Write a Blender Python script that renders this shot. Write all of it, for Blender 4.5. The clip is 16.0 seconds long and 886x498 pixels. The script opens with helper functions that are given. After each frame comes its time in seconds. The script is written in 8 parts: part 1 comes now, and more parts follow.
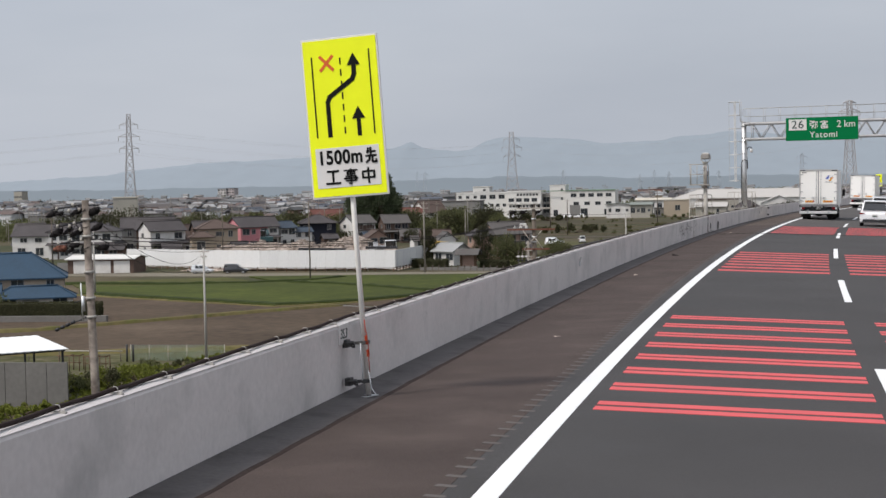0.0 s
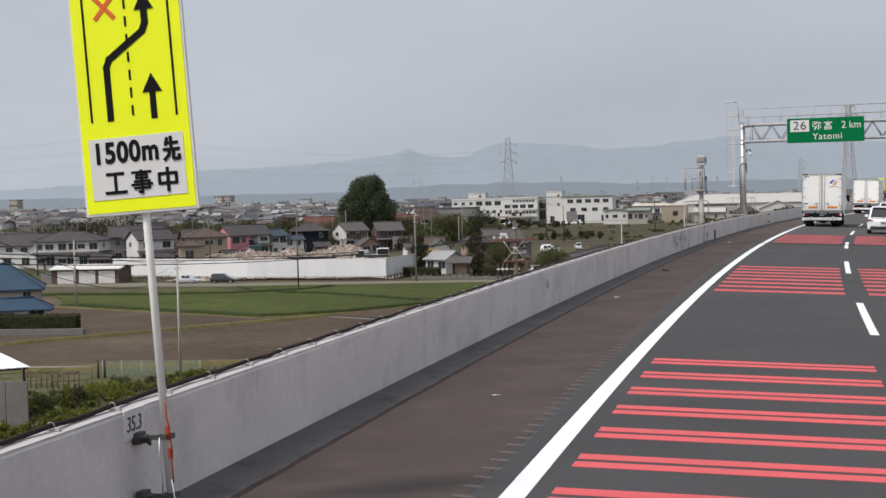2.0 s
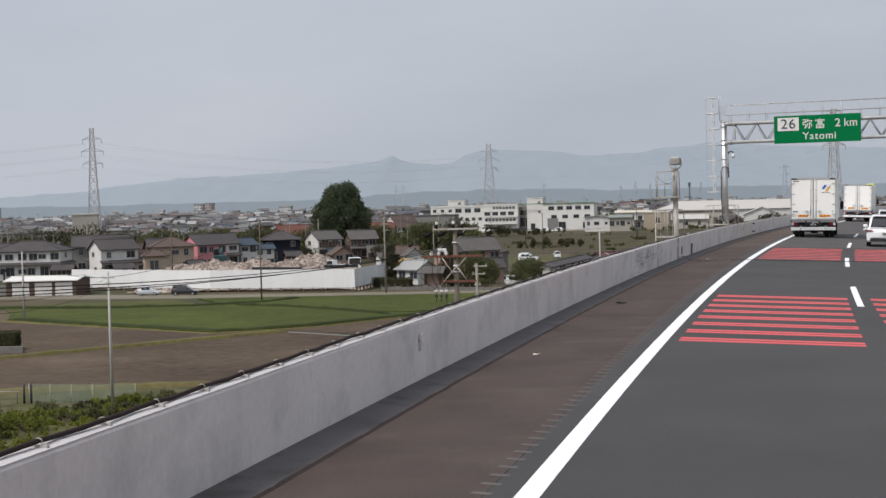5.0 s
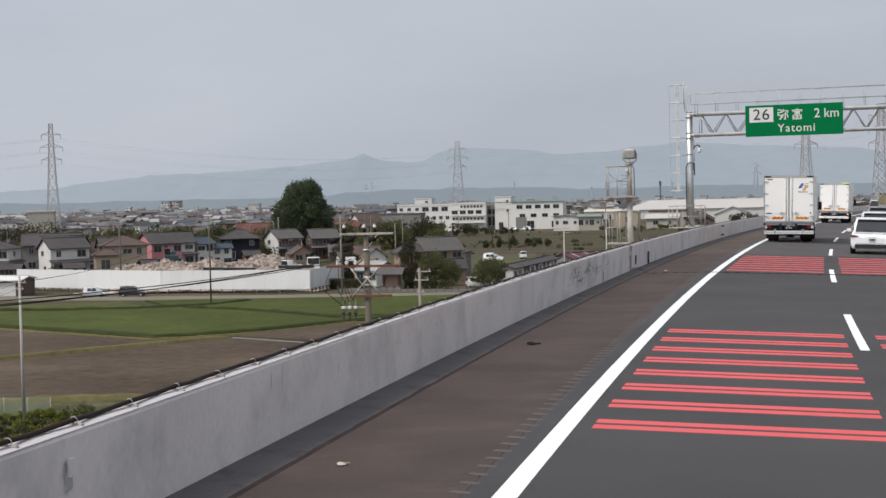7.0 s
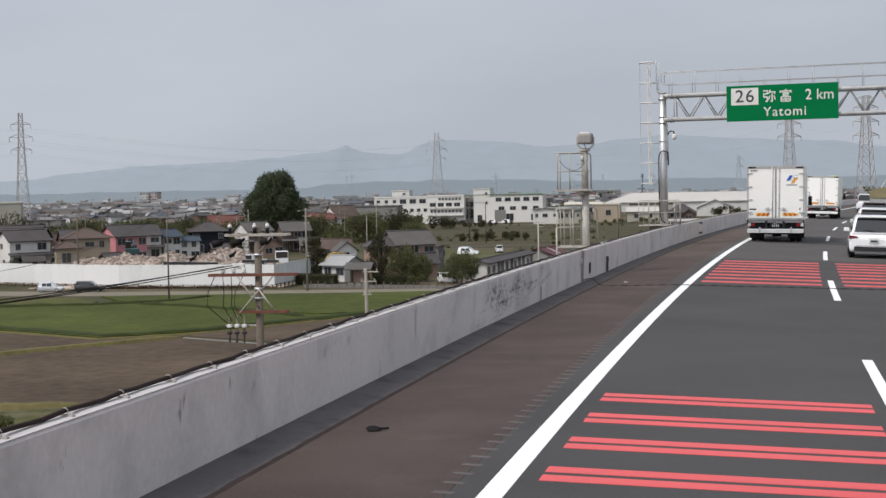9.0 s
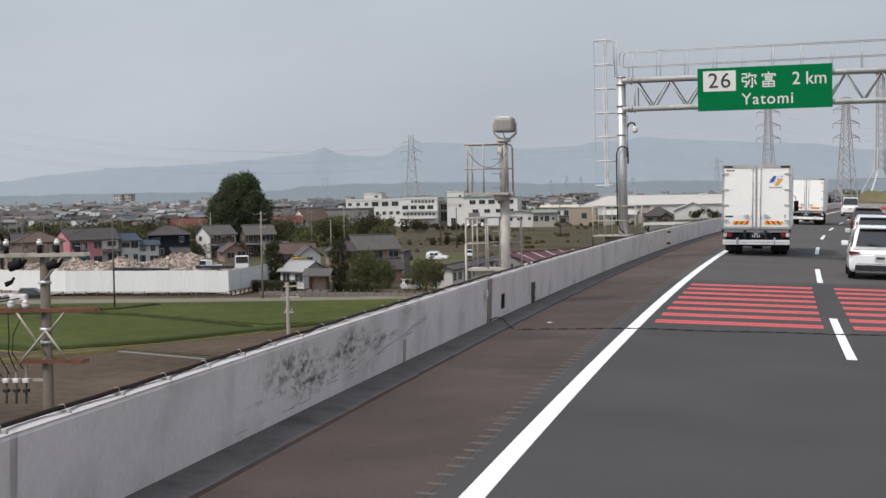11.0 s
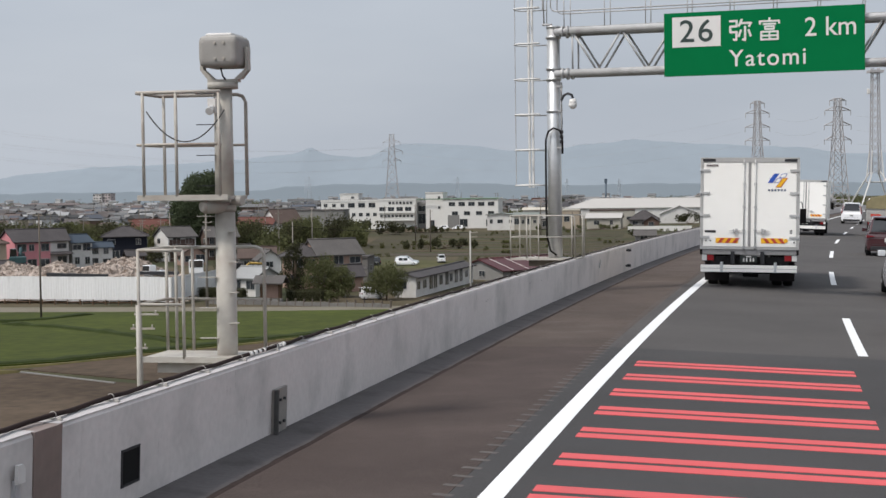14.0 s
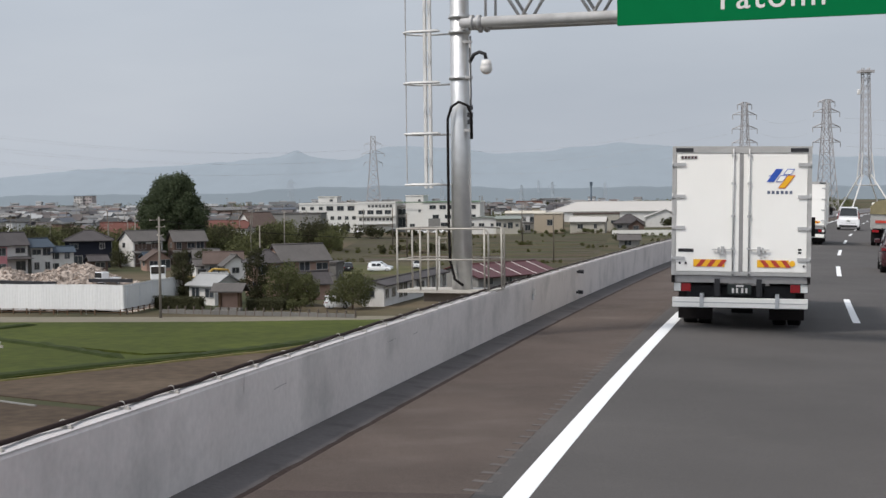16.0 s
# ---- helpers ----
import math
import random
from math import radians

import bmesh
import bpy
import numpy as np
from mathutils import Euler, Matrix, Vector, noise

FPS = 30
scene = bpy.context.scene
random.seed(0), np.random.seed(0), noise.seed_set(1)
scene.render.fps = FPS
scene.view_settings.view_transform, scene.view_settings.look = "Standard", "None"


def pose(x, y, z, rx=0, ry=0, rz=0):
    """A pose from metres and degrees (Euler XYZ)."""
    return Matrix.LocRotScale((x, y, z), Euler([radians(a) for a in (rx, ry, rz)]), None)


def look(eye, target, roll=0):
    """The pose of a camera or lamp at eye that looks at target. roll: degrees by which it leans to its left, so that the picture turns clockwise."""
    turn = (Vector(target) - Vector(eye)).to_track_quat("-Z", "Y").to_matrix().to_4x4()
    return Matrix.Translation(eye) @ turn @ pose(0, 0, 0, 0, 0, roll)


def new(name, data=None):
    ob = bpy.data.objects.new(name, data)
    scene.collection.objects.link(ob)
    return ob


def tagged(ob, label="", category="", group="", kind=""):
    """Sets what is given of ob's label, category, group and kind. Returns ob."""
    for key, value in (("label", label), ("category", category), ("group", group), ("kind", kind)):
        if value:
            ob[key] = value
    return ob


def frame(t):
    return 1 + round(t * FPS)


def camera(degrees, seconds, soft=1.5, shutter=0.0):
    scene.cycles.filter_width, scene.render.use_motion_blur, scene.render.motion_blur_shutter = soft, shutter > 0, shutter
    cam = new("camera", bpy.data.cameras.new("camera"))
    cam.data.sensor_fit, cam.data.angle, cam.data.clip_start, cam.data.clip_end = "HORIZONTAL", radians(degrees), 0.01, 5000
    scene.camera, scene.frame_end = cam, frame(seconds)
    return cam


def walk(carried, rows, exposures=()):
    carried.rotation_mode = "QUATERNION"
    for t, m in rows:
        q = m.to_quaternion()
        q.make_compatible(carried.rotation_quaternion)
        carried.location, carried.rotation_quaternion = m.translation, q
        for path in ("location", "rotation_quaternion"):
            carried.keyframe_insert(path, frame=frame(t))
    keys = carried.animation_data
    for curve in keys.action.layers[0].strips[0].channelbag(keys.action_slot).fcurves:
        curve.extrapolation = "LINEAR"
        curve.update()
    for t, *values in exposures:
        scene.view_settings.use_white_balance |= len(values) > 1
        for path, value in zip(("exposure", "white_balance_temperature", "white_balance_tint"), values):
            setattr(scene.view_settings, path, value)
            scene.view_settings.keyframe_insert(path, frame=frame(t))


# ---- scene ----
K1, K2, S1 = 0.0008240, 0.0002, 165.0        # the road's curvature, to S1 and past it
BANK, GRADE = 2.28, 0.38                    # the carriageway falls to the right and ahead, degrees
EYE = 2.451                                # the eye over the carriageway
GROUND = -13.7                              # the fields, under the viaduct
ROAD = Matrix.Translation((-0.45, 0, 0)) @ Matrix.Rotation(radians(-GRADE), 4, "X") @ Matrix.Rotation(radians(BANK), 4, "Y")


def centre(s):
    """Place and heading of the lane's axis, s metres along it, in the road's own plane."""
    a = min(s, S1)
    th = K1 * a
    x, y = (1 - math.cos(th)) / K1, math.sin(th) / K1
    if s > S1:
        b = s - S1
        x += math.sin(th + K2 * b / 2) * b
        y += math.cos(th + K2 * b / 2) * b
        th += K2 * b
    return x, y, th


def on_road(s, u, z=0.0):
    """World place of a point s along, u to the right of the axis, z over the carriageway."""
    x, y, th = centre(s)
    return ROAD @ Vector((x + u * math.cos(th), y - u * math.sin(th), z))


def at_road(s, u, z=0.0, turn=0.0):
    """World pose that stands on the road there, its y axis ahead."""
    x, y, th = centre(s)
    return ROAD @ pose(x + u * math.cos(th), y - u * math.sin(th), z, 0, 0, turn - math.degrees(th))


# ---- camera ----
cam = camera(31.28, 16.0)
# seconds, metres along, metres aside, yaw, pitch, roll
ROWS = [
    (0.0, 0.723, 0.065, 11.053, -2.643, -1.127),
    (0.5, 2.289, 0.043, 11.047, -2.589, -1.048),
    (1.0, 3.874, 0.022, 11.046, -2.526, -0.970),
    (1.5, 5.513, 0.002, 11.030, -2.465, -0.901),
    (2.0, 7.145, -0.032, 11.009, -2.406, -0.846),
    (2.5, 8.798, -0.069, 11.011, -2.351, -0.807),
    (3.0, 10.500, -0.090, 10.990, -2.296, -0.774),
    (3.5, 12.263, -0.112, 10.946, -2.238, -0.730),
    (4.0, 14.078, -0.115, 10.850, -2.198, -0.664),
    (6.5, 26.057, -0.064, 9.671, -2.110, -0.884),
    (7.0, 28.578, -0.057, 9.447, -2.196, -0.896),
    (7.5, 31.072, -0.062, 9.286, -2.370, -0.907),
    (8.0, 33.572, -0.071, 9.164, -2.478, -0.937),
    (8.5, 36.078, -0.057, 9.014, -2.490, -0.997),
    (9.0, 38.584, -0.025, 8.827, -2.471, -1.077),
    (11.5, 53.405, 0.078, 7.979, -2.364, -1.227),
    (12.0, 56.473, 0.073, 7.909, -2.363, -1.302),
    (12.5, 59.521, 0.091, 7.812, -2.339, -1.374),
    (13.0, 62.554, 0.069, 7.748, -2.341, -1.436),
    (13.5, 65.648, 0.057, 7.710, -2.319, -1.507),
    (14.0, 68.744, 0.033, 7.653, -2.311, -1.571),
    (14.5, 71.843, 0.015, 7.579, -2.288, -1.617),
    (15.0, 74.831, -0.023, 7.497, -2.282, -1.636),
    (15.5, 77.878, -0.061, 7.377, -2.246, -1.645),
    (16.0, 80.945, -0.117, 7.189, -2.191, -1.648),
]
walk(cam, [(t, ROAD @ Matrix.Translation(ROAD.inverted() @ on_road(s, u, EYE)) @ pose(0, 0, 0, 0, 0, yaw) @ pose(0, 0, 0, 90 + pitch) @ pose(0, 0, 0, 0, 0, -roll))
           for t, s, u, yaw, pitch, roll in ROWS], [(0.0, 0.0, 6500, 12.0), (16.0, 0.02, 6450, 10.5)])

# ---- light ----
TO_SUN = (ROAD.to_3x3() @ Vector((-1.95, -1.6, 3.38))).normalized()
world = bpy.data.worlds.new("sky")
scene.world = world
world.use_nodes = True
wn, wl = world.node_tree.nodes, world.node_tree.links
sky = wn.new("ShaderNodeTexSky")
sky.sky_type, sky.sun_disc = "NISHITA", False
sky.sun_elevation = math.asin(TO_SUN.z)
sky.sun_rotation = math.atan2(TO_SUN.x, TO_SUN.y)
sky.air_density, sky.dust_density, sky.ozone_density = 1.0, 6.0, 1.0
veil = wn.new("ShaderNodeMix")                  # thin overcast over the blue
veil.data_type = "RGBA"
veil.inputs[0].default_value = 0.78
coord = wn.new("ShaderNodeTexCoord")
stretch = wn.new("ShaderNodeMapping")
stretch.inputs["Scale"].default_value = (1.2, 1.2, 5.0)
cloud = wn.new("ShaderNodeTexNoise")
cloud.inputs["Scale"].default_value, cloud.inputs["Detail"].default_value = 2.2, 5.0
tone = wn.new("ShaderNodeValToRGB")
tone.color_ramp.elements[0].position, tone.color_ramp.elements[1].position = 0.3, 0.75
tone.color_ramp.elements[0].color, tone.color_ramp.elements[1].color = (4.85, 5.34, 6.04, 1), (5.9, 6.34, 6.95, 1)
wl.new(coord.outputs["Generated"], stretch.inputs["Vector"])
wl.new(stretch.outputs[0], cloud.inputs["Vector"])
wl.new(cloud.outputs["Fac"], tone.inputs[0])
# the haze is brighter round the veiled sun
near = wn.new("ShaderNodeVectorMath")
near.operation = "DOT_PRODUCT"
near.inputs[1].default_value = TO_SUN
half_up = wn.new("ShaderNodeMath")
half_up.operation, half_up.inputs[1].default_value, half_up.inputs[2].default_value = "MULTIPLY_ADD", 0.5, 0.5
glow = wn.new("ShaderNodeMath")
glow.operation, glow.inputs[1].default_value = "POWER", 4.0
gain = wn.new("ShaderNodeMath")
gain.operation, gain.inputs[1].default_value, gain.inputs[2].default_value = "MULTIPLY_ADD", 1.7, 1.08
bright = wn.new("ShaderNodeVectorMath")
bright.operation = "SCALE"
wl.new(coord.outputs["Generated"], near.inputs[0])
wl.new(near.outputs["Value"], half_up.inputs[0])
wl.new(half_up.outputs[0], glow.inputs[0])
wl.new(glow.outputs[0], gain.inputs[0])
wl.new(tone.outputs[0], bright.inputs[0])
wl.new(gain.outputs[0], bright.inputs["Scale"])
wl.new(sky.outputs[0], veil.inputs[6])
wl.new(bright.outputs[0], veil.inputs[7])
wl.new(veil.outputs[2], wn["Background"].inputs["Color"])
wn["Background"].inputs["Strength"].default_value = 0.098
sun = new("sun", bpy.data.lights.new("sun", "SUN"))
sun.data.energy, sun.data.angle, sun.data.color = 2.95, radians(8), (1.0, 0.95, 0.88)
sun.matrix_world = look(TO_SUN * 100, (0, 0, 0))

# ---- materials ----


def rgb(v):
    return (v, v, v) if isinstance(v, (int, float)) else v


def material(name, colour, rough=0.7, metal=0.0, vary=0.15, grain=8.0, blotch=0.6, bump=0.0, dirt=None, spread=0.0, coat=0.0, space="Object", dirt_at=0.62, gloss=None):
    """A surface with fine grain and broad blotches; dirt: a second colour in patches; spread: brightness that differs from piece to piece."""
    m = bpy.data.materials.new(name)
    m.use_nodes = True
    n, l = m.node_tree.nodes, m.node_tree.links
    b = n["Principled BSDF"]
    b.inputs["Roughness"].default_value, b.inputs["Metallic"].default_value = rough, metal
    b.inputs["Coat Weight"].default_value = coat
    b.inputs["Specular IOR Level"].default_value = gloss if gloss is not None else (0.12 if rough >= 0.7 else 0.4)
    if space == "World":
        vec = n.new("ShaderNodeNewGeometry").outputs["Position"]
    else:
        vec = n.new("ShaderNodeTexCoord").outputs["Object"]
    fine, broad = n.new("ShaderNodeTexNoise"), n.new("ShaderNodeTexNoise")
    fine.inputs["Scale"].default_value, fine.inputs["Detail"].default_value = grain, 6
    broad.inputs["Scale"].default_value, broad.inputs["Detail"].default_value = blotch, 4
    l.new(vec, fine.inputs["Vector"]), l.new(vec, broad.inputs["Vector"])
    both = n.new("ShaderNodeMath")
    both.operation = "ADD"
    l.new(fine.outputs["Fac"], both.inputs[0]), l.new(broad.outputs["Fac"], both.inputs[1])
    span = n.new("ShaderNodeMapRange")
    span.inputs["From Min"].default_value, span.inputs["From Max"].default_value = 0.6, 1.4
    span.inputs["To Min"].default_value, span.inputs["To Max"].default_value = 1 - vary, 1 + vary
    l.new(both.outputs[0], span.inputs["Value"])
    factor = span.outputs[0]
    if spread:
        info = n.new("ShaderNodeObjectInfo")
        isle = n.new("ShaderNodeNewGeometry")
        add = n.new("ShaderNodeMath")
        add.operation = "ADD"
        l.new(info.outputs["Random"], add.inputs[0]), l.new(isle.outputs["Random Per Island"], add.inputs[1])
        rng = n.new("ShaderNodeMapRange")
        rng.inputs["From Max"].default_value = 2.0
        rng.inputs["To Min"].default_value, rng.inputs["To Max"].default_value = 1 - spread, 1 + spread
        l.new(add.outputs[0], rng.inputs["Value"])
        mul = n.new("ShaderNodeMath")
        mul.operation = "MULTIPLY"
        l.new(factor, mul.inputs[0]), l.new(rng.outputs[0], mul.inputs[1])
        factor = mul.outputs[0]
    scale = n.new("ShaderNodeVectorMath")
    scale.operation = "SCALE"
    base = n.new("ShaderNodeRGB")
    base.outputs[0].default_value = (*rgb(colour), 1)
    last = base.outputs[0]
    if dirt:
        mix = n.new("ShaderNodeMix")
        mix.data_type = "RGBA"
        mix.inputs[7].default_value = (*rgb(dirt), 1)
        patch = n.new("ShaderNodeTexNoise")
        patch.inputs["Scale"].default_value, patch.inputs["Detail"].default_value = blotch * 2.3, 8
        l.new(vec, patch.inputs["Vector"])
        ramp = n.new("ShaderNodeMapRange")
        ramp.inputs["From Min"].default_value, ramp.inputs["From Max"].default_value = dirt_at - 0.12, dirt_at + 0.12
        l.new(patch.outputs["Fac"], ramp.inputs["Value"])
        l.new(ramp.outputs[0], mix.inputs[0])
        l.new(last, mix.inputs[6])
        last = mix.outputs[2]
    l.new(last, scale.inputs[0]), l.new(factor, scale.inputs["Scale"])
    l.new(scale.outputs[0], b.inputs["Base Color"])
    if bump:
        bp = n.new("ShaderNodeBump")
        bp.inputs["Strength"].default_value, bp.inputs["Distance"].default_value = bump, 0.02
        l.new(fine.outputs["Fac"], bp.inputs["Height"])
        l.new(bp.outputs[0], b.inputs["Normal"])
    return m


def glass(name, colour):
    m = bpy.data.materials.new(name)
    m.use_nodes = True
    b = m.node_tree.nodes["Principled BSDF"]
    b.inputs["Base Color"].default_value = (*rgb(colour), 1)
    b.inputs["Roughness"].default_value, b.inputs["Coat Weight"].default_value = 0.06, 0.6
    return m


def leafy(name, colour, spread=0.22):
    """Leaves that let some light through."""
    m = material(name, colour, 0.7, vary=0.25, grain=3, blotch=0.25, spread=spread, gloss=0.08)
    n, l = m.node_tree.nodes, m.node_tree.links
    thin, mix = n.new("ShaderNodeBsdfTranslucent"), n.new("ShaderNodeMixShader")
    mix.inputs[0].default_value = 0.4
    out = [k for k in n if k.type == "OUTPUT_MATERIAL"][0]
    b = n["Principled BSDF"]
    l.new(b.inputs["Base Color"].links[0].from_socket, thin.inputs["Color"])
    l.new(b.outputs[0], mix.inputs[1]), l.new(thin.outputs[0], mix.inputs[2])
    l.new(mix.outputs[0], out.inputs["Surface"])
    return m


def mixed(name, colours, rough=0.8):
    """Separate pieces of one mesh, each in one of several colours."""
    m = material(name, 0.5, rough, vary=0.12, grain=2, blotch=0.2, gloss=0.1)
    n, l = m.node_tree.nodes, m.node_tree.links
    ramp = n.new("ShaderNodeValToRGB")
    ramp.color_ramp.interpolation = "CONSTANT"
    for i, c in enumerate(colours):
        e = ramp.color_ramp.elements[i] if i < 2 else ramp.color_ramp.elements.new(i / len(colours))
        e.position, e.color = i / len(colours), (*rgb(c), 1)
    isle = n.new("ShaderNodeNewGeometry")
    l.new(isle.outputs["Random Per Island"], ramp.inputs[0])
    scale = [k for k in n if k.type == "VECT_MATH"][0]
    l.new(ramp.outputs[0], scale.inputs[0])
    return m


M = {}
M["asphalt"] = material("lane_asphalt", (0.0425, 0.0398, 0.0392), 0.85, gloss=0.25, vary=0.28, grain=45, blotch=0.35, bump=0.25, dirt=(0.044, 0.042, 0.042), space="World")
M["asphalt_pale"] = material("paler_lane_asphalt", (0.060, 0.0545, 0.052), 0.85, gloss=0.25, vary=0.28, grain=45, blotch=0.35, bump=0.25, dirt=(0.066, 0.060, 0.057), space="World")
M["shoulder_pale"] = material("paler_shoulder_asphalt", (0.074, 0.058, 0.050), 0.9, vary=0.32, grain=45, blotch=0.5, bump=0.5, dirt=(0.090, 0.073, 0.064), space="World")
M["shoulder"] = material("shoulder_asphalt", (0.058, 0.0445, 0.040), 0.9, vary=0.32, grain=45, blotch=0.5, bump=0.5, dirt=(0.072, 0.056, 0.050), space="World")
M["paint"] = material("white_road_paint", (0.66, 0.66, 0.655), 0.6, vary=0.05, grain=22, blotch=1.2, dirt=(0.62, 0.61, 0.60), dirt_at=0.72, space="World")
M["red_paint"] = material("red_road_paint", (0.52, 0.072, 0.074), 0.65, vary=0.10, grain=24, blotch=0.9, dirt=(0.42, 0.075, 0.075), dirt_at=0.68, space="World")


def weathered_concrete():
    """Parapet concrete: faint upright streaks all along, and a stretch blackened by old impacts."""
    m = material("parapet_concrete", (0.612, 0.569, 0.546), 0.85, vary=0.10, grain=14, blotch=0.5, bump=0.12, dirt=(0.45, 0.427, 0.408), dirt_at=0.62, space="World")
    n, l = m.node_tree.nodes, m.node_tree.links
    b = n["Principled BSDF"]
    pos = n.new("ShaderNodeNewGeometry").outputs["Position"]

    def noisy(stretch, scale, low, high, rough=0.65):
        mp, nz, rg = n.new("ShaderNodeMapping"), n.new("ShaderNodeTexNoise"), n.new("ShaderNodeMapRange")
        mp.inputs["Scale"].default_value = stretch
        nz.inputs["Scale"].default_value, nz.inputs["Detail"].default_value, nz.inputs["Roughness"].default_value = scale, 10, rough
        rg.inputs["From Min"].default_value, rg.inputs["From Max"].default_value = low, high
        l.new(pos, mp.inputs["Vector"]), l.new(mp.outputs[0], nz.inputs["Vector"]), l.new(nz.outputs["Fac"], rg.inputs["Value"])
        return rg.outputs[0]

    def times(a, k):
        t = n.new("ShaderNodeMath")
        t.operation = "MULTIPLY"
        l.new(a, t.inputs[0])
        if isinstance(k, float):
            t.inputs[1].default_value = k
        else:
            l.new(k, t.inputs[1])
        return t.outputs[0]

    def blend(fac, colour):
        mix = n.new("ShaderNodeMix")
        mix.data_type = "RGBA"
        mix.inputs[7].default_value = (*colour, 1)
        l.new(fac, mix.inputs[0]), l.new(b.inputs["Base Color"].links[0].from_socket, mix.inputs[6])
        l.new(mix.outputs[2], b.inputs["Base Color"])

    blend(times(noisy((0.2, 1.2, 0.5), 1.6, 0.52, 0.80), 0.025), (0.24, 0.22, 0.205))
    blend(times(noisy((0.5, 0.9, 0.8), 0.55, 0.50, 0.72), 0.11), (0.30, 0.275, 0.25))
    blend(times(times(noisy((1.0, 2.2, 0.7), 2.6, 0.60, 0.70, 0.75), noisy((0.3, 0.5, 0.5), 0.8, 0.46, 0.60)), 0.28), (0.20, 0.175, 0.15))
    for s_at, z, run, tall in STAINS:
        c = on_road(s_at, U_FACE, z)
        sub, dist, fall = n.new("ShaderNodeVectorMath"), n.new("ShaderNodeVectorMath"), n.new("ShaderNodeMapRange")
        sub.operation, dist.operation = "SUBTRACT", "LENGTH"
        sub.inputs[1].default_value = c
        size = n.new("ShaderNodeVectorMath")
        size.operation = "MULTIPLY"
        size.inputs[1].default_value = (0.3, 1 / run, 1 / tall)
        l.new(pos, sub.inputs[0]), l.new(sub.outputs[0], size.inputs[0]), l.new(size.outputs[0], dist.inputs[0])
        fall.inputs["From Min"].default_value, fall.inputs["From Max"].default_value = 1.0, 0.25
        l.new(dist.outputs["Value"], fall.inputs["Value"])
        blend(times(times(noisy((1.0, 1.0, 2.0), 3.4, 0.475, 0.565, 0.82), fall.outputs[0]), 0.95), (0.105, 0.09, 0.08))
        blend(times(times(noisy((1.0, 1.0, 5.0), 5.0, 0.60, 0.66, 0.7), fall.outputs[0]), 0.7), (0.60, 0.57, 0.54))
    return m


U_FACE = -4.634
STAINS = ((69.0, 0.46, 1.2, 0.24), (66.7, 0.44, 1.6, 0.28), (67.3, 0.16, 1.1, 0.13), (70.6, 0.36, 1.0, 0.12), (67.0, 0.24, 2.4, 0.05), (69.0, 0.40, 1.6, 0.05))
M["concrete"] = weathered_concrete()
M["coping"] = material("coping_concrete", (0.40, 0.378, 0.375), 0.85, vary=0.08, grain=16, blotch=0.8, space="World")
M["footing"] = material("footing_mortar", (0.100, 0.091, 0.090), 0.9, vary=0.18, grain=18, blotch=0.9, bump=0.25, dirt=(0.062, 0.057, 0.055), space="World")
M["girder"] = material("deck_concrete", (0.36, 0.36, 0.35), 0.9, vary=0.12, grain=6, blotch=0.2, space="World")
M["galv"] = material("galvanised_steel", (0.52, 0.53, 0.54), 0.45, 0.55, vary=0.1, grain=12, blotch=1.5)
M["greycream"] = material("grey_cream_paint", (0.37, 0.345, 0.305), 0.6, vary=0.14, grain=9, blotch=1.1, dirt=(0.27, 0.235, 0.20), dirt_at=0.62)
M["gantry"] = material("weathered_zinc", (0.41, 0.405, 0.40), 0.55, 0.2, vary=0.12, grain=10, blotch=0.9, dirt=(0.31, 0.30, 0.295), dirt_at=0.6)
M["rusty_rail"] = material("rust_stained_paint", (0.36, 0.325, 0.285), 0.65, vary=0.18, grain=14, blotch=2.0, dirt=(0.22, 0.15, 0.11), dirt_at=0.66)
M["cable_sheath"] = material("brown_black_sheath", (0.024, 0.015, 0.013), 0.75, vary=0.25, grain=20, blotch=2)
M["black_rubber"] = material("black_rubber", (0.013, 0.011, 0.011), 0.8, vary=0.2, grain=20, blotch=2)
M["sign_green"] = material("sign_green", (0.0005, 0.135, 0.042), 0.6, gloss=0.05, vary=0.05, grain=3, blotch=0.4)
M["sign_white"] = material("sign_white", (0.62, 0.60, 0.575), 0.4, vary=0.03, grain=5, blotch=1)
M["sign_yellow"] = material("sign_yellow", (0.80, 0.86, 0.0), 0.5, vary=0.05, grain=5, blotch=0.9)
M["sign_black"] = material("sign_black", (0.008, 0.008, 0.008), 0.8, vary=0.1)
M["sign_red"] = material("sign_red", (0.62, 0.11, 0.02), 0.5, vary=0.1)
M["strap_red"] = material("red_strap", (0.34, 0.050, 0.022), 0.7, vary=0.2)
M["truck_white"] = material("truck_white", (0.88, 0.86, 0.815), 0.6, vary=0.02, grain=3, blotch=0.5)
M["frame_grey"] = material("pale_frame_aluminium", (0.44, 0.43, 0.415), 0.5, 0.3, vary=0.1, grain=10, blotch=1.5)
M["post_zinc"] = material("shiny_zinc", (0.50, 0.50, 0.495), 0.36, 0.65, vary=0.12, grain=7, blotch=0.8)
M["pale_zinc"] = material("pale_zinc", (0.58, 0.57, 0.55), 0.6, 0.1, vary=0.08, grain=10, blotch=1.0)
M["alu_dark"] = material("dull_aluminium", (0.30, 0.29, 0.285), 0.55, 0.3, vary=0.12, grain=10, blotch=1.5)
M["mark_grey"] = material("faded_print", (0.10, 0.12, 0.18), 0.6, vary=0.2, grain=30)
M["weeds"] = material("weedy_ground", (0.052, 0.053, 0.018), 0.95, vary=0.45, grain=1.5, blotch=0.3, bump=0.5, dirt=(0.088, 0.078, 0.048), dirt_at=0.52, space="World")
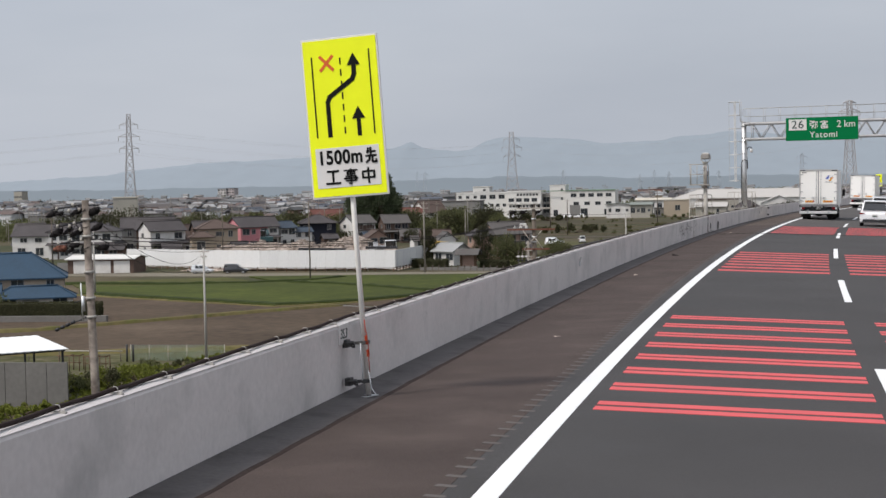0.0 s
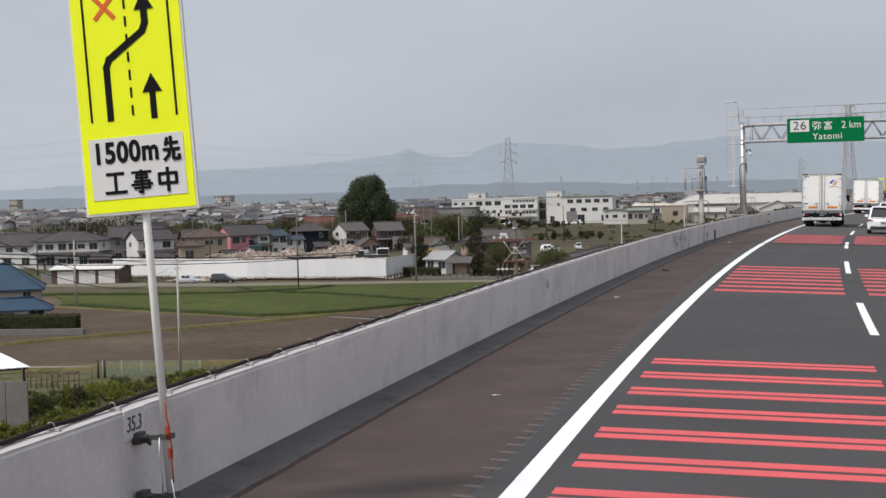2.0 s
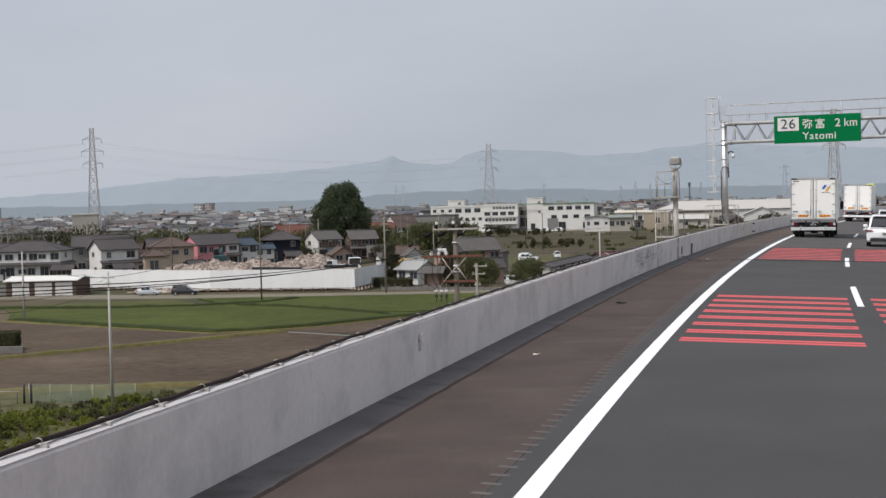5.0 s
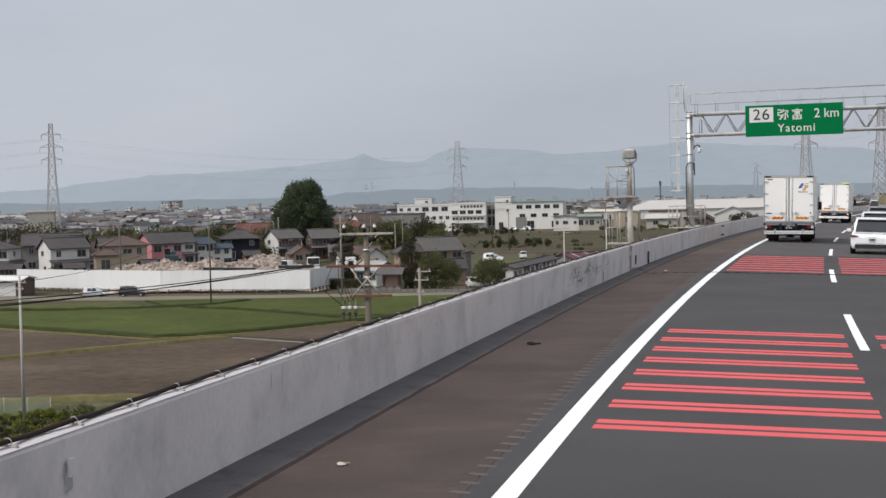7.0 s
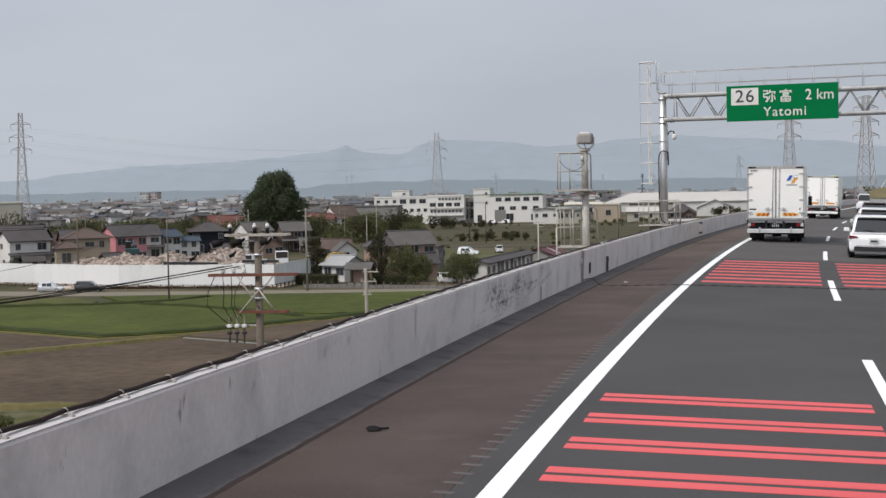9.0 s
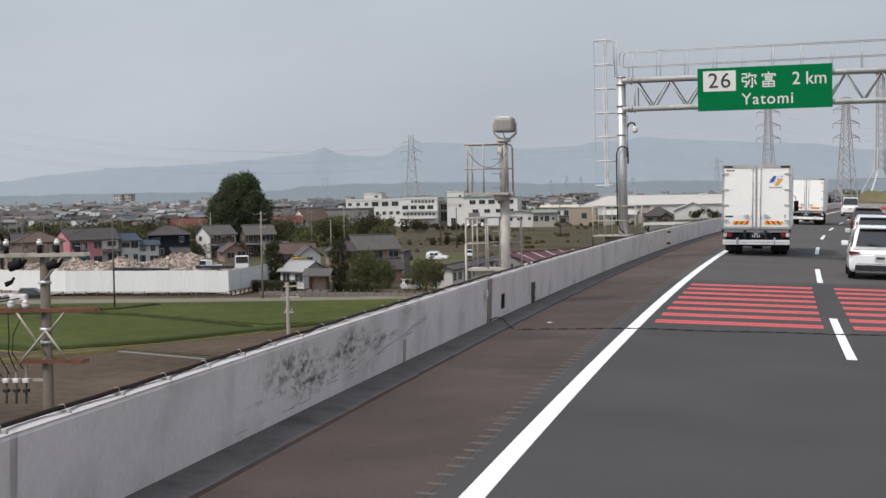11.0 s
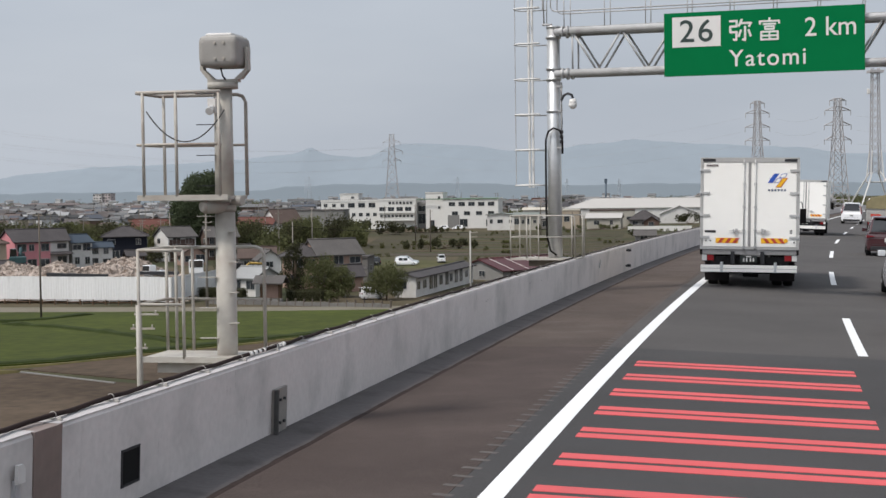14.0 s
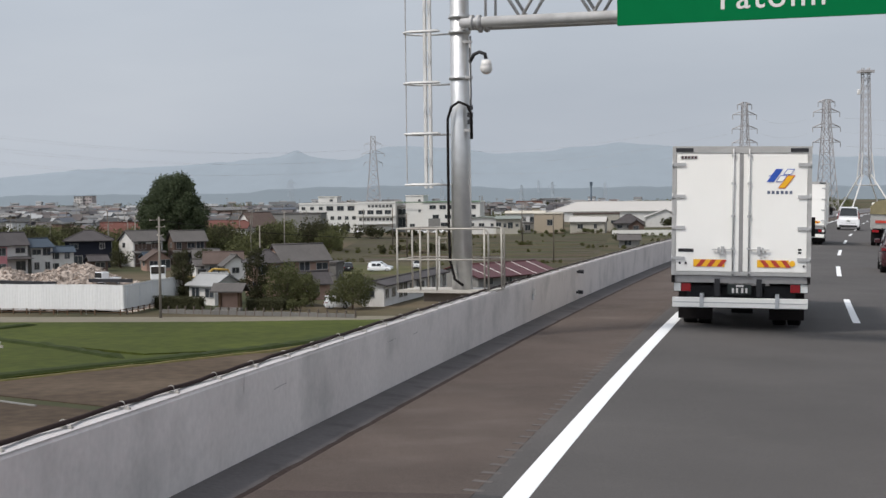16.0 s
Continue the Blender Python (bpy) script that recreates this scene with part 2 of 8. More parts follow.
M["plate_steel"] = material("dull_plate_steel", (0.27, 0.25, 0.23), 0.55, 0.3, vary=0.2, grain=10, blotch=1.6)
M["clamp_steel"] = material("clamp_steel", (0.07, 0.068, 0.066), 0.6, 0.2, vary=0.3, grain=20)
M["scrub"] = material("rough_scrub", (0.082, 0.074, 0.034), 0.95, vary=0.4, grain=0.5, blotch=0.06, bump=0.5, dirt=(0.050, 0.054, 0.022), dirt_at=0.5, space="World")
M["alu"] = material("aluminium_trim", (0.46, 0.455, 0.45), 0.5, 0.3, vary=0.1, grain=10, blotch=1.5)
M["dark_steel"] = material("dark_chassis", (0.025, 0.025, 0.028), 0.6, 0.2, vary=0.25, grain=8)
M["tyre"] = material("tyre_rubber", (0.018, 0.018, 0.018), 0.85, vary=0.2, grain=20)
M["lamp_red"] = material("red_lens", (0.26, 0.008, 0.012), 0.2, vary=0.05, coat=0.6)
M["lamp_clear"] = material("clear_lens", (0.7, 0.7, 0.68), 0.15, vary=0.05, coat=0.6)
M["marker_yellow"] = material("marker_yellow", (0.85, 0.45, 0.02), 0.45, vary=0.05)
M["marker_red"] = material("marker_red", (0.45, 0.05, 0.03), 0.45, vary=0.05)
M["logo_blue"] = material("logo_blue", (0.03, 0.09, 0.42), 0.4, vary=0.03)
M["plate_green"] = material("plate_green", (0.03, 0.07, 0.055), 0.5, vary=0.05)
M["far_dark"] = material("far_dark_steel", (0.09, 0.115, 0.14), 0.7, vary=0.05)
M["car_lamp"] = material("dark_red_lens", (0.16, 0.008, 0.012), 0.2, vary=0.05, coat=0.6)
M["digit_grey"] = material("digit_grey", (0.026, 0.042, 0.038), 0.5, vary=0.05)
M["plate_dark"] = material("plate_dark", (0.016, 0.022, 0.02), 0.45, vary=0.05)
# Steel of the farthest pylons, whitened to paint the haze before them.
M["pylon_far"] = material("haze_paled_steel", (0.36, 0.39, 0.42), 0.7, vary=0.05)
M["car_white"] = material("car_white", (0.78, 0.78, 0.78), 0.25, vary=0.02, coat=0.8)
M["car_silver"] = material("car_silver", (0.5, 0.51, 0.52), 0.3, 0.5, vary=0.03, coat=0.8)
M["car_black"] = material("car_black", (0.018, 0.018, 0.02), 0.25, vary=0.05, coat=0.8)
M["car_maroon"] = material("car_maroon", (0.045, 0.012, 0.014), 0.25, vary=0.05, coat=0.8)
M["car_glass"] = glass("car_glass", 0.015)
M["window"] = glass("house_window", (0.03, 0.035, 0.04))
M["tarp"] = material("khaki_tarpaulin", (0.22, 0.19, 0.11), 0.8, vary=0.2, grain=3, blotch=1.2, bump=0.2)
M["tarp_body"] = material("dump_body", (0.35, 0.34, 0.32), 0.6, vary=0.12, grain=6)
M["soil"] = material("tilled_soil", (0.062, 0.045, 0.031), 0.95, vary=0.42, grain=0.9, blotch=0.05, bump=0.8, dirt=(0.082, 0.061, 0.043), space="World")
M["paddy"] = material("rice_paddy", (0.041, 0.051, 0.0085), 0.9, vary=0.42, grain=0.8, blotch=0.11, bump=0.4, dirt=(0.050, 0.060, 0.011), space="World")
M["paddy_dark"] = material("paddy_edge_and_shade", (0.024, 0.032, 0.009), 0.9, vary=0.3, grain=2.5, blotch=0.2, space="World")
M["verge"] = material("dry_grass_verge", (0.105, 0.088, 0.038), 0.95, vary=0.3, grain=1.5, blotch=0.25, dirt=(0.070, 0.078, 0.020), space="World")
M["ground"] = material("open_ground", (0.085, 0.066, 0.042), 0.95, vary=0.3, grain=0.15, blotch=0.012, dirt=(0.038, 0.042, 0.020), dirt_at=0.5, space="World")
M["lane"] = material("farm_lane", (0.145, 0.13, 0.10), 0.95, vary=0.15, grain=1.2, blotch=0.2, space="World")
M["hoarding"] = material("white_hoarding", (0.66, 0.655, 0.64), 0.5, vary=0.05, grain=2, blotch=0.3, dirt=(0.52, 0.51, 0.49), dirt_at=0.66, spread=0.05)
M["rubble"] = material("demolition_rubble", (0.31, 0.262, 0.226), 0.95, vary=0.35, grain=3, blotch=0.4, spread=0.5, dirt=(0.15, 0.11, 0.085), dirt_at=0.6)
M["leaf"] = leafy("tree_leaf", (0.105, 0.110, 0.050), 0.3)
M["leaf_tree"] = leafy("broad_tree_leaf", (0.064, 0.079, 0.044), 0.35)
M["leaf_dark"] = leafy("dark_leaf", (0.060, 0.060, 0.032), 0.3)
M["leaf_light"] = leafy("light_leaf", (0.135, 0.150, 0.030), 0.35)
M["meadow"] = material("olive_meadow", (0.047, 0.043, 0.023), 0.95, vary=0.35, grain=0.8, blotch=0.05, bump=0.3, dirt=(0.057, 0.047, 0.034), dirt_at=0.55, space="World")
M["soil_strip"] = material("dry_plot_soil", (0.066, 0.053, 0.042), 0.95, vary=0.25, grain=0.9, blotch=0.08, bump=0.3, space="World")
M["grass_strip"] = material("plot_grass", (0.044, 0.049, 0.021), 0.95, vary=0.3, grain=0.9, blotch=0.08, bump=0.3, space="World")
M["scrub_leaf"] = leafy("scrub_leaf", (0.085, 0.085, 0.032), 0.4)
M["bark"] = material("bark", (0.10, 0.075, 0.055), 0.9, vary=0.3, grain=6)
M["pole_concrete"] = material("pole_concrete", (0.21, 0.19, 0.165), 0.85, vary=0.12, grain=8, blotch=0.8)
M["pole_pale"] = material("pale_pole", (0.36, 0.342, 0.315), 0.8, vary=0.12, grain=8, blotch=0.8)
M["sign_pole"] = material("cream_pole_paint", (0.72, 0.69, 0.64), 0.5, vary=0.08, grain=9, blotch=1.2)
M["rust_arm"] = material("rusted_arm", (0.15, 0.065, 0.045), 0.85, vary=0.25, grain=9, blotch=1.5)
# Steel grey with some haze put into the base colour.
M["pylon"] = material("hazed_pylon_steel", (0.36, 0.345, 0.34), 0.7, 0.1, vary=0.1)
M["pole_stained"] = material("stained_pole", (0.215, 0.185, 0.158), 0.9, vary=0.25, grain=9, blotch=1.6, bump=0.2, dirt=(0.105, 0.088, 0.075), dirt_at=0.52)
M["pole_dark"] = material("weathered_pole", (0.115, 0.096, 0.078), 0.9, vary=0.15, grain=8, blotch=0.8)
M["wood_brown"] = material("brown_timber", (0.11, 0.07, 0.045), 0.75, vary=0.2, grain=6)
WALLS = {
    "white": material("white_render", (0.55, 0.535, 0.51), 0.8, vary=0.06, grain=2, blotch=0.3, dirt=(0.47, 0.45, 0.42)),
    "cream": material("cream_render", (0.35, 0.28, 0.21), 0.8, vary=0.08, grain=2, blotch=0.3),
    "pink": material("pink_render", (0.50, 0.21, 0.225), 0.8, vary=0.06, grain=2, blotch=0.3),
    "navy": material("navy_cladding", (0.013, 0.014, 0.021), 0.7, vary=0.1, grain=2, blotch=0.3),
    "brown": material("brown_cladding", (0.10, 0.068, 0.055), 0.75, vary=0.12, grain=2, blotch=0.3),
    "grey": material("grey_render", (0.19, 0.185, 0.175), 0.8, vary=0.1, grain=2, blotch=0.3),
    "block": material("grey_block", (0.15, 0.142, 0.132), 0.9, vary=0.15, grain=3, blotch=0.4),
    "stone": material("grey_beige_render", (0.33, 0.31, 0.265), 0.8, vary=0.1, grain=2, blotch=0.3),
    # The next two far walls have haze lightened into their colour.
    "hazed_flat": material("hazed_apartment_render", (0.50, 0.47, 0.45), 0.8, vary=0.06, grain=1, blotch=0.2),
    "hazed_rose_flat": material("hazed_rosy_render", (0.40, 0.345, 0.335), 0.8, vary=0.06, grain=1, blotch=0.2),
    "tan_light": material("pale_tan_render", (0.33, 0.275, 0.21), 0.8, vary=0.08, grain=2, blotch=0.3),
    "tan": material("tan_render", (0.29, 0.195, 0.155), 0.8, vary=0.1, grain=2, blotch=0.3),
}
ROOFS = {
    "dark": material("dark_tile", (0.059, 0.053, 0.053), 0.7, vary=0.28, grain=3, blotch=0.4, bump=0.4),
    "grey": material("grey_tile", (0.086, 0.079, 0.075), 0.75, vary=0.18, grain=3, blotch=0.4, bump=0.3),
    "brown": material("brown_tile", (0.086, 0.063, 0.054), 0.75, vary=0.2, grain=3, blotch=0.4, bump=0.3),
    "blue": material("blue_glazed_tile", (0.011, 0.036, 0.066), 0.65, vary=0.18, grain=3, blotch=0.4, bump=0.3),
    "slate": material("blue_grey_slate", (0.045, 0.058, 0.075), 0.7, vary=0.15, grain=3, blotch=0.4),
    "red": material("red_roof", (0.105, 0.045, 0.037), 0.75, vary=0.15, grain=3, blotch=0.3),
    "maroon": material("maroon_sheet_roof", (0.058, 0.012, 0.013), 0.5, vary=0.15, grain=3, blotch=0.3),
    "white": material("pale_sheet_roof", (0.55, 0.535, 0.50), 0.5, vary=0.06, grain=2, blotch=0.2),
    "beige": material("beige_sheet_roof", (0.44, 0.40, 0.33), 0.55, vary=0.08, grain=2, blotch=0.1),
    "green_grey": material("grey_green_sheet_roof", (0.16, 0.175, 0.155), 0.6, vary=0.1, grain=2, blotch=0.2),
    "off_white": material("off_white_sheet_roof", (0.37, 0.35, 0.325), 0.55, vary=0.06, grain=2, blotch=0.1),
    "pale": material("pale_grey_sheet", (0.24, 0.24, 0.235), 0.6, vary=0.1, grain=3, blotch=0.3),
    "green": material("green_sheet_roof", (0.11, 0.17, 0.11), 0.5, vary=0.1, grain=2, blotch=0.2),
}

# ---- mesh tools ----


def add_box(bm, x0, x1, y0, y1, z0, z1, m=None):
    vs = [Vector((x, y, z)) for x in (x0, x1) for y in (y0, y1) for z in (z0, z1)]
    v = [bm.verts.new(m @ p if m else p) for p in vs]
    for a in ((0, 1, 3, 2), (4, 6, 7, 5), (0, 4, 5, 1), (2, 3, 7, 6), (0, 2, 6, 4), (1, 5, 7, 3)):
        bm.faces.new([v[i] for i in a])
    return v


def add_tube(bm, a, b, r0, r1=None, n=8, caps=True):
    """A round bar from a to b."""
    a, b = Vector(a), Vector(b)
    r1 = r0 if r1 is None else r1
    q = (b - a).to_track_quat("Z", "Y")
    rings = []
    for p, r in ((a, r0), (b, r1)):
        rings.append([bm.verts.new(p + q @ Vector((r * math.cos(2 * math.pi * i / n), r * math.sin(2 * math.pi * i / n), 0))) for i in range(n)])
    for i in range(n):
        j = (i + 1) % n
        f = bm.faces.new((rings[0][i], rings[0][j], rings[1][j], rings[1][i]))
        f.smooth = n > 5
    if caps:
        bm.faces.new(rings[0][::-1]), bm.faces.new(rings[1])


def add_pipe(bm, pts, r, n=8):
    """A round bar bent along pts."""
    pts = [Vector(p) for p in pts]
    rings = []
    for i, p in enumerate(pts):
        d = (pts[min(i + 1, len(pts) - 1)] - pts[max(i - 1, 0)]).normalized()
        side = d.cross(Vector((0.13, 0.21, 1))).normalized()
        up = side.cross(d)
        rings.append([bm.verts.new(p + r * (math.cos(2 * math.pi * k / n) * side + math.sin(2 * math.pi * k / n) * up)) for k in range(n)])
    for a, b in zip(rings, rings[1:]):
        for i in range(n):
            f = bm.faces.new((a[i], a[(i + 1) % n], b[(i + 1) % n], b[i]))
            f.smooth = True
    bm.faces.new(rings[0]), bm.faces.new(rings[-1][::-1])


def add_prism(bm, outline, y0, y1, axis="y"):
    """A flat outline of (x, z), given depth along y (axis "x": outline of (y, z), depth along x)."""
    mk = (lambda p, d: (p[0], d, p[1])) if axis == "y" else (lambda p, d: (d, p[0], p[1])) if axis == "x" else (lambda p, d: (p[0], p[1], d))
    a = [bm.verts.new(mk(p, y0)) for p in outline]
    b = [bm.verts.new(mk(p, y1)) for p in outline]
    bm.faces.new(a), bm.faces.new(b[::-1])
    n = len(a)
    for i in range(n):
        bm.faces.new((a[i], b[i], b[(i + 1) % n], a[(i + 1) % n]))


def soften(bm, width, segments=2):
    bmesh.ops.bevel(bm, geom=bm.edges[:], offset=width, segments=segments, affect="EDGES", profile=0.6)


def mesh_of(name, bm, mat):
    bmesh.ops.recalc_face_normals(bm, faces=bm.faces)
    me = bpy.data.meshes.new(name)
    bm.to_mesh(me)
    bm.free()
    me.materials.append(mat)
    return me


def part(name, bm, mat, parent=None, label="", m=None):
    """One mesh object, under its thing or part."""
    ob = new(name, mesh_of(name, bm, mat))
    if parent:
        ob.parent = parent
    if m:
        ob.matrix_basis = m
    return tagged(ob, label=label)


def boxed(*dims, soft=0.0, m=None):
    bm = bmesh.new()
    add_box(bm, *dims, m=m)
    if soft:
        soften(bm, soft)
    return bm


def tubed(*runs, n=8):
    bm = bmesh.new()
    for a, b, r in runs:
        add_tube(bm, a, b, r, n=n)
    return bm


def thing(name, m, label, category, group="", kind=""):
    """An empty at a thing's base."""
    ob = new(name)
    ob.empty_display_size = 0.2
    ob.matrix_basis = m
    return tagged(ob, label, category, group, kind)


def words(name, text, size, mat, parent, m, bold=0.0, spacing=1.0, squeeze=1.0, depth=0.002):
    """Flat lettering as a mesh, centred, read along x with z up."""
    cu = bpy.data.curves.new(name, "FONT")
    cu.body, cu.size, cu.align_x, cu.align_y = text, size, "CENTER", "CENTER"
    cu.extrude, cu.offset, cu.space_character = depth, bold, spacing
    tmp = bpy.data.objects.new(name, cu)
    scene.collection.objects.link(tmp)
    me = bpy.data.meshes.new_from_object(tmp.evaluated_get(bpy.context.evaluated_depsgraph_get()))
    bpy.data.objects.remove(tmp)
    me.transform(Matrix.Rotation(radians(90), 4, "X") @ Matrix.Diagonal((squeeze, 1, 1, 1)))
    me.materials.clear()
    me.materials.append(mat)
    ob = new(name, me)
    ob.parent = parent
    ob.matrix_basis = m
    return ob


def strokes(bm, lines, x0, z0, w, h, t, y=0.0, d=0.004):
    """Brush-like bars drawn in a unit square, placed on a vertical face."""
    for i, (xa, za, xb, zb) in enumerate(lines):
        a, b = Vector((x0 + xa * w, 0, z0 + za * h)), Vector((x0 + xb * w, 0, z0 + zb * h))
        e = (b - a).normalized() * t * 0.5
        s = Vector((-e.z, 0, e.x))
        a, b = a - e * 0.6, b + e * 0.6
        ring = [a + s, b + s, b - s, a - s]
        y1 = y - d - 0.0006 * i
        f = [bm.verts.new((p.x, y, p.z)) for p in ring]
        g = [bm.verts.new((p.x, y1, p.z)) for p in ring]
        bm.faces.new(g)
        for k in range(4):
            bm.faces.new((f[k], f[(k + 1) % 4], g[(k + 1) % 4], g[k]))


def ribbon(outline, s0, s1, step=2.0, closed=False):
    """An outline of (u, z) drawn along the road."""
    bm = bmesh.new()
    n = max(1, int(round((s1 - s0) / step)))
    prev = None
    for i in range(n + 1):
        s = s0 + (s1 - s0) * i / n
        ring = [bm.verts.new(on_road(s, u, z)) for u, z in outline]
        if prev:
            m = len(ring)
            for j in range(m if closed else m - 1):
                bm.faces.new((prev[j], prev[(j + 1) % m], ring[(j + 1) % m], ring[j]))
        elif closed:
            bm.faces.new(ring)
        prev = ring
    if closed:
        bm.faces.new(prev[::-1])
    return bm


def slab(points, z0, z1):
    bm = bmesh.new()
    add_prism(bm, points, z0, z1, axis="z")
    return bm

# ---- viaduct ----
U_WALL, U_EDGE, U_LINE, U_DASH = -4.634, -4.155, -2.05, 1.50
S_FROM, S_PALER, S_TO = -60.0, 93.4, 560.0
road = part("road", ribbon([(-2.30, 0), (5.6, 0), (5.6, -0.25), (-2.30, -0.25)], S_FROM, S_PALER, 2.5, True), M["asphalt"])
tagged(road, "dark grey asphalt lanes of a raised motorway", "road", kind="structure")
shoulder = part("shoulder", ribbon([(U_EDGE, -0.085), (-2.304, 0.0), (-2.304, -0.25), (U_EDGE, -0.25)], S_FROM, S_PALER, 2.5, True), M["shoulder"])
tagged(shoulder, "brownish worn asphalt hard shoulder", "road", kind="structure")
# Past this point lanes and shoulder take a paler asphalt colour.
pale_run = part("road", ribbon([(-2.30, 0), (5.6, 0), (5.6, -0.25), (-2.30, -0.25)], S_PALER, S_TO, 2.5, True), M["asphalt_pale"])
tagged(pale_run, "paler grey asphalt lanes of a raised motorway", "road", kind="structure")
pale_run = part("shoulder", ribbon([(U_EDGE, -0.085), (-2.304, 0.0), (-2.304, -0.25), (U_EDGE, -0.25)], S_PALER, S_TO, 2.5, True), M["shoulder_pale"])
tagged(pale_run, "paler brownish asphalt hard shoulder", "road", kind="structure")
footing = part("footing", ribbon([(U_WALL + 0.002, -0.06), (U_EDGE + 0.03, -0.088), (U_EDGE, -0.25), (U_WALL + 0.002, -0.25)], S_FROM, S_TO, 2.5, True), M["footing"])
tagged(footing, "dark grey mortar strip along the parapet foot", "kerb", kind="structure")
bm = bmesh.new()
prev = None
for i in range(int((260 + 20) / 0.12)):
    s_at = -20 + 0.12 * i
    wob = 0.02 * noise.noise(Vector((s_at * 1.3, 0, 3))) + 0.015 * noise.noise(Vector((s_at * 5.1, 0, 7)))
    row = [bm.verts.new(on_road(s_at, u, z)) for u, z in ((U_EDGE - 0.045 + wob, -0.086), (U_EDGE - 0.01 + wob, -0.072), (U_EDGE + 0.02 + 0.6 * wob, -0.078), (U_EDGE + 0.045, -0.09))]
    if prev:
        for k in range(3):
            bm.faces.new((prev[k], prev[k + 1], row[k + 1], row[k]))
    prev = row
seam = part("pavement_seam", bm, material("dirt_seam", (0.036, 0.026, 0.023), 0.95, vary=0.35, grain=14, blotch=2.0, bump=0.5, space="World"))
tagged(seam, "ragged dark edge of the shoulder asphalt", "dirt", kind="structure")
deck = part("viaduct_deck", ribbon([(-4.95, -0.254), (5.9, -0.254), (5.9, -0.7), (4.6, -1.0), (3.4, -2.6), (-2.6, -2.6), (-3.8, -1.0), (-4.95, -0.7)], S_FROM, S_TO, 5, True), M["girder"])
tagged(deck, "grey concrete box girder of the viaduct", "bridge deck", kind="structure")
median = part("wall_median", ribbon([(5.62, -0.25), (5.62, 0.2), (5.72, 0.9), (5.88, 0.9), (5.9, -0.25)], S_FROM, S_TO, 5, True), M["concrete"])
tagged(median, "plain grey concrete median barrier", "barrier", kind="structure")
PARAPET = [(U_WALL, -0.25), (U_WALL, 0.700), (U_WALL - 0.018, 0.728), (U_WALL - 0.21, 0.732), (U_WALL - 0.225, 0.715), (U_WALL - 0.225, -0.25)]
for i, (a, b) in enumerate(((S_FROM, 78.52), (78.88, S_TO))):
    wall = part("wall_parapet_%d" % (i + 1), ribbon(PARAPET, a, b, 2.0, True), M["concrete"])
    tagged(wall, "smooth grey concrete parapet with streaks and scuffs", "parapet", kind="structure")
    cap = part("coping", ribbon([(U_WALL - 0.005, 0.734), (U_WALL - 0.19, 0.738), (U_WALL - 0.19, 0.734)], a, b, 2.0, True), M["coping"], wall, "pale weathered top of the parapet")
for s in range(-30, 520, 40):
    x, y, th = centre(s)
    p = on_road(s, 0.5, -2.6)
    bm = bmesh.new()
    add_box(bm, -2.0, 2.0, -1.0, 1.0, GROUND - p.z - 0.5, 0.1)
    pier = part("viaduct_pier", bm, M["girder"], m=Matrix.Translation(p) @ pose(0, 0, 0, 0, 0, -math.degrees(th)))
    tagged(pier, "plain grey concrete pier under the viaduct", "pier", "viaduct piers", kind="structure")


def paint_strip(name, s0, s1, u0, u1, mat, parent, z=0.004, step=1.0):
    return part(name, ribbon([(u0, z), (u1, z), (u1, -0.002), (u0, -0.002)], s0, s1, step, True), mat, parent)


tagged(paint_strip("edge_line", S_FROM, S_TO, U_LINE, U_LINE + 0.20, M["paint"], road, step=2.0), "solid white edge line")
for i in range(-3, 26):
    paint_strip("lane_dash", 34.55 + 19.75 * i, 42.15 + 19.75 * i, U_DASH, U_DASH + 0.15, M["paint"], road)
for first, gap, count in ((17.745, 1.653, 8), (45.115, 1.653, 8), (79.60, 1.653, 8)):
    for i in range(count):
        for u0, u1 in ((-1.675, 1.34), (1.87, 4.6)):
            for off in (-0.30, 0.10):
                paint_strip("red_stripe", first + gap * i + off, first + gap * i + off + 0.27, u0, u1, M["red_paint"], road)
bm = bmesh.new()
for i in range(700):
    s = 2 + 0.42 * i
    c = at_road(s, -2.33, -0.0015)
    add_box(bm, -0.085, 0.085, -0.042, 0.042, -0.004, 0.003, c @ pose(0, 0, 0, 0, 0, -8))
rumble = part("rumble_strip", bm, material("rumble_marks", (0.098, 0.088, 0.083), 0.9, vary=0.2, grain=20, space="World"), None, "row of faint grey rumble bars on the shoulder")
tagged(rumble, category="road marking", kind="stuff")

# ---- ground and fields ----
bm = bmesh.new()
add_prism(bm, [(-3200, -600), (2600, -600), (2600, 4600), (-3200, 4600)], GROUND - 0.6, GROUND, axis="z")
ground = part("ground", bm, M["ground"])
tagged(ground, "flat open plain of mixed fields", "ground", kind="structure")


def field(name, pts, mat, label, lift=0.05):
    ob = part(name, slab(pts, GROUND - 0.2, GROUND + lift), mat)
    return tagged(ob, label, "field", kind="structure")


field("field_soil_near", [(-110, 138), (-66, 142), (-44, 148), (-26, 182), (-52, 196), (-79, 163), (-108, 150)], M["soil"], "bare brown tilled field")
field("field_soil_far", [(-108, 154), (-79, 166), (-52, 199), (-61, 195), (-99, 217), (-130, 200)], M["soil"], "bare brown tilled field with faint furrows", 0.06)
field("field_soil_side", [(-52, 198), (-24, 183), (-6, 224), (-34, 225), (-51, 203)], M["soil"], "bare brown soil beside the paddy", 0.07)
field("paddy_front", [(-98, 219), (-61, 196), (-51, 203), (-34, 226), (-44, 221.5), (-73, 241), (-104, 232)], M["paddy"], "green young rice paddy", 0.25)
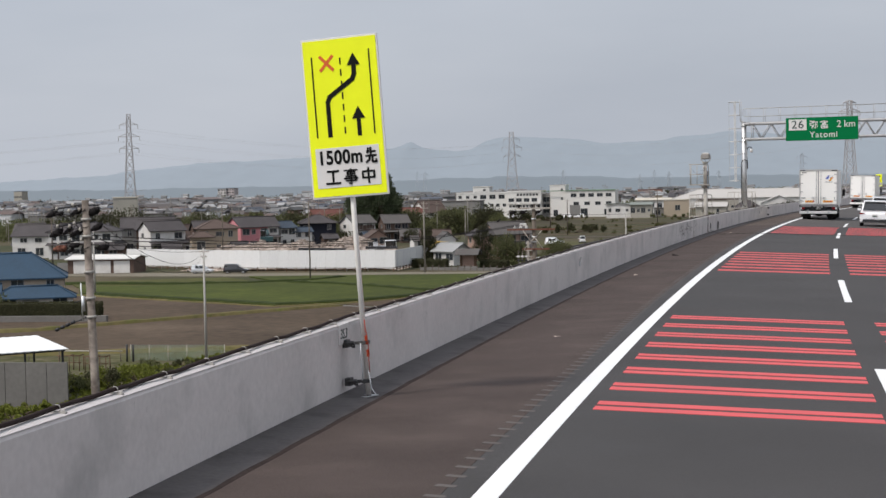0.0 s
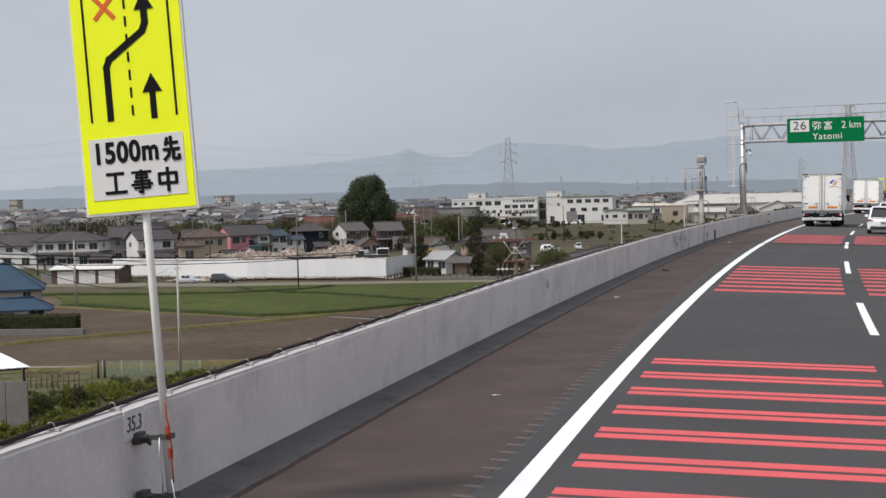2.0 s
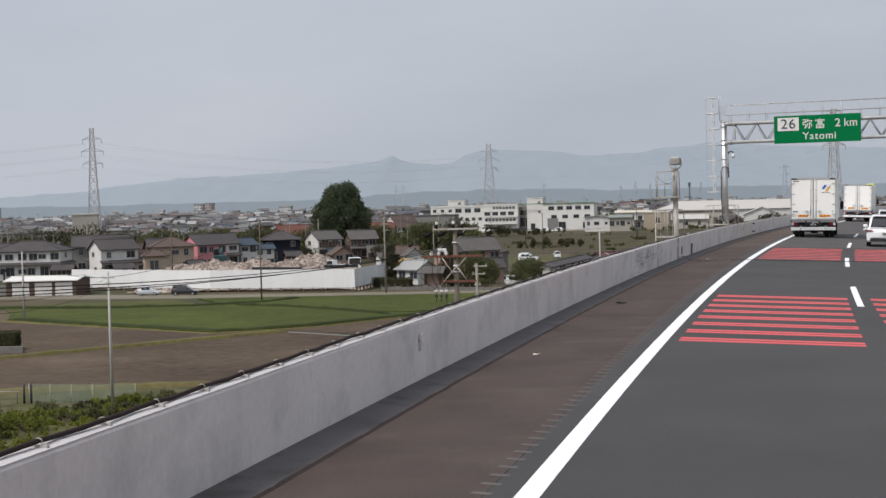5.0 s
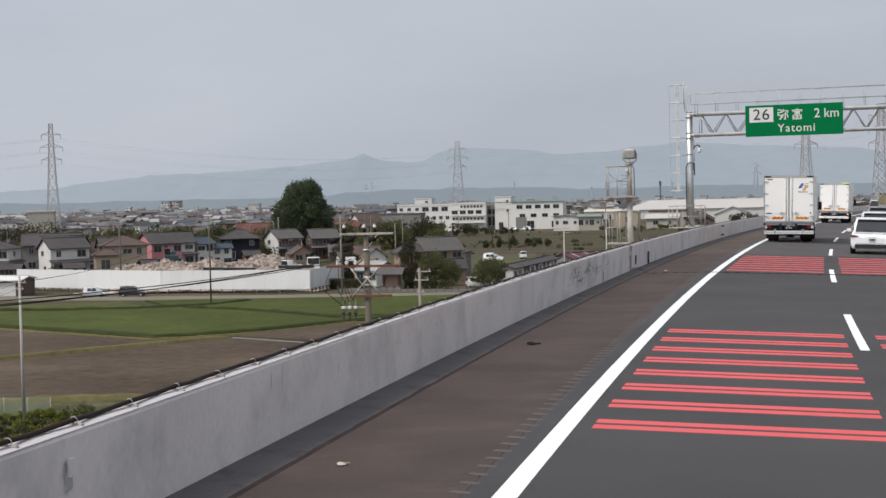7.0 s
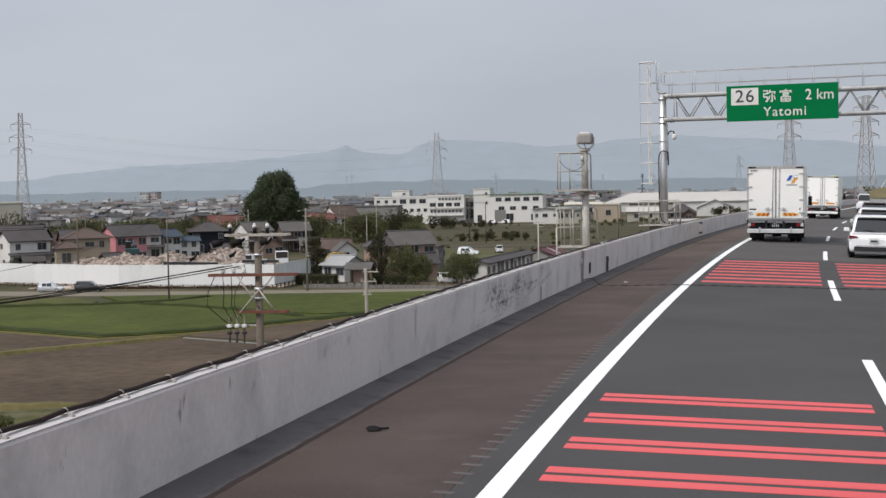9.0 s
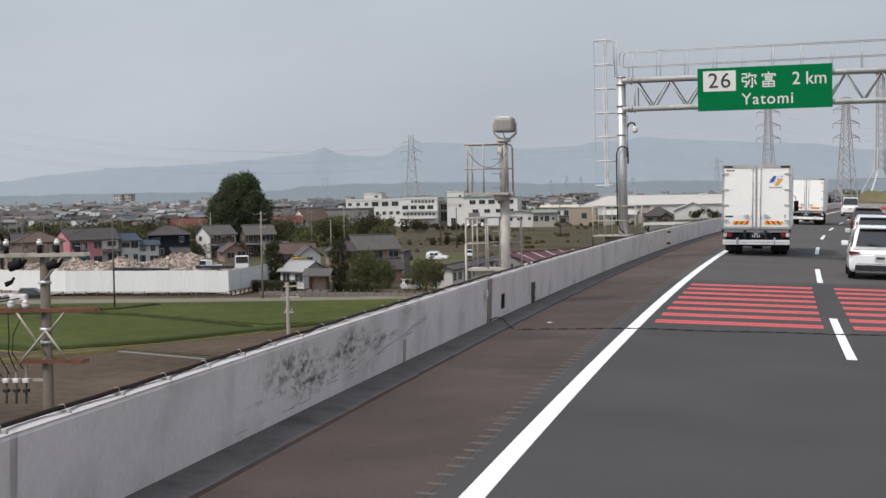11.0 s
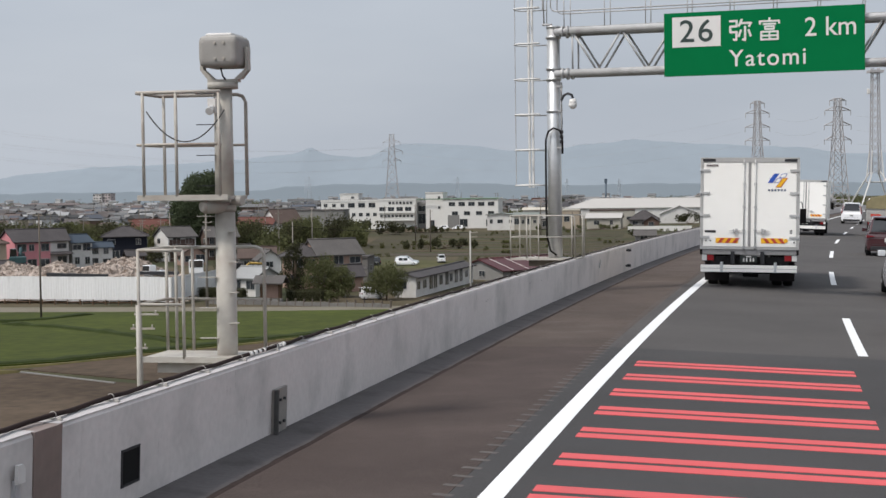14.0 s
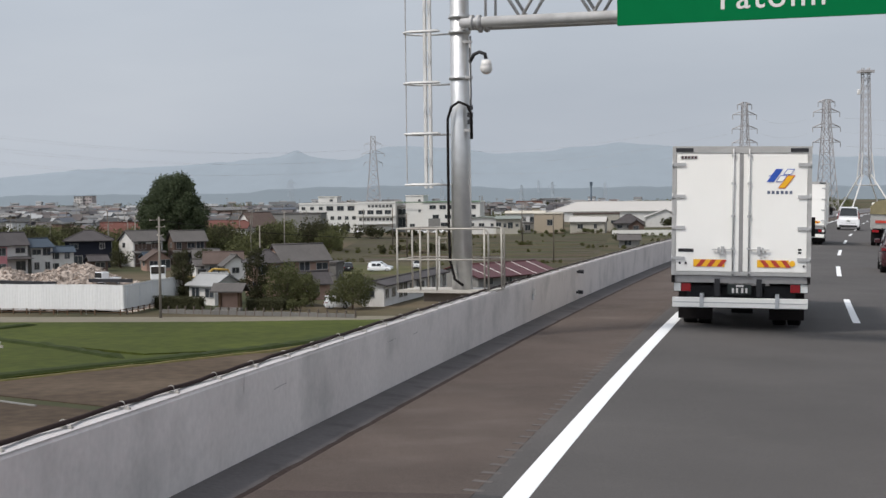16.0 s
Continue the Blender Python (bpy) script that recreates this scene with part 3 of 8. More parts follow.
field("paddy_back", [(-72, 242), (-44, 223), (-34, 227.5), (-16, 262), (-47, 257.5), (-84, 256), (-78, 247)], M["paddy"], "green young rice paddy", 0.24)
M["fallow"] = material("fallow_paddy", (0.060, 0.062, 0.017), 0.9, vary=0.35, grain=0.9, blotch=0.12, bump=0.4, space="World")
field("paddy_left", [(-105, 233.5), (-80, 239.5), (-81, 247), (-88, 255), (-112, 246)], M["fallow"], "pale green fallow paddy", 0.12)
field("farm_lane", [(-150, 268), (-88, 258.5), (-47, 259.5), (-10, 265), (-8, 269), (-47, 266), (-88, 266.5), (-150, 280)], M["lane"], "pale gravel farm lane", 0.06)


def bund(pts, w, h, mat, label):
    """A low bank along a line over the fields."""
    bm = bmesh.new()
    line = []
    for (xa, ya), (xb, yb) in zip(pts, pts[1:]):
        n = max(2, int(math.hypot(xb - xa, yb - ya) / 1.5))
        line += [Vector((xa + (xb - xa) * i / n, ya + (yb - ya) * i / n, GROUND)) for i in range(n)]
    line.append(Vector((*pts[-1], GROUND)))
    prev = None
    for i, p in enumerate(line):
        d = (line[min(i + 1, len(line) - 1)] - line[max(i - 1, 0)]).normalized()
        s = Vector((-d.y, d.x, 0))
        jit = (1 + 0.35 * noise.noise(p * 0.6)) * min(1.0, 0.1 + 0.5 * i, 0.1 + 0.5 * (len(line) - 1 - i))
        row = [bm.verts.new(p + s * k * w * jit + Vector((0, 0, z * jit))) for k, z in ((-1, -0.1), (-0.6, h), (0, h * 1.15), (0.6, h), (1, -0.1))]
        if prev:
            for k in range(4):
                bm.faces.new((prev[k], prev[k + 1], row[k + 1], row[k]))
        prev = row
    return tagged(part("field_bund", bm, mat), label, "bank", kind="structure")


bund([(-110, 152), (-79, 164.5), (-52, 197.5)], 0.9, 0.35, M["verge"], "dry grassy path between two tilled fields")
bund([(-100, 219), (-61, 195.3), (-51, 202), (-33.5, 226.5), (-16, 262)], 0.5, 0.16, M["verge"], "dry grass bank at the paddy's edge")
bund([(-73.5, 240.2), (-63.6, 235.5), (-52.7, 226.6), (-43.7, 217.8)], 0.9, 0.5, M["paddy_dark"], "dark green bank between paddies")
bund([(-114, 242), (-92, 238.5), (-79, 239.2), (-70, 245.7), (-66, 255)], 1.1, 0.45, M["paddy_dark"], "dark green bank between paddies")
# Low darker green bank paints the shaded front side of the taller rice.
bund([(-99, 220.6), (-61, 197.4), (-51.8, 203.8), (-34.6, 227.6), (-17.4, 262)], 1.3, 0.40, M["paddy_dark"], "dark green rice fringe along its bank, shaded side painted dark")
bund([(-104, 137), (-66, 141.5), (-43, 148)], 1.2, 0.35, M["verge"], "grassy bank along the tilled field")
tagged(part("drain", boxed(-6.4, 6.4, -0.12, 0.12, -0.1, 0.14, m=pose(-46.6, 192.8, GROUND, 0, 0, -33)), WALLS["grey"]), "pale concrete field drain", "drain", kind="structure")

# ---- vegetation ----


def leaf_cloud(centres, count, size, seed):
    """Many small leaf clumps around lumpy centres (place, radius)."""
    rnd = random.Random(seed)
    verts, faces = [], []
    total = sum(r ** 2 for _, r in centres)
    for c, r in centres:
        for _ in range(int(count * r ** 2 / total)):
            d = Vector((rnd.gauss(0, 1), rnd.gauss(0, 1), rnd.gauss(0, 1))).normalized()
            p = Vector(c) + d * r * (rnd.random() ** 0.35) * rnd.uniform(0.8, 1.12)
            q = Euler((rnd.uniform(0, 6.3), rnd.uniform(0, 6.3), rnd.uniform(0, 6.3))).to_matrix()
            k = size * rnd.uniform(0.55, 1.4)
            b = len(verts)
            verts += [p + q @ Vector(v) * k for v in ((-0.5, 0, 0), (0, -0.28, 0.05), (0.5, 0, 0), (0, 0.28, 0.08))]
            faces.append((b, b + 1, b + 2, b + 3))
    me = bpy.data.meshes.new("crown")
    me.from_pydata([tuple(v) for v in verts], [], faces)
    return me


def tree(x, y, height, spread, trunk, leaves, seed, label, mat="leaf", leaf=0.6, slim=1.0, name="tree", group="", z=GROUND, limbs=14):
    t = thing(name, pose(x, y, z), label, name, group)
    rnd = random.Random(seed)
    bm = bmesh.new()
    add_tube(bm, (0, 0, -0.3), (0.1, 0, trunk), 0.035 * height, 0.022 * height, 10)
    lumps = []
    for i in range(limbs):
        a, up = i * 2.4, (i + 0.5) / limbs
        reach = spread * 0.5 * math.sin(math.pi * (0.16 + 0.80 * up)) ** 0.7 * rnd.uniform(0.55, 0.85)
        tip = Vector((math.cos(a) * reach, math.sin(a) * reach, trunk * 0.8 + (height - trunk * 0.8) * up * 0.93))
        add_tube(bm, (0, 0, trunk * (0.6 + 0.3 * up)), tip, 0.010 * height, 0.003 * height, 6)
        lumps.append((tip, spread * rnd.uniform(0.17, 0.27) * slim))
    add_tube(bm, (0.1, 0, trunk), (0, 0, height * 0.9), 0.02 * height, 0.004 * height, 6)
    part("trunk", bm, M["bark"], t)
    me = leaf_cloud(lumps, leaves, leaf, seed)
    me.materials.append(M[mat])
    crown = new("crown", me)
    crown.parent = t
    return t


def bush(x, y, w, h, leaves, seed, label, mat="leaf", leaf=0.3, name="bush", d=None, z=GROUND, group=""):
    t = thing(name, pose(x, y, z), label, name, group)
    rnd = random.Random(seed)
    d = d or w
    n = 9 + int(w / 3)
    lumps = [((rnd.uniform(-0.4, 0.4) * w, rnd.uniform(-0.4, 0.4) * d, rnd.uniform(0.3, 0.72) * h), h * rnd.uniform(0.22, 0.38)) for _ in range(n)]
    bm = bmesh.new()
    for c, r in lumps:
        add_tube(bm, (0, 0, -0.1), c, 0.05, 0.02, 5)
    part("stem", bm, M["bark"], t)
    me = leaf_cloud(lumps, leaves, leaf, seed)
    me.materials.append(M[mat])
    crown = new("foliage", me)
    crown.parent = t
    return t


tree(-104.6, 432, 18.8, 16.4, 2.4, 40000, 3, "tall broad dark green tree above the houses", "leaf_tree", 0.5, 0.60, limbs=56)

# ---- far distance ----


def ridge(name, y, heights, mat, label, depth=300.0, x0=-2600, x1=1700, seed=0.0, n=220, rough=6.0, fine=0.006):
    """A long hill line: (x, height over the plain) pairs, joined smoothly."""
    bm = bmesh.new()
    prev = None
    xs, zs = [h[0] for h in heights], [h[1] for h in heights]
    for i in range(n + 1):
        x = x0 + (x1 - x0) * i / n
        z = float(np.interp(x, xs, zs)) + rough * noise.fractal(Vector((x * fine + seed, 0, 0)), 0.9, 2.0, 6)
        col = [bm.verts.new((x, y + depth * k, GROUND + max(z, 2) * h)) for k, h in ((-0.5, 0), (-0.28, 0.45), (-0.1, 0.86), (0, 1), (0.5, 0))]
        if prev:
            for j in range(4):
                f = bm.faces.new((prev[j], col[j], col[j + 1], prev[j + 1]))
                f.smooth = True
        prev = col
    return tagged(part(name, bm, mat), label, "hills", kind="structure")


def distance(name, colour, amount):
    """Backdrop of air-blued distance: mostly the air's own light, painted in as emission."""
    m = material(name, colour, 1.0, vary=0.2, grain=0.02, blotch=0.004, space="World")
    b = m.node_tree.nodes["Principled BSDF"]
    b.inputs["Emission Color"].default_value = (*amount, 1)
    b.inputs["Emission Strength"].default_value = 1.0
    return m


ridge("backdrop_mountains", 4300, [(-2600, 20), (-2160, 30), (-1840, 42), (-1770, 53), (-1603, 67), (-1456, 75), (-1322, 76), (-1190, 84), (-1100, 91), (-1040, 95), (-985, 101), (-955, 110), (-944, 116), (-930, 117), (-895, 99), (-850, 92), (-805, 88), (-765, 92), (-724, 114), (-677, 124), (-591, 122), (-491, 115), (-399, 102), (-360, 100), (-265, 105), (-179, 114), (-142, 117), (-60, 126), (16, 117), (250, 103), (379, 97), (494, 80), (1700, 70)], distance("hazed_far_mountains", (0.05, 0.06, 0.07), (0.266, 0.302, 0.338)), "hazy blue-grey mountain range", 500, seed=3.1, rough=3.5, fine=0.014, n=430)
ridge("backdrop_hills", 1520, [(-1200, 10.5), (-718, 12), (-640, 10.3), (-558, 11.2), (-432, 10.5), (-364, 11), (-343, 14), (-300, 15.6), (-222, 16.0), (-168, 15.2), (-120, 12.6), (-63, 12.2), (1, 13), (72, 11.8), (700, 10)], distance("hazed_low_hills", (0.02, 0.025, 0.03), (0.215, 0.250, 0.278)), "low hazy wooded hills behind the town", 90, x0=-1400, x1=900, seed=8.7, rough=1.2, n=900, fine=0.035)

# ---- houses ----


def house(x, y, w, d, eave, ridge_h, turn=0.0, walls="white", roof="dark", style="gable_x", label="", storeys=2, cols=3, over=0.5, z=GROUND, name="house", side_windows=True, pent=False):
    """A dwelling with its own roof and windows; its front looks to -y."""
    h = thing(name, pose(x, y, z, 0, 0, turn), label, name.replace("_", " "))
    wm, rm = WALLS[walls], ROOFS[roof]
    bm = bmesh.new()
    if style == "gable_x":      # ridge along x
        add_prism(bm, [(-d / 2, -0.3), (d / 2, -0.3), (d / 2, eave), (0, ridge_h - 0.12), (-d / 2, eave)], -w / 2, w / 2, axis="x")
    elif style == "gable_y":
        add_prism(bm, [(-w / 2, -0.3), (w / 2, -0.3), (w / 2, eave), (0, ridge_h - 0.12), (-w / 2, eave)], -d / 2, d / 2, axis="y")
    else:
        add_box(bm, -w / 2, w / 2, -d / 2, d / 2, -0.3, eave)
    part("wall", bm, wm, h)
    bm = bmesh.new()
    th = 0.16
    if style in ("gable_x", "gable_y"):
        half = (d if style == "gable_x" else w) / 2
        run = (w if style == "gable_x" else d) / 2 + over * 0.8
        drop = (ridge_h - eave) / half * over
        out = [(-half - over, eave - drop), (0, ridge_h), (half + over, eave - drop), (half + over, eave - drop - th), (0, ridge_h - th), (-half - over, eave - drop - th)]
        add_prism(bm, out, -run, run, axis="x" if style == "gable_x" else "y")
        ax = ((-run, 0, ridge_h), (run, 0, ridge_h)) if style == "gable_x" else ((0, -run, ridge_h), (0, run, ridge_h))
        add_tube(bm, *ax, 0.16, n=6)
    elif style == "hip":
        k = max(0.0, w - d) / 2
        a, b = w / 2 + over, d / 2 + over
        lo = [bm.verts.new((sx * a, sy * b, eave - 0.15)) for sx, sy in ((-1, -1), (1, -1), (1, 1), (-1, 1))]
        bt = [bm.verts.new((sx * a, sy * b, eave - 0.15 - th)) for sx, sy in ((-1, -1), (1, -1), (1, 1), (-1, 1))]
        t0, t1 = bm.verts.new((-k - 0.05, 0, ridge_h)), bm.verts.new((k + 0.05, 0, ridge_h))
        for f in ((lo[0], lo[1], t1, t0), (lo[1], lo[2], t1), (lo[2], lo[3], t0, t1), (lo[3], lo[0], t0), bt[::-1]):
            bm.faces.new(f)
        for i in range(4):
            bm.faces.new((lo[i], bt[i], bt[(i + 1) % 4], lo[(i + 1) % 4]))
        add_tube(bm, (-k - 0.1, 0, ridge_h), (k + 0.1, 0, ridge_h), 0.17, n=6)
        for (sx, sy) in ((-1, -1), (1, -1), (1, 1), (-1, 1)):
            add_tube(bm, (sx * k, 0, ridge_h), (sx * a, sy * b, eave - 0.12), 0.12, n=5)
    else:
        add_box(bm, -w / 2 - 0.15, w / 2 + 0.15, -d / 2 - 0.15, d / 2 + 0.15, eave - 0.02, eave + 0.35)
        add_box(bm, -w / 2 + 0.1, w / 2 - 0.1, -d / 2 + 0.1, d / 2 - 0.1, eave + 0.352, eave + 0.36)
    part("roof", bm, rm, h)
    if pent:                    # lean-to roofs between the storeys
        z = eave * 0.52
        bm = bmesh.new()
        add_prism(bm, [(-d / 2 + 0.02, z + 0.45), (-d / 2 + 0.02, z + 0.3), (-d / 2 - 1.2, z - 0.12), (-d / 2 - 1.2, z)], -w / 2 - 0.4, w / 2 + 0.4, axis="x")
        part("pent_roof", bm, rm, h)
        bm = bmesh.new()
        add_prism(bm, [(w / 2 - 0.02, z + 0.45), (w / 2 - 0.02, z + 0.3), (w / 2 + 1.1, z - 0.12), (w / 2 + 1.1, z)], -d / 2 + 0.05, d / 2, axis="y")
        part("pent_roof", bm, rm, h)
    step = eave / storeys
    rnd = random.Random(int(x * 7 + y * 13))
    for s in range(storeys):
        for c in range(cols):
            cx = -w / 2 + w * (c + 0.5 + rnd.uniform(-0.12, 0.12)) / cols
            ww, hh = rnd.choice((0.9, 1.5, 1.7)), rnd.choice((0.9, 1.1, 1.3))
            if s == 0 and rnd.random() < 0.4:
                ww, hh = 1.7, 1.8
            window(h, pose(cx, -d / 2, s * step + step * 0.56), min(ww, w / cols * 0.8), min(hh, step * 0.62))
        if side_windows:
            for sx in (-1, 1):
                window(h, pose(sx * w / 2, rnd.uniform(-0.2, 0.2) * d, s * step + step * 0.58, 0, 0, 90 * sx), 1.2, 0.9)
    return h


FRAME = material("window_frame", (0.30, 0.29, 0.275), 0.5, vary=0.05)


def window(parent, m, w, h):
    bm = bmesh.new()
    f = 0.07
    for a in ((-w / 2 - f, w / 2 + f, h / 2, h / 2 + f), (-w / 2 - f, w / 2 + f, -h / 2 - f, -h / 2), (-w / 2 - f, -w / 2, -h / 2, h / 2), (w / 2, w / 2 + f, -h / 2, h / 2), (-0.03, 0.03, -h / 2, h / 2)):
        add_box(bm, a[0], a[1], -0.08, 0.02, a[2], a[3])
    fr = part("window", bm, FRAME, parent, m=m)
    part("pane", boxed(-w / 2, w / 2, -0.03, -0.005, -h / 2, h / 2), M["window"], fr)


house(-146, 330, 14.0, 9, 6.1, 7.9, 8, "white", "dark", "hip", "white two-storey house under a dark hipped tile roof", cols=6, pent=True)
house(-158, 336, 13.0, 9, 5.2, 7.4, 6, "white", "dark", "gable_x", "low house with a broad dark tile roof", cols=3)
house(-134.5, 345, 9.0, 8, 6.0, 7.9, 10, "brown", "dark", "gable_x", "brown house with dark tiles between white ones", pent=True)
house(-140.0, 352, 12.0, 8, 6.2, 8.3, 20, "grey", "dark", "gable_x", "grey house with dark tiles in the second row")
house(-128.5, 331, 8.0, 7.5, 6.1, 7.9, 42, "white", "dark", "gable_x", "white house with a dark gable roof", cols=2, pent=True)
house(-121.0, 339, 6.0, 7, 5.7, 7.6, 30, "brown", "dark", "gable_x", "dark timbered house with dark tiles", cols=2)
house(-117.8, 336, 8.6, 8, 6.2, 7.9, 28, "cream", "brown", "hip", "tan two-storey house with a brown hipped roof", cols=3)
house(-117.9, 327, 4.6, 3.6, 4.6, 5.6, 28, "cream", "brown", "hip", "small tan annexe with a brown roof", storeys=1, cols=1)
house(-114.8, 349, 6.8, 7.8, 6.1, 8.1, 44, "pink", "dark", "gable_x", "pink rendered house with a dark grey roof", cols=3)
house(-117.0, 362, 9.0, 8, 5.8, 7.8, 35, "white", "dark", "gable_x", "white house with dark tiles in the second row", cols=3, pent=True)
house(-111.8, 367, 4.2, 6.0, 5.2, 6.5, 46, "white", "slate", "gable_x", "white house with a blue-grey gable roof", cols=2)
house(-108.0, 369, 5.0, 4, 4.1, 4.9, 30, "white", "slate", "gable_x", "small white house wing with a slate roof", cols=2)
house(-108.9, 388, 9.0, 7.4, 5.6, 7.4, 18, "navy", "dark", "hip", "dark navy clad house with a dark roof", cols=2)
gabled = house(-99.4, 392, 6.4, 6.6, 5.4, 7.2, 44, "white", "grey", "gable_x", "white gabled house with grey tiles and a brown timber front", cols=2, pent=True)
part("front_cladding", boxed(-2.9, 2.9, -3.36, -3.302, 0.0, 4.55), WALLS["brown"], gabled, "dark brown timber front")
house(-90.6, 374, 4.6, 5, 2.4, 3.9, 30, "tan", "brown", "gable_y", "low tan house with a brown gable", storeys=1, cols=2)
house(-90.9, 396, 6.6, 5.6, 5.2, 7.0, 30, "brown", "grey", "gable_x", "brown timber house with a broad grey tile roof", cols=3, pent=True)
house(-85.6, 391, 5.0, 5, 2.0, 3.4, 20, "brown", "grey", "gable_x", "low brown house with grey tiles", storeys=1, cols=2)
house(-124, 452, 9, 8, 4.5, 7.6, 10, "white", "red", "gable_x", "distant house with a red roof")
house(-48.0, 307, 7.2, 6.4, 5.3, 7.3, 34, "tan", "grey", "gable_x", "two-storey traditional house with a grey tile roof", cols=3, pent=True)
house(-52.0, 304, 5.2, 4.8, 5.0, 6.6, 24, "tan", "dark", "hip", "wing of a traditional house with dark tiles", cols=2)
house(-55.2, 288, 5.2, 4.6, 2.9, 4.1, -34, "white", "pale", "gable_x", "low white house with a pale grey roof", storeys=1, cols=2)
house(-70.8, 350, 6.4, 5, 2.9, 4.5, 14, "grey", "brown", "gable_x", "low grey house with a dark roof", storeys=1, cols=3)
house(-67.6, 345, 3.2, 4, 2.7, 4.2, -60, "white", "grey", "gable_x", "low pale annexe with a worn grey gable", storeys=1, cols=3)
house(-46.0, 318, 4.2, 4, 3.9, 4.2, -5, "block", "grey", "flat", "plain grey block shed beside the house", storeys=1, cols=1)
house(-30.7, 299, 33.0, 3.0, 2.9, 3.3, 83, "white", "dark", "gable_x", "long low grey building with a dark sheet roof", storeys=1, cols=11)
house(-43.6, 296, 4.0, 3.6, 2.6, 3.9, 30, "tan", "dark", "gable_x", "small tan outbuilding with a dark tile roof", storeys=1, cols=1)
barn = house(-21.2, 329, 19.0, 10, 1.75, 3.35, 54, "grey", "maroon", "gable_x", "low building under a maroon sheet roof with pale ribs", storeys=1, cols=4)
for i in range(5):
    part("roof_rib", tubed(((-7.4 + 3.7 * i, -5.4, 1.66), (-7.4 + 3.7 * i, -0.1, 3.36), 0.06), n=5), WALLS["white"], barn, "pale roof rib")
house(-93.5, 189.4, 12.0, 8, 4.7, 7.6, 24, "cream", "blue", "hip", "traditional house with blue glazed tile roofs", cols=3)
house(-88.6, 184.4, 9.2, 3.6, 2.5, 3.7, 24, "white", "blue", "hip", "low front wing with a blue glazed tile roof", storeys=1, cols=3)
house(-96.4, 181.6, 8.0, 4.2, 2.7, 4.1, 24, "brown", "blue", "gable_x", "low side wing with a worn blue tile roof", storeys=1, cols=3)
house(-101.6, 185.0, 9.6, 7, 4.9, 8.0, 24, "cream", "blue", "gable_x", "old house with a worn blue tile roof", cols=2)
garage = house(-117.2, 274, 12.4, 7, 2.8, 3.25, 4, "brown", "white", "gable_x", "long low garage with a white sheet roof and pale doors", storeys=1, cols=0, side_windows=False)
for x in (-3.6, 0.4, 4.0):
    part("garage_door", boxed(x - 1.5, x + 1.5, -3.58, -3.505, 0.1, 2.3, soft=0.01), WALLS["white"], garage, "pale sliding door")
house(-196.6, 476, 7.6, 8, 11.8, 12.4, 20, "stone", "beige", "flat", "blank grey-beige square building above the rooftops", storeys=1, cols=0, side_windows=False)

# a second row of roofs and sheds packed behind and between the first
rnd = random.Random(61)
for i in range(13):
    x, y = -176 + 4.2 * i, 352 + rnd.uniform(0, 26)
    house(x + rnd.uniform(-1.5, 1.5), y, rnd.uniform(5.0, 7.5), rnd.uniform(5, 6.5), rnd.choice((2.9, 4.6, 5.0)), rnd.uniform(6.2, 7.2), rnd.choice((8, 20, 30, 44, -46, -60)), rnd.choice(("white", "grey", "brown", "block")), rnd.choice(("dark", "dark", "grey", "brown")), rnd.choice(("gable_x", "gable_x", "hip")), "closely packed house with weathered tile roof", storeys=2, cols=2)
for x, y, w in ((-124.5, 326, 3.6), (-111.5, 333, 3.0), (-101.5, 372, 3.4), (-137, 325, 4.0), (-150, 327, 3.4), (-94.5, 383, 3.0), (-75, 352, 3.4)):
    house(x, y, w, 3.2, 2.3, 3.1, rnd.choice((10, 30, 40)), rnd.choice(("block", "white", "brown")), rnd.choice(("grey", "dark", "slate")), "gable_x", "small garden shed with a low roof", storeys=1, cols=1, name="shed", side_windows=False)


# ---- things on and along the viaduct ----


def upright(s, u, z=0.0, turn=0.0):
    """World pose on the road there that stands plumb."""
    return Matrix.Translation(on_road(s, u, z)) @ pose(0, 0, 0, 0, 0, turn - math.degrees(centre(s)[2]))


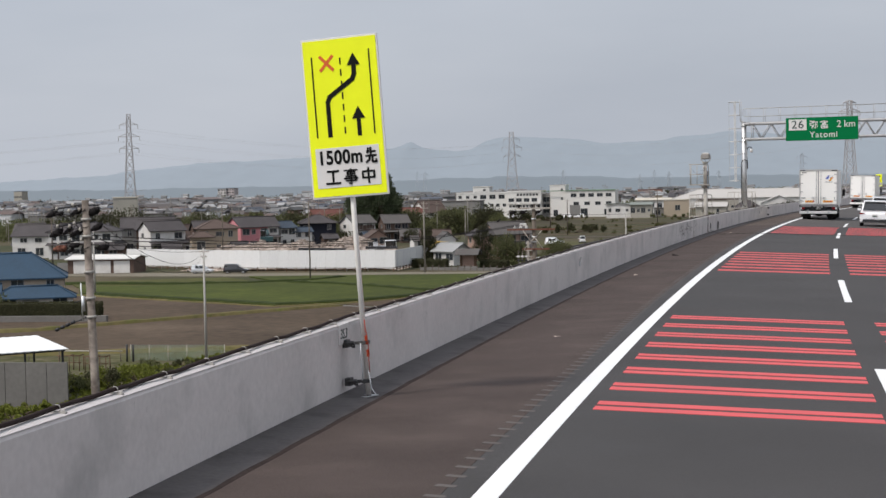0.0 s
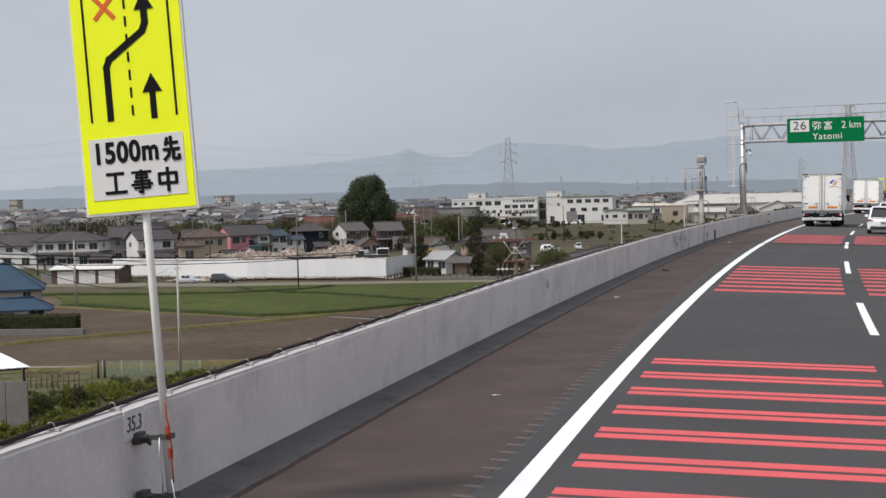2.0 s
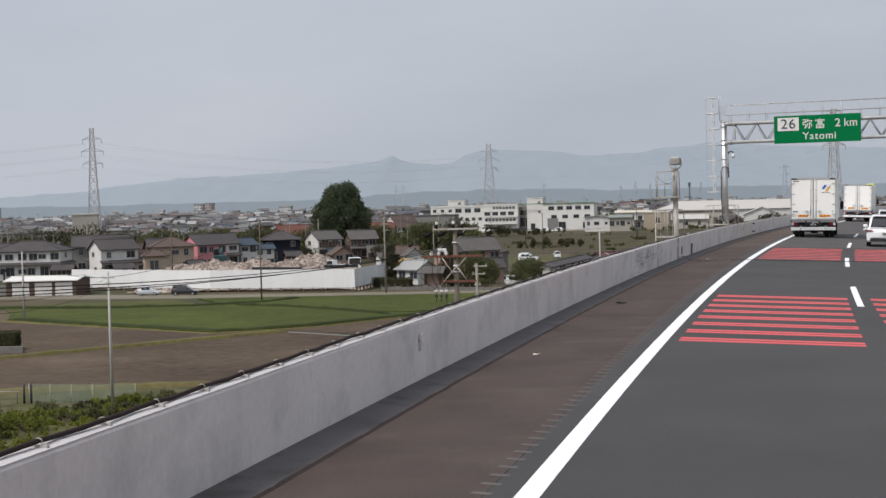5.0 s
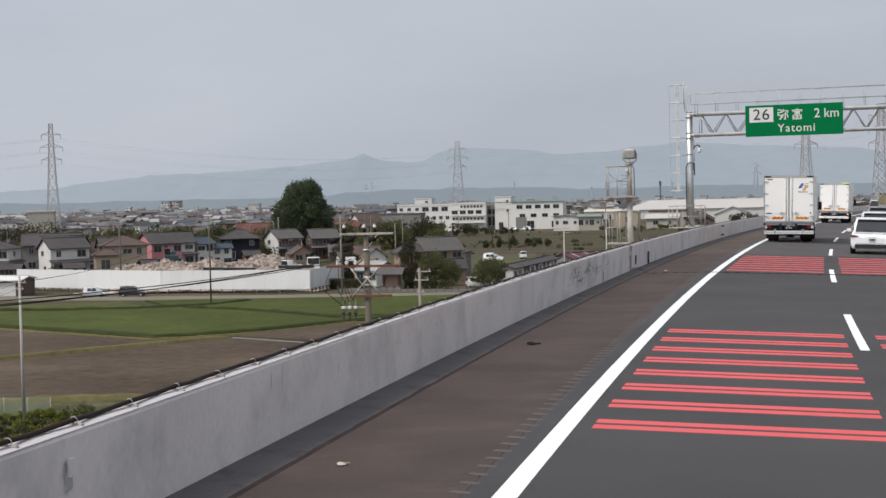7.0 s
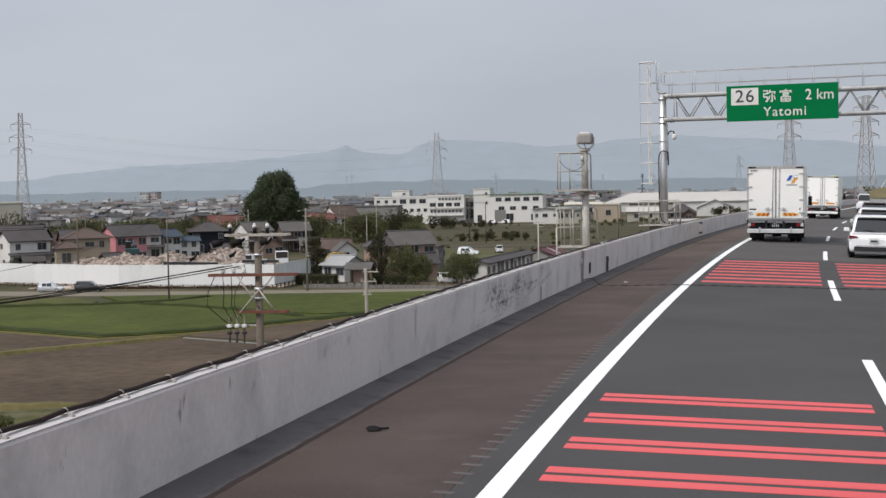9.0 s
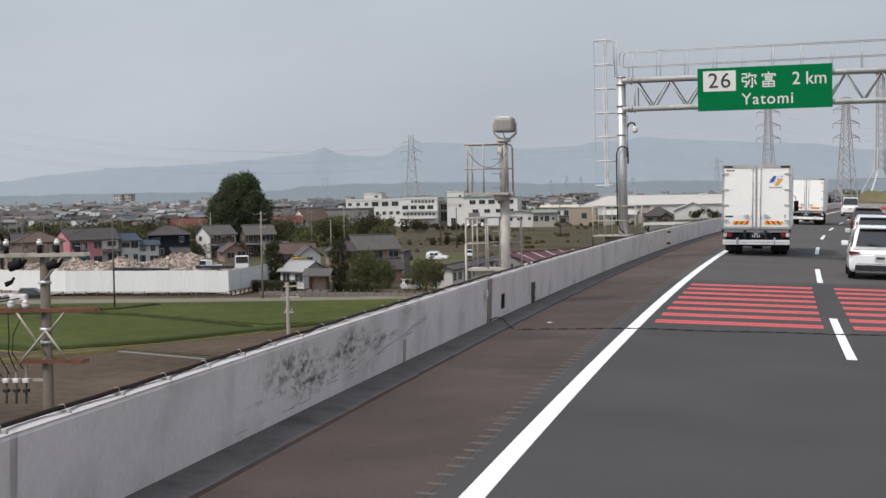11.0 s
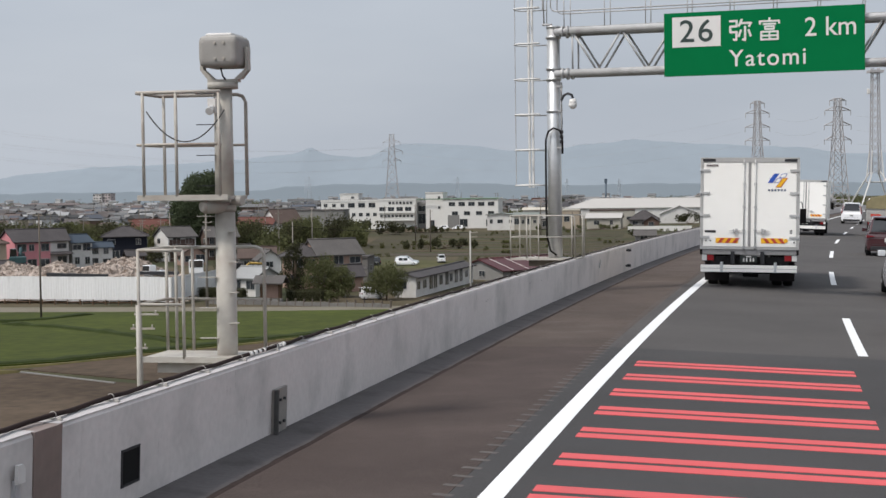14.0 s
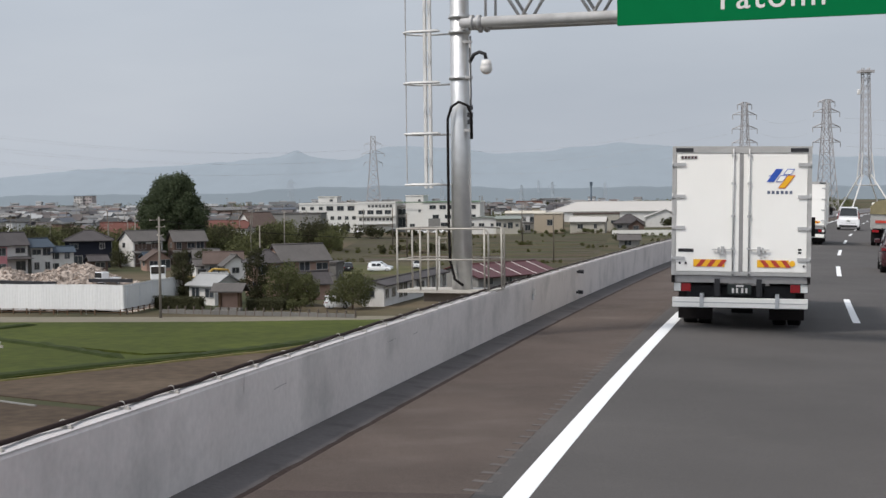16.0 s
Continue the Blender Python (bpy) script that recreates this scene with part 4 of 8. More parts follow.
KANJI = {
    "saki": [(0.50, 1.0, 0.50, 0.42), (0.15, 0.74, 0.88, 0.74), (0.28, 0.96, 0.18, 0.66), (0.05, 0.46, 0.95, 0.46), (0.38, 0.44, 0.34, 0.22), (0.34, 0.22, 0.06, 0.02), (0.62, 0.44, 0.62, 0.06), (0.62, 0.04, 0.95, 0.04), (0.95, 0.04, 0.95, 0.2)],
    "kou": [(0.12, 0.90, 0.88, 0.90), (0.50, 0.90, 0.50, 0.08), (0.03, 0.08, 0.97, 0.08)],
    "ji": [(0.05, 0.92, 0.95, 0.92), (0.25, 0.80, 0.75, 0.80), (0.25, 0.66, 0.75, 0.66), (0.25, 0.80, 0.25, 0.66), (0.75, 0.80, 0.75, 0.66), (0.15, 0.52, 0.85, 0.52), (0.03, 0.38, 0.97, 0.38), (0.15, 0.23, 0.85, 0.23), (0.85, 0.52, 0.85, 0.23), (0.50, 1.0, 0.50, 0.03), (0.50, 0.03, 0.36, 0.06)],
    "chuu": [(0.10, 0.76, 0.90, 0.76), (0.10, 0.34, 0.90, 0.34), (0.10, 0.76, 0.10, 0.34), (0.90, 0.76, 0.90, 0.34), (0.50, 1.0, 0.50, 0.0)],
    "ya": [(0.06, 0.93, 0.36, 0.93), (0.36, 0.93, 0.36, 0.68), (0.08, 0.68, 0.36, 0.68), (0.08, 0.68, 0.08, 0.42), (0.08, 0.42, 0.36, 0.42), (0.36, 0.42, 0.34, 0.06), (0.34, 0.06, 0.22, 0.08), (0.58, 0.98, 0.46, 0.70), (0.55, 0.82, 0.98, 0.82), (0.98, 0.82, 0.90, 0.66), (0.73, 0.66, 0.73, 0.04), (0.73, 0.04, 0.63, 0.08), (0.55, 0.50, 0.45, 0.22), (0.88, 0.50, 0.98, 0.22)],
    "tomi": [(0.50, 1.0, 0.50, 0.88), (0.06, 0.86, 0.94, 0.86), (0.06, 0.86, 0.06, 0.74), (0.94, 0.86, 0.94, 0.74), (0.22, 0.73, 0.78, 0.73), (0.30, 0.62, 0.70, 0.62), (0.30, 0.50, 0.70, 0.50), (0.30, 0.62, 0.30, 0.50), (0.70, 0.62, 0.70, 0.50), (0.12, 0.38, 0.88, 0.38), (0.12, 0.38, 0.12, 0.02), (0.88, 0.38, 0.88, 0.02), (0.12, 0.20, 0.88, 0.20), (0.12, 0.03, 0.88, 0.03), (0.50, 0.38, 0.50, 0.03)],
}


def roadworks_sign(m, detailed=True):
    """A tall yellow notice on a leaning pole, strapped to the parapet. Its base is the pole's foot; the face looks to -y."""
    g = thing("roadworks_sign", m, "yellow roadworks notice on a leaning grey pole strapped to the parapet", "sign", "roadworks signs")
    bm = bmesh.new()
    add_tube(bm, (0, 0, 0.02), (0, 0, 3.9), 0.030, n=14)
    part("pole", bm, M["sign_pole"], g)
    x0, x1, z0, z1 = -0.46, 0.46, 2.29, 4.11
    board = part("board", boxed(x0, x1, -0.062, -0.036, z0, z1, soft=0.006), M["sign_white"], g, "white rim of the yellow board")
    w, h = x1 - x0, z1 - z0
    px, pz = lambda v: x0 + v * w, lambda v: z0 + v * h
    part("yellow_face", boxed(px(0.022), px(0.978), -0.066, -0.061, pz(0.012), pz(0.988)), M["sign_yellow"], board)
    part("white_panel", boxed(px(0.085), px(0.915), -0.0705, -0.065, pz(0.065), pz(0.315)), M["sign_white"], board)
    bm = bmesh.new()
    line = lambda pts, t: strokes(bm, [(a[0], a[1], b[0], b[1]) for a, b in zip(pts, pts[1:])], x0, z0, w, h, t, -0.066)
    line([(0.13, 0.385), (0.13, 0.885)], 0.016)
    line([(0.88, 0.385), (0.88, 0.905)], 0.016)
    for k in range(7):
        line([(0.50, 0.40 + 0.072 * k), (0.50, 0.436 + 0.072 * k)], 0.016)
    line([(0.30, 0.39), (0.30, 0.600), (0.33, 0.632), (0.64, 0.732), (0.67, 0.765), (0.67, 0.83)], 0.052)
    line([(0.685, 0.385), (0.685, 0.50)], 0.048)
    for cx, cz in ((0.67, 0.818), (0.685, 0.485)):
        f = [bm.verts.new((px(cx + dx), -0.0725, pz(cz + dz))) for dx, dz in ((-0.085, 0), (0.085, 0), (0, 0.075))]
        b = [bm.verts.new((v.co.x, -0.066, v.co.z)) for v in f]
        bm.faces.new(f), bm.faces.new(b[::-1])
        for k in range(3):
            bm.faces.new((f[k], b[k], b[(k + 1) % 3], f[(k + 1) % 3]))
    part("lane_diagram", bm, M["sign_black"], board, "black lane-change diagram")
    bm = bmesh.new()
    strokes(bm, [(0.24, 0.80, 0.40, 0.885), (0.24, 0.885, 0.40, 0.80)], x0, z0, w, h, 0.034, -0.066)
    part("cross_mark", bm, M["sign_red"], board, "red cross over the closed lane")
    bm = bmesh.new()
    for key, fx, fz, s in (("saki", 0.735, 0.205, 0.145), ("kou", 0.20, 0.085, 0.19), ("ji", 0.435, 0.082, 0.185), ("chuu", 0.665, 0.082, 0.185)):
        strokes(bm, KANJI[key], px(fx), pz(fz), s * w, 0.092 * h, 0.024 if key != "ji" else 0.019, -0.0705)
    part("lettering", bm, M["sign_black"], board)
    words("lettering", "1500m", 0.215, M["sign_black"], board, pose(px(0.405), -0.073, pz(0.25)), 0.007, 1.08, 0.86)
    # straps and brackets
    for z in (0.18, 0.62):
        bm = bmesh.new()
        add_box(bm, -0.20, 0.03, -0.040, -0.02, z - 0.018, z + 0.018)
        add_box(bm, -0.25, -0.18, -0.08, 0.03, z - 0.045, z + 0.045)
        add_tube(bm, (-0.22, -0.09, z), (-0.10, -0.09, z + 0.02), 0.018, n=6), add_tube(bm, (-0.11, -0.05, z + 0.01), (-0.11, -0.05, z - 0.055), 0.012, n=6), add_tube(bm, (-0.16, -0.03, z), (-0.16, 0.03, z - 0.05), 0.014, n=6)
        add_box(bm, -0.05, 0.05, -0.05, 0.05, z - 0.02, z + 0.02)
        part("clamp", bm, M["clamp_steel"], g, "dark steel clamp on the parapet")
    if detailed:
        bm = bmesh.new()
        rnd = random.Random(4)
        add_pipe(bm, [(0.026, -0.02, 0.88), (0.033, -0.03, 0.78), (0.046, -0.035, 0.70), (0.052, -0.035, 0.62), (0.060, -0.04, 0.5), (0.052, -0.045, 0.43), (0.05, -0.04, 0.28)], 0.0055, 6)
        add_box(bm, 0.034, 0.054, -0.055, -0.035, 0.46, 0.54)
        add_box(bm, 0.025, 0.05, -0.05, -0.025, 0.60, 0.70)
        part("strap", bm, M["strap_red"], g, "orange-red ratchet strap wound down the pole")
        bm = bmesh.new()
        add_pipe(bm, [(0.03, -0.03, 0.3), (0.06, -0.06, 0.1), (0.13, -0.10, 0.02), (0.02, -0.16, 0.012), (-0.14, -0.10, 0.012), (-0.06, 0.02, 0.012), (0.12, -0.02, 0.014)], 0.007, 5)
        add_pipe(bm, [(-0.03, -0.05, 0.62), (-0.045, -0.06, 0.45), (-0.03, -0.05, 0.30), (-0.045, -0.05, 0.19)], 0.006, 5)
        part("wire", bm, M["galv"], g, "loose wire coiled at the pole foot")
    return g


roadworks_sign(upright(18.2, -4.33, -0.086) @ pose(0, 0, 0, 0, -3.4, 0) @ pose(0, 0, 0, 0, 0, -4))
roadworks_sign(upright(246.0, -4.3, -0.086) @ pose(0, 0, 0, 0, -1, 0), False)

# kilometre plate on the parapet
kp = thing("distance_plate", at_road(18.14, U_WALL + 0.001, 0.625, 90), "small white distance plate on the parapet", "plate")
part("plate", boxed(-0.195, 0.195, -0.012, 0.0, -0.115, 0.115, soft=0.003), M["sign_white"], kp)
words("lettering", "35.3", 0.165, M["digit_grey"], kp, pose(0, -0.014, -0.002), 0.0)

# cable on the parapet
cable = thing("parapet_cable", ROAD.copy(), "thick brown-black sagging cable clipped along the parapet top", "cable")
pts, rnd = [], random.Random(7)
for i in range(0, 3 * 175):
    s = -2.0 + i / 3
    sag = 0.013 if i % 3 else 0.0
    p = ROAD.inverted() @ on_road(s, U_WALL - 0.105 + rnd.uniform(-0.012, 0.012) - (0.02 if i % 3 else 0), 0.770 - sag * rnd.uniform(0.3, 1.0) + (0.004 if i % 3 == 0 else 0))
    pts.append(p)
bm = bmesh.new()
add_pipe(bm, pts, 0.0195, 8)
part("sheath", bm, M["cable_sheath"], cable)
bm = bmesh.new()
add_box(bm, -0.04, 0.07, -0.018, 0.018, -0.004, 0.010)
add_pipe(bm, [(0.027 * math.cos(a), 0, 0.029 + 0.027 * math.sin(a)) for a in [radians(-40 + 260 * i / 8) for i in range(9)]], 0.004, 5)
add_tube(bm, (0.055, 0, 0.0), (0.055, 0, 0.022), 0.009, n=6)
clip_mesh = mesh_of("clip", bm, M["pole_pale"])
bm = bmesh.new()
for i in range(9):
    a, b = (ROAD.inverted() @ on_road(83.32 + 0.13 * i + d, U_WALL - 0.112, 0.766) for d in (0.0, 0.055))
    add_tube(bm, a, b, 0.0225, n=10)
part("tape_ring", bm, M["sign_white"], cable, "white tape wound round the cable")
inv = ROAD.inverted()
for i in range(172):
    ob = new("clip", clip_mesh)
    ob.parent = cable
    ob.matrix_basis = inv @ at_road(-2.0 + i, U_WALL - 0.105, 0.739)

# reflectors, holes and cover plates on the parapet
for s in (38.66, 78.22, 111.3, 145.0):
    r = thing("reflector", at_road(s, U_WALL + 0.001, 0.44, 90), "small pale delineator on the parapet face", "reflector", "parapet reflectors")
    bm = bmesh.new()
    add_box(bm, -0.035, 0.035, -0.03, 0.0, -0.10, 0.02)
    part("bracket", bm, M["galv"], r)
    bm = bmesh.new()
    add_prism(bm, [(-0.055, 0.0), (0.055, 0.0), (0.055, 0.09), (0.02, 0.125), (-0.055, 0.125)], -0.055, -0.031)
    part("lens", bm, M["sign_white"], r)
cover = thing("joint_cover", at_road(78.70, U_WALL, 0.3, 90), "brownish steel cover over the parapet joint", "cover plate")
part("plate", boxed(-0.215, 0.215, -0.012, 0.2, -0.36, 0.432, soft=0.004), material("stained_cover", (0.225, 0.175, 0.155), 0.5, 0.3, vary=0.15, grain=8, blotch=2), cover)
hatch = thing("drain_opening", at_road(80.15, U_WALL + 0.001, 0.22, 90), "dark rectangular opening with a thin steel frame", "opening")
# Flat near-black panel paints the shade inside the opening; no hole is cut.
part("recess_shade", boxed(-0.16, 0.16, -0.004, 0.0, -0.12, 0.13), material("painted_recess_shade", (0.012, 0.012, 0.012), 0.95, vary=0.3), hatch)
bm = bmesh.new()
for a in ((-0.18, -0.16, -0.14, 0.15), (0.16, 0.18, -0.14, 0.15), (-0.16, 0.16, 0.13, 0.15), (-0.16, 0.16, -0.14, -0.12)):
    add_box(bm, a[0], a[1], -0.008, 0.0, a[2], a[3])
part("rim", bm, M["dark_steel"], hatch)


def steel_plate(s, z, w, h):
    g = thing("bracket_plate", at_road(s, U_WALL + 0.001, z, 90), "dull brown-grey steel plate bolted to the parapet", "steel plate", "parapet plates")
    p = part("plate", boxed(-w / 2, w / 2, -0.03, 0.0, -h / 2, h / 2, soft=0.004), M["plate_steel"], g)
    part("lip", boxed(-w / 2 - 0.02, -w / 2 + 0.012, -0.075, -0.0305, -h / 2, h / 2), M["clamp_steel"], p)
    for bx in (-0.06, 0.08):
        for bz in (-0.1, 0.1):
            bm = bmesh.new()
            add_tube(bm, (bx, -0.055, bz * h / 0.4), (bx, -0.0305, bz * h / 0.4), 0.016, n=6)
            part("bolt", bm, M["dark_steel"], p)


steel_plate(83.90, 0.15, 0.42, 0.46)
for z in (0.60, 0.12):
    cl = thing("conduit_clamp", at_road(117.7, U_WALL + 0.001, z, 90), "small dark steel clamp fixed to the parapet", "clamp", "parapet clamps")
    part("saddle", boxed(-0.14, 0.10, -0.05, 0.0, -0.025, 0.025, soft=0.005), M["dark_steel"], cl)
    part("stub", tubed(((0.03, -0.02, 0.0), (0.03, -0.14, 0.0), 0.045), n=10), M["dark_steel"], cl)
rail = thing("rusty_bracket", at_road(71.86, U_WALL + 0.001, 0.10, 90), "rust-streaked steel channel on the parapet", "bracket")
bm = bmesh.new()
add_box(bm, -0.055, -0.03, -0.02, 0.0, -0.18, 0.16), add_box(bm, 0.03, 0.055, -0.02, 0.0, -0.18, 0.16), add_box(bm, -0.03, 0.03, -0.02, 0.0, 0.13, 0.16)
part("channel", bm, M["rusty_rail"], rail)

# debris and the cable across the road
for s, u, k in ((53.9, -3.68, 0.62), (78.9, -3.55, 0.4), (42.3, -3.67, 0.35), (25.4, -3.2, 0.3)):
    d = bmesh.new()
    bmesh.ops.create_icosphere(d, subdivisions=2, radius=0.13 * k)
    for v in d.verts:
        v.co *= 1 + 0.5 * noise.noise(v.co * 14)
        v.co.z = max(v.co.z * 0.5, 0.0)
    add_tube(d, (0.05 * k, 0, 0.01), (0.24 * k, 0.05 * k, 0.015), 0.02 * k, n=5)
    ob = part("road_debris", d, M["black_rubber"] if k > 0.6 else M["rubble"], m=at_road(s, u, -0.05 if u < -3 else -0.02))
    tagged(ob, "torn scrap of dark rubber on the shoulder" if k > 0.6 else "small pale stone lying on the shoulder", "debris", "shoulder debris")
bm = bmesh.new()
pts = [on_road(77.44 + 0.13 * (u + 4.0) + 0.05 * math.sin(u * 3), u, 0.012 + (-0.085 * max(0, (-2.3 - u) / 1.8))) for u in [-4.55 + 0.15 * i for i in range(57)]]
for i, p in enumerate(((78.60, -4.60, -0.02), (78.50, -4.46, 0.05), (78.15, -4.28, 0.05), (77.75, -4.10, -0.03))):
    pts[i] = on_road(*p)
add_pipe(bm, pts, 0.009, 6)
tape = bmesh.new()
for i in range(26):
    u = -3.9 + 0.31 * i
    add_box(tape, -0.075, 0.075, -0.028, 0.028, 0.004, 0.024, at_road(77.44 + 0.13 * (u + 4.0) + 0.05 * math.sin(u * 3), u, -0.085 * max(0, (-2.3 - u) / 1.8)))
tagged(part("tape_patches", tape, material("grey_tape", (0.075, 0.07, 0.066), 0.8, vary=0.2)), "short grey tape pieces holding a road cable", "tape", kind="stuff")
tagged(part("sensor_cable", bm, M["black_rubber"]), "thin black sensor cable laid across the lanes", "cable")

# scuffs and streaks on the parapet
SCUFF = material("tyre_scuff", (0.10, 0.095, 0.09), 0.9, vary=0.3, grain=14)
STREAK = material("water_streak", (0.34, 0.315, 0.295), 0.9, vary=0.25, grain=10)


def mark(bm, s0, z0, s1, z1, t, k):
    """A thin worn stroke on the parapet's face."""
    n = 7
    a, b = [], []
    for i in range(n + 1):
        q = i / n
        s, z = s0 + (s1 - s0) * q, z0 + (z1 - z0) * q + 0.01 * noise.noise(Vector((s0 * 9 + q * 5, z0 * 7, 1)))
        w = t * (0.15 + math.sin(math.pi * min(0.97, q + 0.03))) * (0.6 + 0.5 * noise.noise(Vector((s0 * 5 + q * 7, 3, z0))))
        dz = abs(w) + 0.001
        if abs(z1 - z0) > abs(s1 - s0):
            a.append(bm.verts.new(on_road(s - dz, U_WALL + 0.003 + 0.0004 * (k % 5), z))), b.append(bm.verts.new(on_road(s + dz, U_WALL + 0.003 + 0.0004 * (k % 5), z)))
        else:
            a.append(bm.verts.new(on_road(s, U_WALL + 0.003 + 0.0004 * (k % 5), z - dz))), b.append(bm.verts.new(on_road(s, U_WALL + 0.003 + 0.0004 * (k % 5), z + dz)))
    for i in range(n):
        bm.faces.new((a[i], a[i + 1], b[i + 1], b[i]))


rnd = random.Random(21)
bm = bmesh.new()
for k in range(34):
    s = rnd.gauss(68.6, 1.9)
    z = min(0.66, max(0.02, 0.32 + 0.10 * (s - 69.7) + rnd.gauss(0, 0.12)))
    l = rnd.uniform(0.06, 0.5)
    mark(bm, s, z, s + l, z + l * rnd.uniform(-0.02, 0.10), rnd.uniform(0.0012, 0.004), k)
for k in range(12):
    s = 71.0 + rnd.uniform(0, 2.2)
    z = 0.24 + (s - 71.0) * 0.11 + rnd.gauss(0, 0.03)
    mark(bm, s, z, s + rnd.uniform(0.2, 0.7), z + rnd.uniform(0.02, 0.08), rnd.uniform(0.0015, 0.005), k)
mark(bm, 70.1, 0.20, 71.3, 0.30, 0.008, 1), mark(bm, 69.65, 0.12, 69.95, 0.18, 0.007, 2), mark(bm, 69.99, 0.2, 69.99, 0.0, 0.005, 4)
for k in range(3):
    s = rnd.uniform(88, 107)
    z = rnd.uniform(0.3, 0.6)
    mark(bm, s, z, s + rnd.uniform(0.2, 0.5), z + rnd.uniform(-0.01, 0.02), 0.002, k)
tagged(part("scuff_marks", bm, SCUFF), "dark tyre scuffs and scratches on the parapet", "marks", kind="stuff")
bm = bmesh.new()
for k in range(48):
    s = rnd.uniform(4, 84)
    top = rnd.uniform(0.2, 0.66)
    for j in range(rnd.choice((1, 1, 2, 4))):
        sj, tj = s + rnd.gauss(0, 0.16), top + rnd.gauss(0, 0.05)
        mark(bm, sj, tj, sj + rnd.uniform(-0.015, 0.015), tj - rnd.uniform(0.02, 0.10), rnd.uniform(0.001, 0.004), k + j)
for s, z0, z1 in ((50.97, 0.56, 0.45), (51.05, 0.62, 0.52), (52.23, 0.61, 0.52), (52.94, 0.5, 0.42), (55.44, 0.6, 0.45), (56.45, 0.63, 0.5), (58.0, 0.09, -0.03), (48.72, 0.49, 0.45), (55.79, 0.64, 0.58), (60.0, 0.75, 0.24), (53.03, -0.05, -0.07)):
    for j in range(5):
        sj = s + rnd.gauss(0, 0.035)
        mark(bm, sj, z0 + rnd.gauss(0, 0.03), sj, z1 + rnd.gauss(0, 0.04), rnd.uniform(0.002, 0.006), j)
for s, z0, z1 in ((43.25, 0.66, 0.44), (43.6, 0.68, 0.40), (21.0, 0.70, 0.50), (94.5, 0.72, 0.54), (33.8, 0.62, 0.5)):
    mark(bm, s, z0, s, z1, 0.009, 3)
for j in range(5):
    mark(bm, 60.07 + 0.004 * (j % 2), 0.72 - 0.1 * j, 60.07, 0.60 - 0.1 * j, 0.007, j)
tagged(part("water_streaks", bm, STREAK), "faint dark water streaks down the parapet", "marks", kind="stuff")

# ---- light mast with service cages ----
mast = thing("camera_mast", upright(84.2, -5.28, 0.67) @ Matrix.Scale(1.04, 4), "grey-cream steel mast with service cages and a weatherproof lamp head", "mast")
bm = bmesh.new()
add_tube(bm, (0, 0, -1.0), (0, 0, 1.45), 0.103, 0.099, 24)
add_tube(bm, (0, 0, 1.45), (0, 0, 2.62), 0.095, 0.090, 24)
add_tube(bm, (0, 0, 1.40), (0, 0, 1.46), 0.112, n=24)
add_tube(bm, (0, 0, 2.60), (0, 0, 2.66), 0.15, n=16)
part("column", bm, M["greycream"], mast)
bm = bmesh.new()
for sx in (-1, 1):
    add_prism(bm, [(sx * 0.10 + 0.03, 2.69), (sx * 0.17 + 0.03, 2.69), (sx * 0.245 + 0.03, 2.78), (sx * 0.245 + 0.03, 3.0), (sx * 0.215 + 0.03, 3.0), (sx * 0.215 + 0.03, 2.79)], -0.045, 0.045)
add_box(bm, -0.14, 0.17, -0.05, 0.05, 2.662, 2.692)
part("yoke", bm, M["greycream"], mast, "bent steel yoke")
bm = bmesh.new()
add_box(bm, -0.17, 0.235, -0.24, 0.20, 2.80, 3.11)
soften(bm, 0.075, 5)
head = part("lamp_head", bm, material("grey_lamp_paint", (0.27, 0.255, 0.235), 0.6, vary=0.12, grain=9, blotch=1.5), mast)
part("hood", boxed(-0.10, 0.17, -0.20, 0.16, 3.095, 3.13, soft=0.018), M["sign_white"], head, "white sun hood")
for x in (0.01, 0.10):
    for z in (2.88, 3.03):
        part("bolt", tubed(((x, -0.252, z), (x, -0.236, z), 0.014), n=8), M["rusty_rail"], head, "rust-stained bolt")
part("cable_loop", (lambda b: (add_pipe(b, [(0.0, -0.05, 2.80), (0.03, -0.08, 2.72), (0.06, -0.02, 2.66), (0.05, 0.05, 2.5), (0.04, 0.075, 1.6)], 0.009, 6), b)[1])(bmesh.new()), M["black_rubber"], mast)
bm = bmesh.new()
add_box(bm, -0.10, -0.02, -0.17, -0.09, 2.36, 2.50), add_tube(bm, (-0.06, -0.17, 2.40), (-0.06, -0.24, 2.37), 0.04, n=10)
part("sensor", bm, M["sign_white"], mast, "small white sensor with a dark lens")
for i in range(9):
    part("step_iron", boxed(-0.25, -0.06, -0.10, -0.06, 0.146 + 0.30 * i, 0.154 + 0.30 * i), M["dark_steel"] if i > 4 else M["greycream"], mast)
    if i < 5:
        part("step_iron", boxed(0.06, 0.15, -0.10, -0.06, 0.296 + 0.30 * i, 0.304 + 0.30 * i), M["greycream"], mast)


